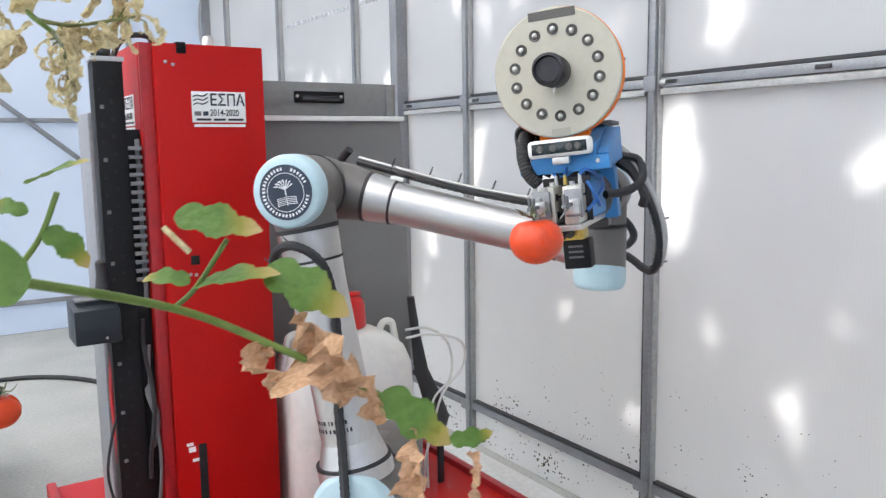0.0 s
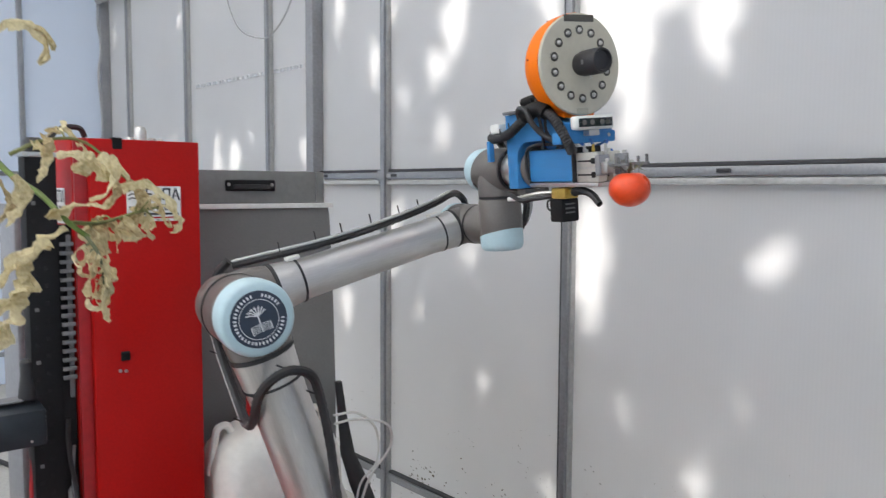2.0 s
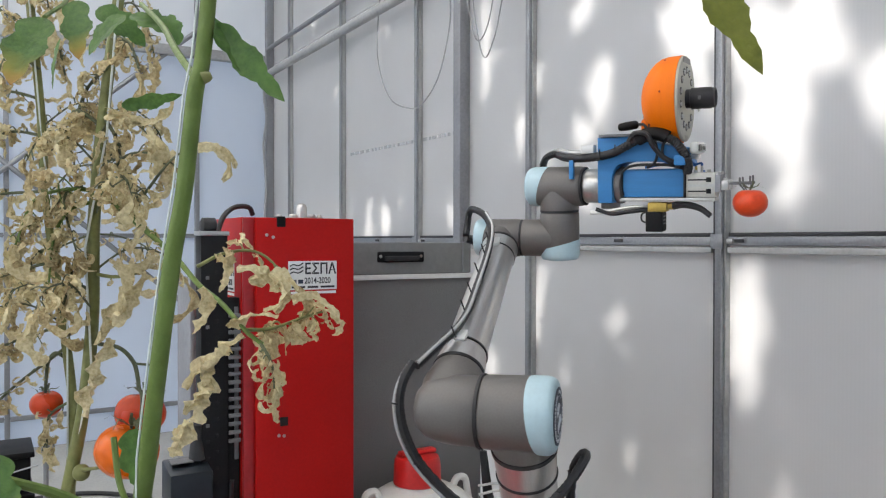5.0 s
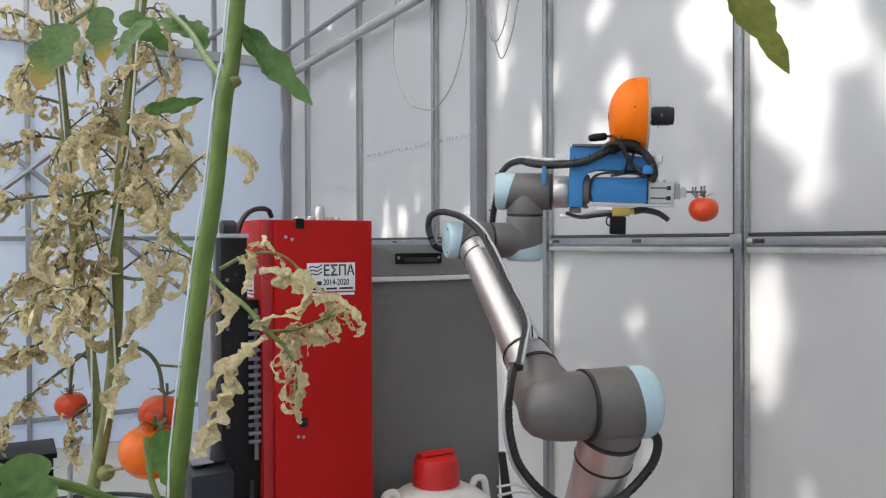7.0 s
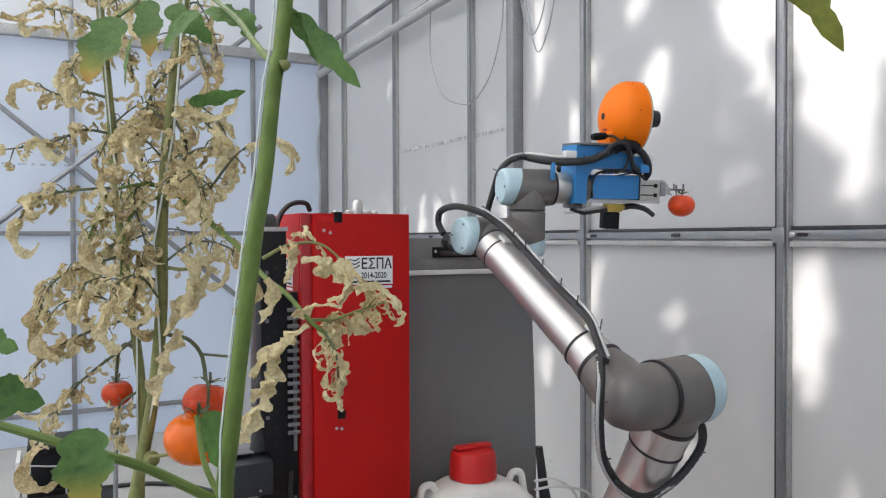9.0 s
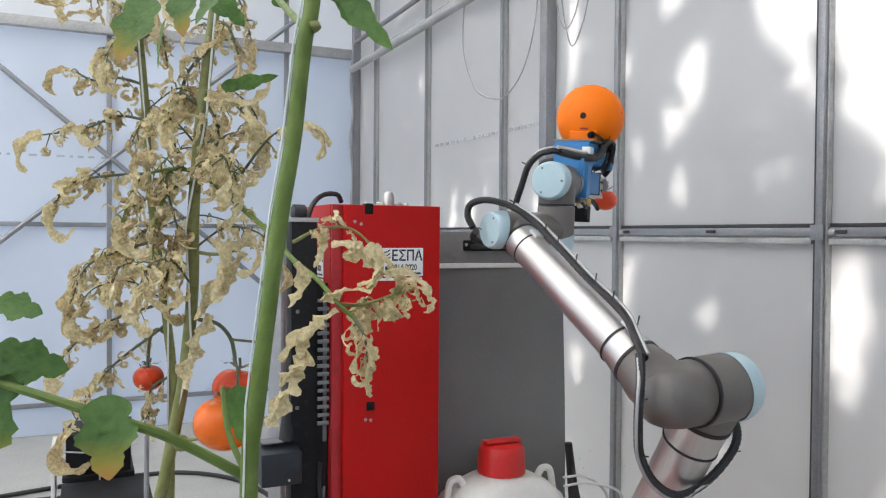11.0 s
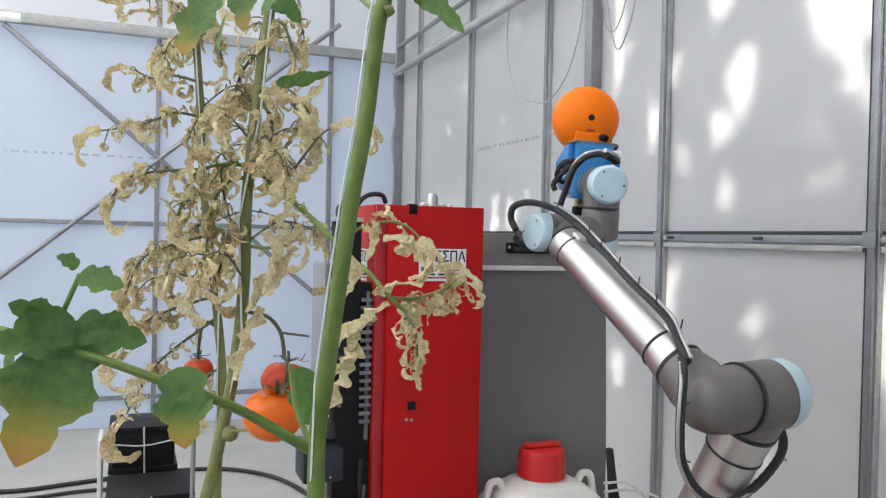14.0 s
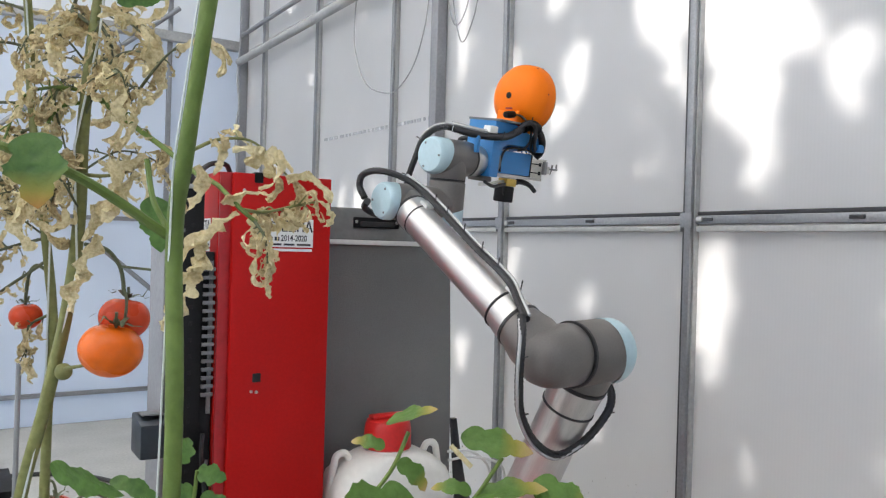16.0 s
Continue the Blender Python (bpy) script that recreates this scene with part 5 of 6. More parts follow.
def tomato_mesh(r, seed, skin_mat, calyx=True):
    """A slightly lobed fruit as bmesh parts: (fruit, star of sepals)."""
    rnd = random.Random(seed)
    bm = B()
    bmesh.ops.create_uvsphere(bm, u_segments=28, v_segments=18, radius=r)
    ph = rnd.random() * 6
    for v in bm.verts:
        a, h = math.atan2(v.co.y, v.co.x), v.co.z / r
        k = 1 + 0.025 * math.cos(5 * a + ph) * max(0, h) + 0.012 * math.cos(3 * a)
        v.co.x *= k
        v.co.y *= k
        v.co.z = v.co.z * 0.88 - (0.16 * r * math.exp(-((1 - h) / 0.10)) if h > 0.5 else 0)
    star = B()
    hub = star.verts.new((0, 0, r * 0.80))
    for k in range(6):
        a = 2 * math.pi * k / 6 + rnd.random() * 0.5
        d = Vector((math.cos(a), math.sin(a), 0))
        w = Vector((-d.y, d.x, 0))
        prev = None
        for i in range(1, 6):
            t = i / 5
            c = d * (r * 0.85 * t) + Vector((0, 0, r * (0.80 + 0.10 * math.sin(t * 3) + rnd.uniform(0.0, 0.5) * t * t)))
            ww = r * 0.13 * (1 - t) + 0.0004
            cur = (star.verts.new(c - w * ww), star.verts.new(c + w * ww + Vector((0, 0, 0.0006))))
            star.faces.new((prev[0], cur[0], cur[1], prev[1]) if prev else (hub, cur[0], cur[1]))
            prev = cur
    tube(star, [(0, 0, r * 0.74), (r * 0.05, 0, r * 1.0), (r * 0.12, r * 0.05, r * 1.25)], 0.0018, 6, 3)
    return bm, star


picked = thing("picked_tomato", "ripe red tomato with dry calyx held in the gripper", "tomato")
fruit, star = tomato_mesh(0.0345, 3, TOMATO_PICKED)
part("fruit", fruit, TOMATO_PICKED, picked)
part("calyx", star, TWIG, picked, "dry dark calyx")


# ---- plants ----
def leaf_sheet(length, width, seed, kind, curl=1.0):
    """A thin leaf grown along +X from its stalk, +Z its upper side. kind: 'dry' shrivelled ribbon, 'green' lobed blade."""
    rnd = random.Random(seed)
    bm = B()
    uv = bm.loops.layers.uv.new("along")
    nx, ny = (18, 5) if kind == "dry" else (20, 6)
    ph = [rnd.uniform(0, 6.3) for _ in range(5)]
    bend = curl * rnd.uniform(0.7, 1.5)
    roll = rnd.uniform(-1.6, 1.6) * (1 if kind == "dry" else 0.25)
    rows, pos, ang = [], Vector((0, 0, 0)), rnd.uniform(0.1, 0.5)
    twirl = rnd.choice((-1, 1)) * rnd.uniform(0.6, 2.2) if kind == "dry" else 0.15
    for i in range(nx + 1):
        t = i / nx
        if i:
            ang -= bend * (0.5 + 1.4 * t * (kind == "dry")) / nx * 1.6
            side = (rnd.uniform(-1.1, 1.1) if kind == "dry" else 0.0)
            pos = pos + Vector((math.cos(ang), 0.25 * side, math.sin(ang))) * (length / nx)
        if kind == "dry":
            w = width * (0.25 + 0.75 * math.sin(math.pi * min(1, t * 0.9 + 0.08)) ** 0.7) * (0.75 + 0.45 * math.sin(9 * t + ph[0]) * math.sin(5 * t + ph[1]))
        else:
            lobes = 0.62 + 0.38 * abs(math.sin(math.pi * 2.6 * t + 0.5))
            w = width * (0.02 + 2.1 * (t + 0.01) ** 0.55 * (1 - t) ** 0.85) * lobes
            w *= 1 + 0.10 * (i % 2) * (0.3 < t < 0.95)
        row = []
        tw = roll + twirl * t
        for j in range(ny + 1):
            v = 2 * j / ny - 1
            fold = (1.0 if kind == "dry" else 0.16) * abs(v) * w * (1 if kind != "dry" else math.cos(3 * t + ph[2]))
            y, z = v * w * (0.80 if kind == "dry" else 1.0), fold
            amp = 0.75 * w if kind == "dry" else 0.07 * w
            z += 0.5 * amp * noise.noise((17 * t + ph[0], 6 * v + ph[2], seed * 0.53))
            z += amp * noise.noise((7 * t + ph[3], 2.2 * v + ph[4], seed * 0.37))
            y += 0.5 * amp * noise.noise((9 * t + ph[1], 3 * v, seed * 0.71 + 5))
            yy, zz = y * math.cos(tw) - z * math.sin(tw), y * math.sin(tw) + z * math.cos(tw)
            row.append((bm.verts.new(pos + Vector((-math.sin(ang) * zz, yy, math.cos(ang) * zz))), t))
        rows.append(row)
    for a, b in zip(rows, rows[1:]):
        for j in range(ny):
            f = bm.faces.new((a[j][0], a[j + 1][0], b[j + 1][0], b[j][0]))
            for lp, tt in zip(f.loops, (a[j][1], a[j + 1][1], b[j + 1][1], b[j][1])):
                lp[uv].uv = (tt, 0.5)
    return bm


def aim(at, way, roll=0.0, face=(0, 0, 1)):
    """A pose whose +X looks along way, its +Z as near to face as it can be, turned by roll about its length."""
    x, face = Vector(way).normalized(), Vector(face).normalized()
    z = face - x * x.dot(face)
    z = z.normalized() if z.length > 0.05 else Vector((0, 1, 0))
    y = z.cross(x).normalized()
    z = x.cross(y)
    return axes(x, y, z, Vector(at)) @ Matrix.Rotation(roll, 4, "X")


def leaf(parent, at, way, length, width, seed, kind="dry", mat=None, roll=0.0, curl=1.0, face=(-0.45, -0.80, 0.42)):
    bm = leaf_sheet(length, width, seed, kind, curl)
    # blades turn towards the light of the aisle
    face = (0, 0, 1) if kind == "dry" else face
    bmesh.ops.transform(bm, matrix=aim(at, way, roll, face), verts=bm.verts)
    if mat is None:
        mat = (DRY, DRY, DRY_DARK)[seed % 3] if kind == "dry" else GREEN
    return part("leaf", bm, mat, parent, "" if kind == "dry" else "green leaf withering at its tip")


def dry_branch(plant, pts, seed, count=6, size=0.05, r=0.0022, mat=TWIG, end=True, big=1.0):
    """A stalk with shrivelled leaflets hanging along it."""
    rnd = random.Random(seed)
    line = spline(pts, 6)
    bm = tube(B(), line, r, 6, 0, taper=r * 0.5)
    count = int(count * 2.4 / big ** 0.5)
    tips = []
    for k in range(count):
        f = 0.2 + 0.8 * (k + rnd.random() * 0.6) / count
        i = min(int(f * (len(line) - 1)), len(line) - 2)
        p, d = line[i], (line[i + 1] - line[i]).normalized()
        side = d.cross(Vector((0, 0, 1)))
        way = d * rnd.uniform(-0.2, 0.7) + side * rnd.uniform(-1, 1) + Vector((0, 0, rnd.uniform(-1.0, 0.25)))
        q = p + (way + Vector((rnd.uniform(-0.6, 0.6), rnd.uniform(-0.6, 0.6), rnd.uniform(-0.2, 0.8)))) * size * rnd.uniform(0.05, 0.32)
        tube(bm, [p, p.lerp(q, 0.55) + Vector((0, 0, size * rnd.uniform(-0.04, 0.10))), q], 0.0009, 4, 3, taper=0.0006)
        tips.append((q, way, side))
    br = part("leaf_stalk", bm, mat, plant)
    for k, (q, way, side) in enumerate(tips):
        L = size * rnd.uniform(0.32, 0.72) * (1.5 if rnd.random() < 0.2 else 1.0) * big
        leaf(br, q, way, L, L * rnd.uniform(0.09, 0.22), seed * 31 + k, roll=rnd.uniform(-1.5, 1.5), curl=rnd.uniform(0.6, 2.8))
        leaf(br, q, way + side * rnd.uniform(-1, 1) + Vector((0, 0, rnd.uniform(-0.5, 0.4))), L * rnd.uniform(0.4, 0.8), L * rnd.uniform(0.06, 0.14), seed * 57 + k, roll=rnd.uniform(-1.5, 1.5), curl=rnd.uniform(1, 3))
    if end:
        leaf(br, line[-1], line[-1] - line[-3] + Vector((0, 0, -0.004)), size * 1.3, size * 0.21, seed * 91 + 1, curl=1.5)
    return br


def fringe(plant, line, seed, count, size):
    """Thin withered side shoots all along a stem."""
    rnd = random.Random(seed)
    for k in range(count):
        f = (k + rnd.random()) / count * (len(line) - 1.01)
        i = int(f)
        p = Vector(line[i]).lerp(Vector(line[i + 1]), f - i)
        a = rnd.uniform(0, 2 * math.pi)
        d = Vector((math.cos(a), math.sin(a) * 0.8, rnd.uniform(-0.1, 0.5))).normalized() * rnd.uniform(0.05, 0.11)
        dry_branch(plant, [p, p + d * 0.5 + Vector((0, 0, 0.012)), p + d + Vector((0, 0, -0.008)), p + d * 1.2 + Vector((0, 0, -0.035))], seed + k, rnd.choice((4, 5, 6)), size, 0.0013, TWIG)


def stem_part(plant, pts, r, mat=STEM, name="stem", taper=None):
    rnd = random.Random(len(pts))
    bm = B()
    line = spline(pts, 8)
    rings, ref = [], None
    for i, c in enumerate(line):
        d = line[min(i + 1, len(line) - 1)] - line[max(i - 1, 0)]
        rad = (r if taper is None else r + (taper - r) * i / (len(line) - 1)) * (1 + 0.07 * noise.noise((i * 0.23, r * 900, 0)))
        rr, ref = ring_of(bm, c, d, rad, 12, ref)
        rings.append(rr)
    skin(bm, rings)
    return part(name, bm, mat, plant)


def hung_tomato(at, r, seed, mat, label, tilt=0.0):
    tm = thing("tomato", label, "tomato", "tomatoes on the vine", at=Matrix.Translation(at) @ pose(0, 0, 0, tilt, tilt * 0.6, seed * 40))
    fruit, star = tomato_mesh(r, seed, mat)
    part("fruit", fruit, mat, tm)
    part("calyx", star, TWIG, tm, "green calyx")
    return tm


def pot(at, w, h):
    p = thing("plant_pot", "black plastic plant pot standing on the floor", "pot", "black pots", at=at)
    bm = B()
    rings = []
    for z, k in ((0, 0.80), (0.01, 0.82), (h * 0.55, 0.90), (h - 0.02, 0.97), (h - 0.02, 1.02), (h, 1.02), (h, 0.94), (h - 0.03, 0.92)):
        ring = []
        for i in range(32):
            a = 2 * math.pi * i / 32
            c, s = math.cos(a), math.sin(a)
            q = (abs(c) ** 6 + abs(s) ** 6) ** (-1 / 6)
            ring.append(bm.verts.new((w / 2 * k * c * q, w / 2 * k * s * q, z)))
        rings.append(ring)
    skin(bm, rings)
    body = part("body", bm, POT_BLACK, p)
    part("soil", box(B(), (-w * 0.42, -w * 0.42, h - 0.028), (w * 0.42, w * 0.42, h - 0.022), 0.002), SOIL, p)
    return p


def near_plant():
    pl = thing("tomato_plant", "tall tomato plant with a thick green stem and few leaves", "plant", "tomato plants", at=(0.003, -0.001, 0.0))
    top = [(-1.829, -2.296, 1.499), (-1.834, -2.299, 1.453), (-1.837, -2.300, 1.439), (-1.841, -2.301, 1.405), (-1.845, -2.301, 1.381), (-1.849, -2.299, 1.346), (-1.852, -2.295, 1.313), (-1.854, -2.292, 1.285)]
    stem_part(pl, [(-1.86, -2.30, 0.27), (-1.87, -2.31, 0.7), (-1.862, -2.308, 1.0), (-1.856, -2.306, 1.2)] + top[::-1], 0.0034, taper=0.0028)
    beside = [Vector(q) + Vector((-0.0036, 0.0008, 0)) for q in top[::-1]]
    part("twine", tube(B(), [(-1.866, -2.30, 0.9)] + beside[1:] + [(-1.82, -2.27, 4.3)], 0.0004, 6, 0), TWINE, pl, "white support twine")
    # scar of a side shoot
    part("node", lathe(B(), (-1.835, -2.303, 1.444), (0.8, -0.4, 0.35), [(0, 0.0022), (0.0018, 0.0019), (0.003, 0.0012)], 12), STEM_OLD, pl)
    # drooping leaf beside the stem, and a few at the top
    leaf(pl, (-1.829, -2.296, 1.465), (0.62, -0.32, -0.70), 0.040, 0.0062, 11, "green", GREEN_PLAIN, roll=0.5, curl=0.12)
    leaf(pl, (-1.831, -2.295, 1.468), (0.22, -0.1, -0.8), 0.026, 0.0055, 12, "green", GREEN_PLAIN, roll=-0.7, curl=0.2)
    br = part("leaf_stalk", tube(B(), [(-1.836, -2.301, 1.443), (-1.836, -2.265, 1.461), (-1.831, -2.211, 1.484), (-1.829, -2.145, 1.511)], 0.0014, 6), STEM, pl)
    leaf(br, (-1.823, -2.204, 1.478), (-0.2, 0.1, 0.8), 0.016, 0.006, 13, "green", GREEN_PLAIN)
    leaf(br, (-1.820, -2.172, 1.493), (-0.5, 0.3, 0.2), 0.022, 0.009, 14, "green", GREEN_PLAIN)
    leaf(br, (-1.834, -2.120, 1.511), (-0.4, 0.1, -0.6), 0.030, 0.010, 15, "green", GREEN_PLAIN)
    # side shoot with broad green leaves, yellow at the tips
    shoot = [(-1.855, -2.288, 1.287), (-1.878, -2.289, 1.302), (-1.892, -2.290, 1.309), (-1.908, -2.286, 1.315), (-1.928, -2.278, 1.322), (-1.959, -2.260, 1.330)]
    br = part("side_shoot", tube(B(), shoot, 0.0019, 8, taper=0.0014), STEM, pl)
    leaf(br, (-1.900, -2.293, 1.320), (0.02, -0.12, -1.0), 0.027, 0.0115, 21, "green", GREEN, roll=0.1, curl=0.15, face=(0.1, -1, 0.2))
    leaf(br, (-1.934, -2.273, 1.334), (-0.38, -0.05, -1.0), 0.050, 0.0185, 22, "green", GREEN, roll=-0.1, curl=0.12, face=(0.1, -1, 0.25))
    leaf(br, (-1.934, -2.277, 1.334), (-0.95, 0.1, -0.35), 0.026, 0.0100, 28, "green", GREEN_PLAIN, curl=0.15, face=(0.1, -1, 0.25))
    leaf(br, (-1.934, -2.275, 1.333), (0.95, -0.1, -0.28), 0.024, 0.0090, 23, "green", GREEN_PLAIN, curl=0.15, face=(0.1, -1, 0.25))
    up = part("leaf_stalk", tube(B(), [(-1.939, -2.271, 1.335), (-1.933, -2.273, 1.350)], 0.0009, 6), STEM, pl)
    leaf(up, (-1.933, -2.273, 1.350), (0.8, -0.2, -0.25), 0.017, 0.0062, 24, "green", GREEN_PLAIN, roll=0.3, curl=0.2, face=(0.1, -1, 0.4))
    leaf(up, (-1.934, -2.273, 1.352), (-0.3, -0.1, 0.3), 0.008, 0.004, 27, "green", GREEN_PLAIN, roll=0.8)
    leaf(br, (-1.938, -2.273, 1.334), (-0.8, 0.1, 0.25), 0.018, 0.0065, 25, "green", GREEN_PLAIN, roll=-0.2, curl=0.2, face=(0.1, -1, 0.4))
    leaf(br, (-1.953, -2.268, 1.323), (-0.2, 0.1, -0.9), 0.030, 0.011, 26, "green", GREEN_PLAIN, roll=0.4)
    part("tendril", tube(B(), [(-1.855, -2.287, 1.289), (-1.859, -2.279, 1.301), (-1.860, -2.272, 1.316)], 0.0011, 6), STEM, pl)
    # low branch reaching out over the aisle
    arm = [(-1.783, -2.298, 1.181), (-1.762, -2.282, 1.176), (-1.701, -2.253, 1.154), (-1.667, -2.266, 1.137), (-1.633, -2.286, 1.117), (-1.608, -2.305, 1.097), (-1.596, -2.312, 1.097)]
    br = part("low_branch", tube(B(), [(-1.850, -2.282, 1.09), (-1.80, -2.29, 1.145)] + arm, 0.0021, 8, taper=0.0012), STEM, pl)
    s1 = part("leaf_stalk", tube(B(), [(-1.755, -2.258, 1.173), (-1.746, -2.261, 1.186), (-1.740, -2.263, 1.201)], 0.0010, 6), STEM, pl)
    leaf(s1, (-1.748, -2.257, 1.204), (0.8, -0.5, 0.05), 0.024, 0.0095, 31, "green", GREEN_FRESH, roll=-0.8, curl=0.35)
    leaf(s1, (-1.749, -2.258, 1.194), (-0.7, 0.4, 0.25), 0.016, 0.0042, 32, "green", GREEN_FRESH, roll=0.5)
    leaf(s1, (-1.745, -2.262, 1.188), (0.75, -0.5, -0.45), 0.020, 0.0060, 33, "green", GREEN_FRESH, roll=-0.6)
    leaf(br, (-1.753, -2.294, 1.179), (-1.0, 0.12, -0.10), 0.046, 0.0175, 34, "green", GREEN_FRESH, roll=0.0, curl=0.15, face=(0.15, -1, 0.35))
    s2 = part("leaf_stalk", tube(B(), [(-1.698, -2.241, 1.152), (-1.690, -2.245, 1.160), (-1.678, -2.250, 1.179)], 0.0011, 6), STEM, pl)
    leaf(s2, (-1.692, -2.244, 1.162), (-0.8, 0.5, 0.18), 0.0216, 0.0059, 35, "green", GREEN_FRESH, roll=0.4)
    leaf(s2, (-1.691, -2.245, 1.160), (0.8, -0.55, 0.05), 0.0367, 0.0124, 36, "green", GREEN_FRESH, roll=-0.6, curl=0.4)
    leaf(s2, (-1.695, -2.238, 1.189), (0.8, -0.5, -0.28), 0.0367, 0.0092, 37, "green", GREEN_FRESH, roll=-0.3, curl=0.2)
    stub = part("cut_stub", rod(B(), (-1.699, -2.235, 1.184), (-1.691, -2.242, 1.174), 0.0013, n=8), DRY, pl)
    leaf(br, (-1.666, -2.259, 1.167), (0.72, -0.5, -0.55), 0.0389, 0.0130, 38, "green", GREEN_FRESH, roll=-0.5, curl=0.3)
    leaf(br, (-1.658, -2.268, 1.148), (0.5, -0.4, -0.75), 0.0440, 0.0190, 39, "dry", DRY_TAN, roll=0.3, curl=0.5)
    leaf(br, (-1.669, -2.262, 1.138), (-0.1, 0, -1), 0.0260, 0.0120, 40, "dry", DRY_TAN, curl=0.5)
    leaf(br, (-1.642, -2.281, 1.129), (0.6, -0.4, -0.6), 0.0300, 0.0120, 41, "dry", DRY_TAN, curl=0.7)
    leaf(br, (-1.631, -2.290, 1.117), (0.85, -0.6, -0.85), 0.0346, 0.0103, 42, "green", GREEN_FRESH, roll=-0.3, curl=0.2)
    leaf(br, (-1.624, -2.297, 1.103), (0.15, -0.1, -1), 0.0330, 0.0130, 43, "dry", DRY_TAN, curl=0.4)
    leaf(br, (-1.610, -2.307, 1.098), (0.8, -0.5, 0.1), 0.0184, 0.0049, 44, "green", GREEN_FRESH, roll=0.4)
    leaf(br, (-1.604, -2.312, 1.093), (0.1, -0.1, -1), 0.0346, 0.0065, 45, "dry", DRY_TAN, curl=0.4)
    for ob in (br, s1, s2, stub):
        ob.location = (-0.010, -0.024, 0.003)
    # shoots lower down
    s4 = part("leaf_stalk", tube(B(), [(-1.826, -2.216, 1.146), (-1.824, -2.218, 1.166), (-1.823, -2.219, 1.179)], 0.0010, 6), STEM, pl)
    leaf(s4, (-1.830, -2.214, 1.182), (0.2, -0.1, 0.6), 0.013, 0.006, 56, "green", GREEN_PLAIN, roll=0.4)
    leaf(s4, (-1.823, -2.219, 1.178), (0.8, -0.4, -0.2), 0.014, 0.006, 57, "green", GREEN_PLAIN, roll=-0.4)
    leaf(s4, (-1.824, -2.218, 1.170), (-0.6, 0.4, -0.1), 0.014, 0.006, 58, "green", GREEN_PLAIN, roll=-0.4)
    leaf(s4, (-1.821, -2.220, 1.168), (0.7, -0.4, -0.5), 0.016, 0.007, 59, "green", GREEN_PLAIN, roll=0.4)
    leaf(s4, (-1.883, -2.204, 1.185), (0.8, -0.4, -0.25), 0.038, 0.0085, 60, "green", GREEN_PLAIN, roll=0.4, curl=0.3)
    leaf(s4, (-1.857, -2.197, 1.173), (0.8, -0.4, -0.25), 0.026, 0.0055, 61, "green", GREEN_PLAIN, roll=-0.4)
    pot((-1.86, -2.27, 0), 0.26, 0.28)
    # leaf tip hanging into the aisle from above
    tall = part("high_branch", tube(B(), [(-1.825, -2.285, 1.50), (-1.78, -2.25, 1.57), (-1.73, -2.30, 1.585), (-1.695, -2.35, 1.545), (-1.679, -2.377, 1.493)], 0.0014, 6), STEM, pl)
    leaf(tall, (-1.679, -2.377, 1.493), (0.34, -0.19, -0.93), 0.054, 0.0092, 62, "green", GREEN_OLIVE, roll=-0.1, curl=0.05, face=(-0.5, -0.85, 0.0))


def withered_arm(pl):
    """Long branch of the fruiting vine that hangs before the red cabinet, all of it withered."""
    stem_part(pl, [(-1.791, -1.673, 1.441), (-1.765, -1.720, 1.409), (-1.740, -1.788, 1.375), (-1.732, -1.860, 1.349), (-1.723, -1.909, 1.334), (-1.712, -1.938, 1.314), (-1.699, -1.944, 1.302)], 0.0030, taper=0.0018, mat=STEM, name="long_branch")
    dry_branch(pl, [(-1.737, -1.879, 1.365), (-1.712, -1.881, 1.377), (-1.682, -1.885, 1.376), (-1.654, -1.899, 1.346)], 61, 4, 0.036, 0.0018, STEM_OLD, big=1.9)
    dry_branch(pl, [(-1.709, -1.928, 1.313), (-1.683, -1.919, 1.312), (-1.653, -1.911, 1.319), (-1.631, -1.910, 1.324)], 62, 7, 0.034, 0.0018, STEM_OLD, big=1.9)
    dry_branch(pl, [(-1.701, -1.943, 1.304), (-1.696, -1.957, 1.289), (-1.693, -1.959, 1.266)], 63, 7, 0.034, 0.0016, TWIG, end=False, big=1.6)
    for k, p in enumerate(((-1.713, -1.937, 1.310), (-1.727, -1.930, 1.302), (-1.735, -1.926, 1.283), (-1.745, -1.922, 1.259), (-1.752, -1.919, 1.240))):
        leaf(pl, p, (-0.42, 0.15, -0.72), 0.052 - 0.004 * k, 0.0125, 130 + k * 5, "dry", DRY, roll=0.5 * k, curl=0.25)
    for k, (p, w) in enumerate((((-1.741, -1.912, 1.349), (0.1, 0, -1)), ((-1.715, -1.924, 1.365), (0.7, -0.3, -0.3)), ((-1.692, -1.947, 1.363), (0.3, -0.1, -0.9)), ((-1.676, -1.955, 1.335), (0.9, -0.4, 0.1)), ((-1.688, -1.949, 1.323), (-0.6, 0.3, 0.1)), ((-1.706, -1.929, 1.353), (0.8, -0.4, 0.15)))):
        leaf(pl, p, w, 0.045, 0.009, 170 + k * 7, "dry", DRY, curl=0.9)


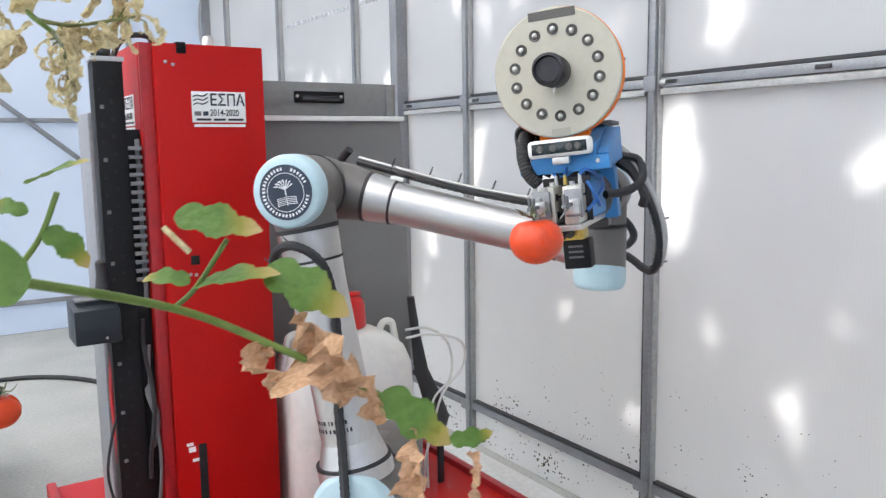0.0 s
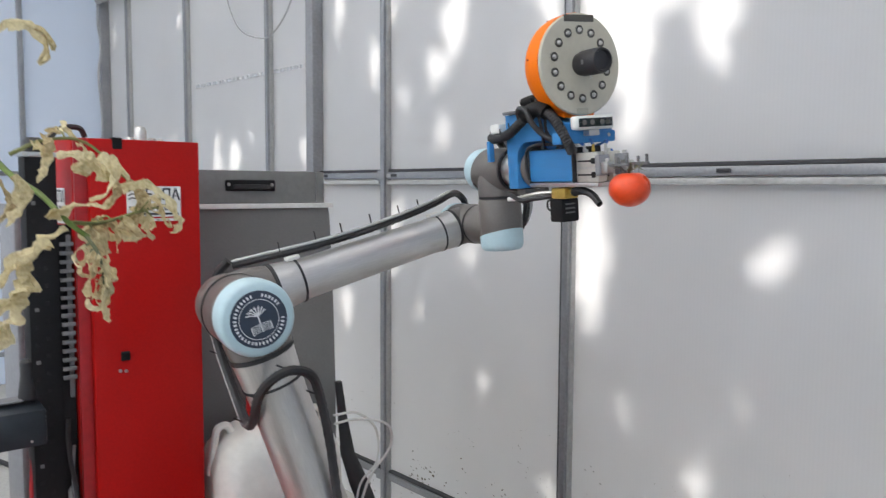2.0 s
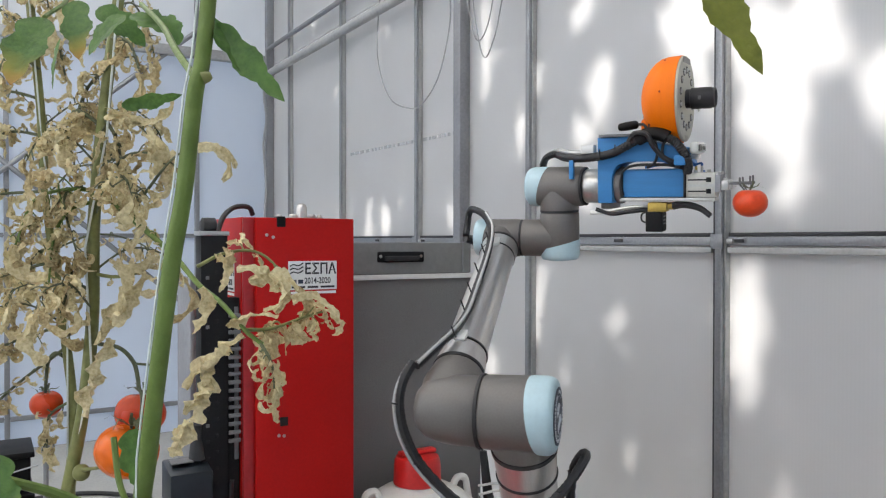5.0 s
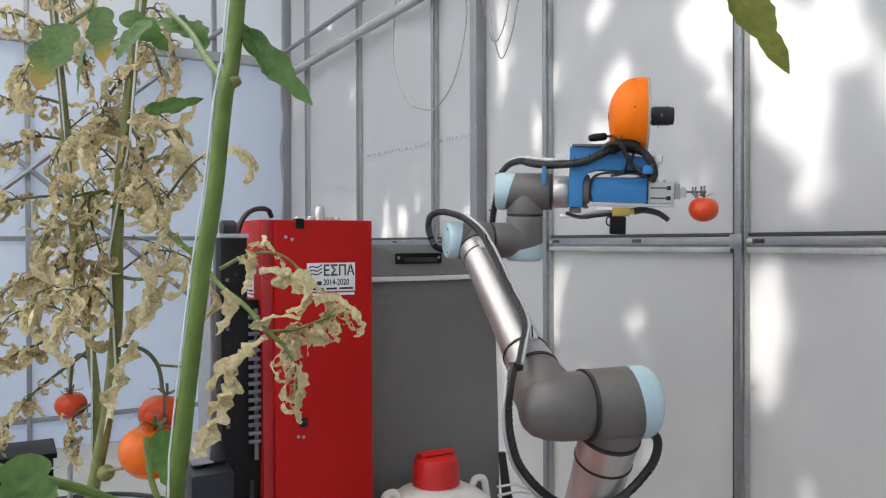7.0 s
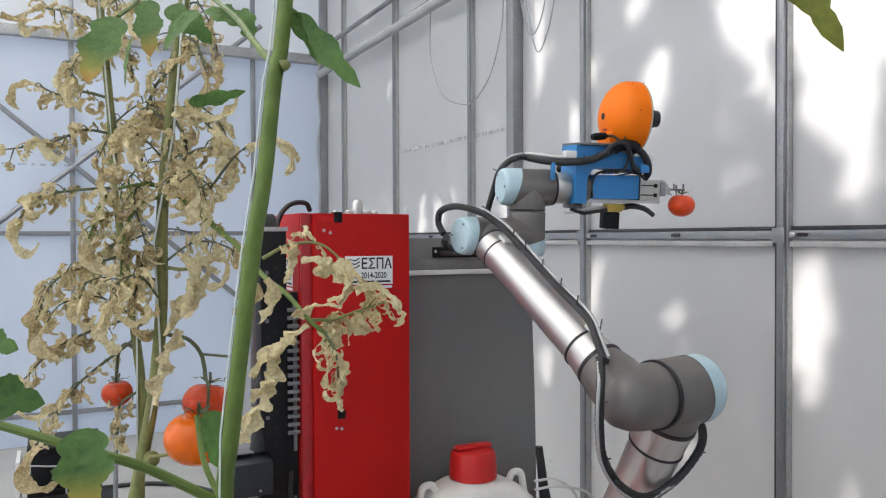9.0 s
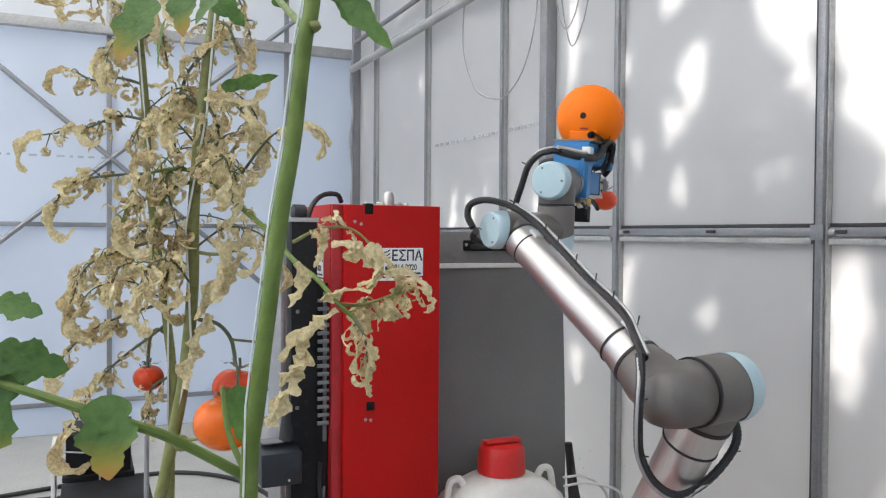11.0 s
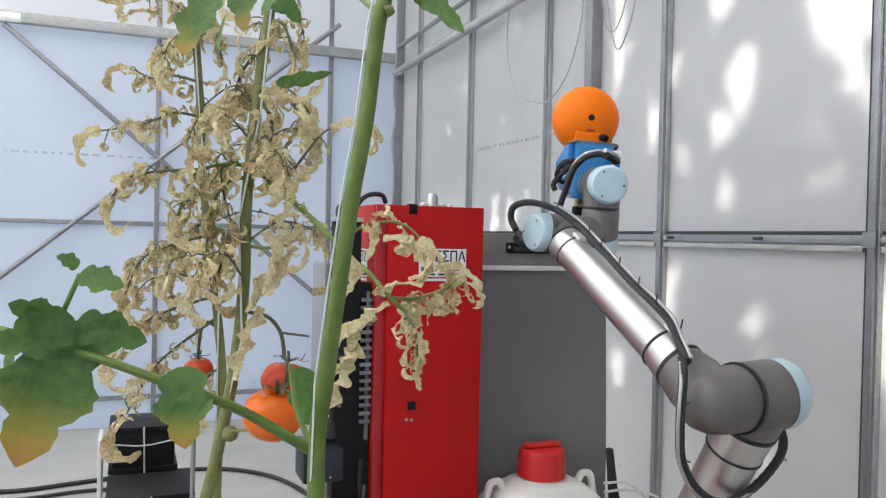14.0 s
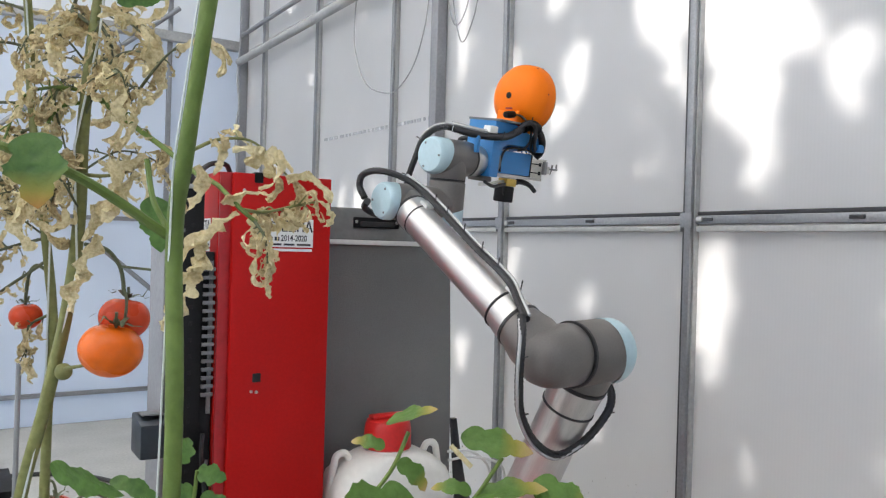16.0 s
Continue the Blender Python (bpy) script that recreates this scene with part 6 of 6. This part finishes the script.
def vine_a():
    """The vine with the orange fruit."""
    pl = thing("tomato_plant", "tomato vine with withered curled leaves and ripening fruit", "plant", "tomato plants")
    line = [(-1.758, -1.663, 1.736), (-1.777, -1.667, 1.601), (-1.791, -1.672, 1.481), (-1.797, -1.670, 1.395), (-1.798, -1.671, 1.309), (-1.807, -1.668, 1.211), (-1.824, -1.661, 1.112)]
    stem_part(pl, [(-1.87, -1.63, 0.27), (-1.865, -1.635, 0.6), (-1.852, -1.645, 0.95)] + line[::-1], 0.0072, taper=0.0060, mat=STEM_OLD)
    part("twine", tube(B(), [(-1.845, -1.655, 1.0), (-1.80, -1.678, 1.25), (-1.806, -1.678, 1.38), (-1.785, -1.682, 1.50), (-1.77, -1.69, 1.7), (-1.77, -1.69, 4.3)], 0.0012, 6, 0), TWINE, pl, "white support twine")
    part("node", ball(B(), (-1.810, -1.673, 1.143), 0.009), STEM_OLD, pl)
    part("side_shoot_stub", rod(B(), (-1.810, -1.679, 1.147), (-1.779, -1.716, 1.157), 0.0022, 0.0010, n=8), STEM_OLD, pl)
    dry_branch(pl, [(-1.786, -1.681, 1.438), (-1.765, -1.720, 1.412), (-1.741, -1.777, 1.380)], 1, 5, 0.034, 0.0010, STEM)
    dry_branch(pl, [(-1.762, -1.721, 1.424), (-1.741, -1.765, 1.462), (-1.732, -1.802, 1.474)], 2, 2, 0.03, 0.0018, TWIG, False)
    leaf(pl, (-1.734, -1.801, 1.472), (0.8, -0.4, 0.25), 0.066, 0.0095, 4, "dry", DRY, curl=1.15)
    leaf(pl, (-1.720, -1.809, 1.475), (0.75, -0.4, -0.05), 0.056, 0.0080, 7, "dry", DRY, curl=1.4)
    dry_branch(pl, [(-1.784, -1.675, 1.524), (-1.769, -1.705, 1.518), (-1.754, -1.735, 1.497)], 3, 3, 0.05, 0.0018)
    leaf(pl, (-1.773, -1.726, 1.518), (0.5, -0.3, -0.75), 0.065, 0.010, 10, "dry", DRY, curl=-0.9)
    leaf(pl, (-1.779, -1.745, 1.521), (0.85, -0.4, 0.2), 0.060, 0.0095, 71, "green", GREEN_PLAIN, roll=0.9, curl=0.25)
    dry_branch(pl, [(-1.793, -1.683, 1.438), (-1.774, -1.714, 1.472), (-1.755, -1.735, 1.477), (-1.741, -1.742, 1.468)], 5, 3, 0.045, 0.0018)
    leaf(pl, (-1.765, -1.730, 1.474), (0.8, -0.3, 0.15), 0.055, 0.009, 13, "dry", DRY_DARK, curl=1.7)
    dry_branch(pl, [(-1.796, -1.671, 1.352), (-1.779, -1.703, 1.350), (-1.758, -1.724, 1.356), (-1.747, -1.740, 1.371)], 6, 2, 0.03, 0.0022, STEM_OLD, False)
    # one long shrivelled leaf hanging before the stem
    for k, (p, w) in enumerate((((-1.746, -1.741, 1.371), (-0.35, 0.1, -0.75)), ((-1.753, -1.738, 1.353), (-0.42, 0.1, -0.7)), ((-1.771, -1.729, 1.324), (-0.45, 0.1, -0.75)), ((-1.787, -1.721, 1.289), (-0.25, 0.05, -0.9)), ((-1.801, -1.715, 1.254), (-0.2, 0.05, -0.9)))):
        leaf(pl, p, w, 0.066 - 0.005 * k, 0.0135, 100 + k * 3, "dry", DRY, roll=0.4 * k, curl=0.25)
    # heavy withered fronds on the other side
    for k, (pts, n, s) in enumerate((([(-1.796, -1.670, 1.441), (-1.826, -1.678, 1.440), (-1.854, -1.675, 1.427), (-1.870, -1.668, 1.383)], 8, 0.058), ([(-1.797, -1.670, 1.429), (-1.821, -1.680, 1.419), (-1.836, -1.685, 1.389), (-1.841, -1.683, 1.335)], 7, 0.055), ([(-1.797, -1.670, 1.438), (-1.813, -1.673, 1.443), (-1.826, -1.678, 1.428), (-1.815, -1.684, 1.377)], 5, 0.050),
                                     ([(-1.788, -1.673, 1.509), (-1.813, -1.661, 1.525), (-1.827, -1.654, 1.494)], 6, 0.05), ([(-1.782, -1.675, 1.574), (-1.802, -1.666, 1.549), (-1.813, -1.638, 1.515)], 6, 0.05), ([(-1.778, -1.677, 1.604), (-1.766, -1.706, 1.593), (-1.758, -1.721, 1.561)], 6, 0.05),
                                     ([(-1.797, -1.671, 1.371), (-1.814, -1.674, 1.371), (-1.824, -1.669, 1.322)], 6, 0.05), ([(-1.786, -1.674, 1.518), (-1.776, -1.691, 1.492), (-1.771, -1.694, 1.456)], 6, 0.05), ([(-1.797, -1.672, 1.334), (-1.818, -1.672, 1.340), (-1.830, -1.678, 1.311)], 5, 0.045))):
        dry_branch(pl, pts, 20 + k, n, s, 0.0022, STEM if k < 2 else TWIG)
    withered_arm(pl)
    fringe(pl, line[:5], 300, 9, 0.050)
    # fruit truss
    part("truss", tube(B(), [(-1.793, -1.674, 1.278), (-1.773, -1.684, 1.273), (-1.759, -1.680, 1.257), (-1.755, -1.683, 1.240), (-1.754, -1.683, 1.226)], 0.0022, 6), TWIG, pl)
    part("truss", tube(B(), [(-1.758, -1.681, 1.255), (-1.729, -1.695, 1.252)], 0.0014, 6), TWIG, pl)
    part("truss", tube(B(), [(-1.755, -1.683, 1.237), (-1.753, -1.695, 1.217), (-1.756, -1.694, 1.192), (-1.765, -1.695, 1.188)], 0.0016, 6), TWIG, pl)
    part("truss", tube(B(), [(-1.862, -1.637, 0.78), (-1.80, -1.66, 0.99), *[(-1.752, -1.639, 0.987), (-1.742, -1.649, 0.963)]], 0.0018, 6), TWIG, pl)
    leaf(pl, (-1.842, -2.215, 1.305), (0.10, 0.05, -0.9), 0.026, 0.0095, 80, "green", GREEN_PLAIN, roll=0.1, curl=0.1, face=(0.1, -1, 0.2))
    pot((-1.87, -1.63, 0), 0.26, 0.28)


def vine_b():
    """The vine behind, almost bare."""
    pl = thing("tomato_plant", "thin tomato vine hung with brown withered leaves", "plant", "tomato plants")
    line = [(-1.855, -1.457, 1.785), (-1.837, -1.492, 1.555), (-1.833, -1.495, 1.469), (-1.823, -1.502, 1.362), (-1.810, -1.509, 1.255), (-1.803, -1.514, 1.169), (-1.807, -1.514, 1.069)]
    stem_part(pl, [(-1.815, -1.50, 0.27), (-1.81, -1.51, 0.7)] + line[::-1], 0.0062, taper=0.0050, mat=STEM_OLD)
    part("stake", rod(B(), (-1.818, -1.182, 0.380), (-1.813, -1.175, 1.087), 0.004, n=8), ZINC_DULL, pl)
    part("twine", tube(B(), [(-1.81, -1.515, 1.0), (-1.81, -1.52, 1.3), (-1.835, -1.50, 1.5), (-1.85, -1.49, 1.7), (-1.85, -1.49, 4.3)], 0.0011, 6, 0), TWINE, pl)
    for k, (pts, n, s) in enumerate((([(-1.836, -1.493, 1.561), (-1.868, -1.477, 1.570), (-1.893, -1.464, 1.566), (-1.916, -1.452, 1.577)], 7, 0.045), ([(-1.834, -1.494, 1.516), (-1.868, -1.477, 1.521), (-1.906, -1.458, 1.505), (-1.955, -1.434, 1.497)], 8, 0.055), ([(-1.830, -1.497, 1.448), (-1.882, -1.494, 1.443), (-1.919, -1.486, 1.434), (-1.941, -1.476, 1.408)], 9, 0.055),
                                     ([(-1.823, -1.502, 1.362), (-1.870, -1.501, 1.348), (-1.905, -1.495, 1.328), (-1.923, -1.497, 1.284)], 9, 0.055), ([(-1.830, -1.497, 1.419), (-1.856, -1.485, 1.398), (-1.869, -1.479, 1.348)], 9, 0.055), ([(-1.814, -1.507, 1.283), (-1.861, -1.495, 1.267), (-1.902, -1.486, 1.247), (-1.937, -1.481, 1.210)], 8, 0.06),
                                     ([(-1.821, -1.502, 1.376), (-1.843, -1.491, 1.369), (-1.860, -1.484, 1.312)], 8, 0.05), ([(-1.806, -1.512, 1.190), (-1.830, -1.523, 1.176), (-1.834, -1.532, 1.140)], 6, 0.05), ([(-1.838, -1.491, 1.598), (-1.867, -1.476, 1.620), (-1.886, -1.467, 1.605)], 6, 0.045),
                                     ([(-1.836, -1.493, 1.527), (-1.807, -1.508, 1.505), (-1.797, -1.513, 1.455)], 6, 0.045), ([(-1.842, -1.489, 1.620), (-1.819, -1.500, 1.627), (-1.810, -1.505, 1.591)], 6, 0.045), ([(-1.841, -1.489, 1.641), (-1.880, -1.469, 1.670), (-1.918, -1.450, 1.677)], 6, 0.045), ([(-1.812, -1.509, 1.255), (-1.884, -1.496, 1.194), (-1.921, -1.500, 1.129)], 7, 0.06))):
        dry_branch(pl, pts, 40 + k, n, s, 0.0020, TWIG)
    fringe(pl, line[:5], 400, 12, 0.052)
    part("truss", tube(B(), [(-1.806, -1.487, 0.980), (-1.796, -1.493, 0.976), (-1.792, -1.495, 0.959)], 0.0018, 6), TWIG, pl)
    part("truss", tube(B(), [(-1.810, -1.510, 1.242), (-1.822, -1.504, 1.249), (-1.830, -1.500, 1.237), (-1.833, -1.499, 1.206)], 0.0022, 6), TWIG, pl)
    # broad leaves near the top, green with scorched tips
    leaf(pl, (-1.859, -1.928, 1.552), (-0.25, -0.1, -0.95), 0.060, 0.021, 84, "green", GREEN, roll=0.2, curl=0.3)
    leaf(pl, (-1.836, -1.917, 1.571), (0.02, -0.1, -1.0), 0.056, 0.014, 85, "green", GREEN, roll=-0.4, curl=0.2)
    leaf(pl, (-1.843, -1.869, 1.552), (0.1, -0.1, -0.9), 0.045, 0.010, 86, "green", GREEN_PLAIN, roll=0.9, curl=0.3)
    leaf(pl, (-1.812, -1.839, 1.588), (0.75, -0.3, -0.5), 0.050, 0.016, 87, "green", GREEN_PLAIN, roll=-0.3)
    leaf(pl, (-1.952, -1.601, 1.624), (0.45, -0.3, -0.6), 0.055, 0.010, 88, "dry", DRY_DARK, curl=-0.5)
    leaf(pl, (-1.928, -1.614, 1.602), (0.9, -0.3, 0.1), 0.045, 0.009, 89, "dry", DRY_DARK, curl=0.4)
    part("leaf_stalk", tube(B(), [(-1.857, -1.907, 1.558), (-1.834, -1.828, 1.598), (-1.834, -1.716, 1.658), (-1.847, -1.485, 1.713)], 0.0018, 6), STEM, pl)
    pot((-1.815, -1.50, 0), 0.26, 0.28)


near_plant()
vine_a()
vine_b()
hung_tomato((-1.750, -1.669, 1.198), 0.0270, 2, TOMATO_RED, "ripe red-orange tomato hanging on its truss", 8)
hung_tomato((-1.769, -1.704, 1.168), 0.0325, 5, TOMATO_ORANGE, "large orange tomato hanging below another", -10)
hung_tomato((-1.742, -1.652, 0.946), 0.0215, 9, TOMATO_RED, "red tomato hanging low on the vine", 6)
hung_tomato((-1.791, -1.496, 0.942), 0.0200, 11, TOMATO_RED, "red tomato hanging low on the vine", -6)
hung_tomato((-1.832, -1.500, 1.187), 0.0190, 7, TOMATO_RED, "small red tomato among withered leaves", 5)


def crate_stack(at, w, tiers, label):
    """Black growing crates with pale wires."""
    cr = thing("growing_crate", label, "crate", "black crates", at=at)
    z = 0.0
    for k in range(tiers):
        h = 0.155
        bm = B()
        box(bm, (-w / 2 + 0.012, -w / 2 + 0.012, z + 0.001), (w / 2 - 0.012, w / 2 - 0.012, z + h - 0.022), 0.008)
        box(bm, (-w / 2, -w / 2, z + h - 0.0215), (w / 2, w / 2, z + h), 0.005)
        part("crate", bm, POT_BLACK, cr)
        z += h
    for k in range(tiers):
        part("wire", tube(B(), [(-w / 2 - 0.01, -w / 2 - 0.004, 0.10 + 0.155 * k), (0.0, -w / 2 - 0.008, 0.085 + 0.155 * k), (w / 2 + 0.01, -w / 2 - 0.004, 0.105 + 0.155 * k)], 0.003, 6), WIRE, cr)
    part("wire", tube(B(), [(0.0, -w / 2 - 0.012, 0.02), (0.004, -w / 2 - 0.012, 0.155 * tiers * 0.6), (0.0, -w / 2 - 0.006, 0.155 * tiers)], 0.003, 6), WIRE, cr)
    return cr


crate_stack((-1.866, 0.76, 0), 0.25, 4, "stack of black plastic growing crates with pale wires")
crate_stack((-1.845, 0.42, 0), 0.29, 3, "low stack of black plastic growing crates")
tagged(part("white_board", box(B(), (-2.03, 0.70, 0.0), (-2.015, 0.90, 0.56), 0.003), WHITE), "white plastic board leaning by the crates", "board")
tagged(part("floor_hose", tube(B(), [(-2.9, 2.15, 0.013), (-2.5, 2.0, 0.013), (-2.17, 2.05, 0.013), (-1.8, 2.12, 0.013), (-1.45, 2.10, 0.013), (-1.2, 1.9, 0.013), (-1.07, 1.6, 0.013), (-1.04, 1.3, 0.013), (-1.1, 0.9, 0.013)], 0.012, 8, 8), BLACK_RUBBER),
       "black irrigation hose lying on the floor", "hose")
tagged(part("floor_hose", tube(B(), [(-3.0, 1.95, 0.011), (-2.5, 1.85, 0.011), (-2.1, 1.90, 0.011), (-1.85, 1.8, 0.011)], 0.010, 8, 8), BLACK_RUBBER), "black irrigation hose lying on the floor", "hose")


# ---- trees outside ----
def grove():
    """Unseen trees along the wall; crown gaps are placed to shape the low sun's patches."""
    # sun patches to let onto the wall: y, z, half width, half height
    gaps = ((-0.84, 2.06, 0.10, 0.13), (-0.88, 1.86, 0.015, 0.05), (-1.16, 1.93, 0.15, 0.13), (-1.16, 1.74, 0.08, 0.11), (-1.18, 1.58, 0.025, 0.09), (-1.05, 1.14, 0.045, 0.20),
            (-0.52, 1.10, 0.006, 0.04), (-0.64, 1.11, 0.004, 0.03), (0.27, 0.82, 0.025, 0.06), (-0.05, 1.11, 0.016, 0.14), (-0.43, 1.93, 0.035, 0.09), (-0.34, 1.77, 0.018, 0.05),
            (-0.06, 2.03, 0.012, 0.05), (-0.32, 2.23, 0.02, 0.05), (1.55, 1.46, 0.03, 0.06), (0.07, 1.82, 0.018, 0.06), (-0.10, 1.72, 0.016, 0.05),
            (0.60, 1.50, 0.02, 0.05), (-1.40, 0.55, 0.03, 0.04), (-1.31, 0.30, 0.02, 0.03), (-0.72, 0.58, 0.002, 0.02), (-1.46, 1.78, 0.05, 0.07),
            (-0.34, 1.53, 0.012, 0.03), (0.33, 2.2, 0.02, 0.20), (1.35, 1.48, 0.03, 0.07), (2.4, 1.45, 0.03, 0.08), (-1.0, 2.35, 0.10, 0.14))
    rnd = random.Random(17)
    for k, (x, y) in enumerate(((3.0, -3.6), (3.3, -0.9), (2.9, 1.7), (3.2, 4.4))):
        tr = thing("tree", "leafy tree standing close outside the greenhouse wall, unseen, breaking up the sun", "tree", "trees outside", at=(x, y, -0.06))
        part("trunk", tube(B(), [(0, 0, 0), (0.05, 0.03, 1.0), (-0.04, 0.06, 2.2), (0.02, 0.0, 3.6)], 0.13, 12, 6, taper=0.06), BARK, tr)
        for j in range(6):
            a = j * 1.05 + k
            part("limb", tube(B(), [(0, 0.02, 1.3 + 0.3 * j), (0.35 * math.cos(a), 0.5 * math.sin(a), 1.8 + 0.32 * j), (0.6 * math.cos(a), 1.0 * math.sin(a), 2.3 + 0.35 * j)], 0.04, 8, 4, taper=0.012), BARK, tr)
        verts, faces = [], []
        for _ in range(9000):
            px, py, pz = rnd.uniform(2.2, 3.9), y + rnd.uniform(-1.42, 1.42), rnd.uniform(1.0, 7.2)
            d = (px - 0.02) / SUN_FROM.x
            sy, sz = py - SUN_FROM.y * d, pz - SUN_FROM.z * d
            if any(((sy - g[0]) / (g[2] + 0.055)) ** 2 + ((sz - g[1]) / (g[3] + 0.055)) ** 2 < 1 for g in gaps):
                continue
            c = Vector((px - x, py - y, pz + 0.06))
            u = Vector((rnd.uniform(-1, 1), rnd.uniform(-1, 1), rnd.uniform(-1, 1))).normalized()
            w = u.cross(SUN_FROM)
            w = w.normalized() if w.length > 0.2 else Vector((0, 1, 0))
            u = (u - SUN_FROM * u.dot(SUN_FROM) * 0.7).normalized()
            L, W = rnd.uniform(0.06, 0.11), rnd.uniform(0.03, 0.055)
            i = len(verts)
            verts += [c - u * L, c + w * W + SUN_FROM * 0.015, c + u * L, c - w * W + SUN_FROM * 0.015]
            faces.append((i, i + 1, i + 2, i + 3))
        me = bpy.data.meshes.new("crown")
        me.from_pydata([tuple(v) for v in verts], [], faces)
        me.materials.append(TREE_LEAF)
        cr = new("crown", me)
        cr.parent = tr
        tagged(cr, kind="stuff")


grove()


# ---- what moves ----
def motions():
    times = [k * 0.2 for k in range(81)]
    rows = {name: [] for name in LINKS}
    fruit_rows = []
    for t in times:
        poses = arm_poses(t)
        for name in LINKS:
            rows[name].append((t, poses[name]))
    for name, ob in LINKS.items():
        walk(ob, rows[name])
    held = Matrix.Translation((0.420, -0.019, -0.036))
    for t in [k * 0.1 for k in range(130)]:
        fruit_rows.append((t, Matrix.Translation(BASE) @ arm_poses(t)["tool_head"] @ held))
    p = fruit_rows[-1][1].copy()
    for t, drop in ((12.95, 0.02), (13.0, 0.075), (13.1, 0.23), (13.2, 0.49), (13.3, 0.83)):
        fruit_rows.append((t, Matrix.Translation((0, 0, -drop)) @ p))
    rest = Matrix.Translation((p.translation.x, p.translation.y, 0.316 + 0.031)) @ p.to_3x3().to_4x4()
    for t in (13.4, 14.0, 16.0):
        fruit_rows.append((t, rest))
    walk(picked, fruit_rows)


motions()
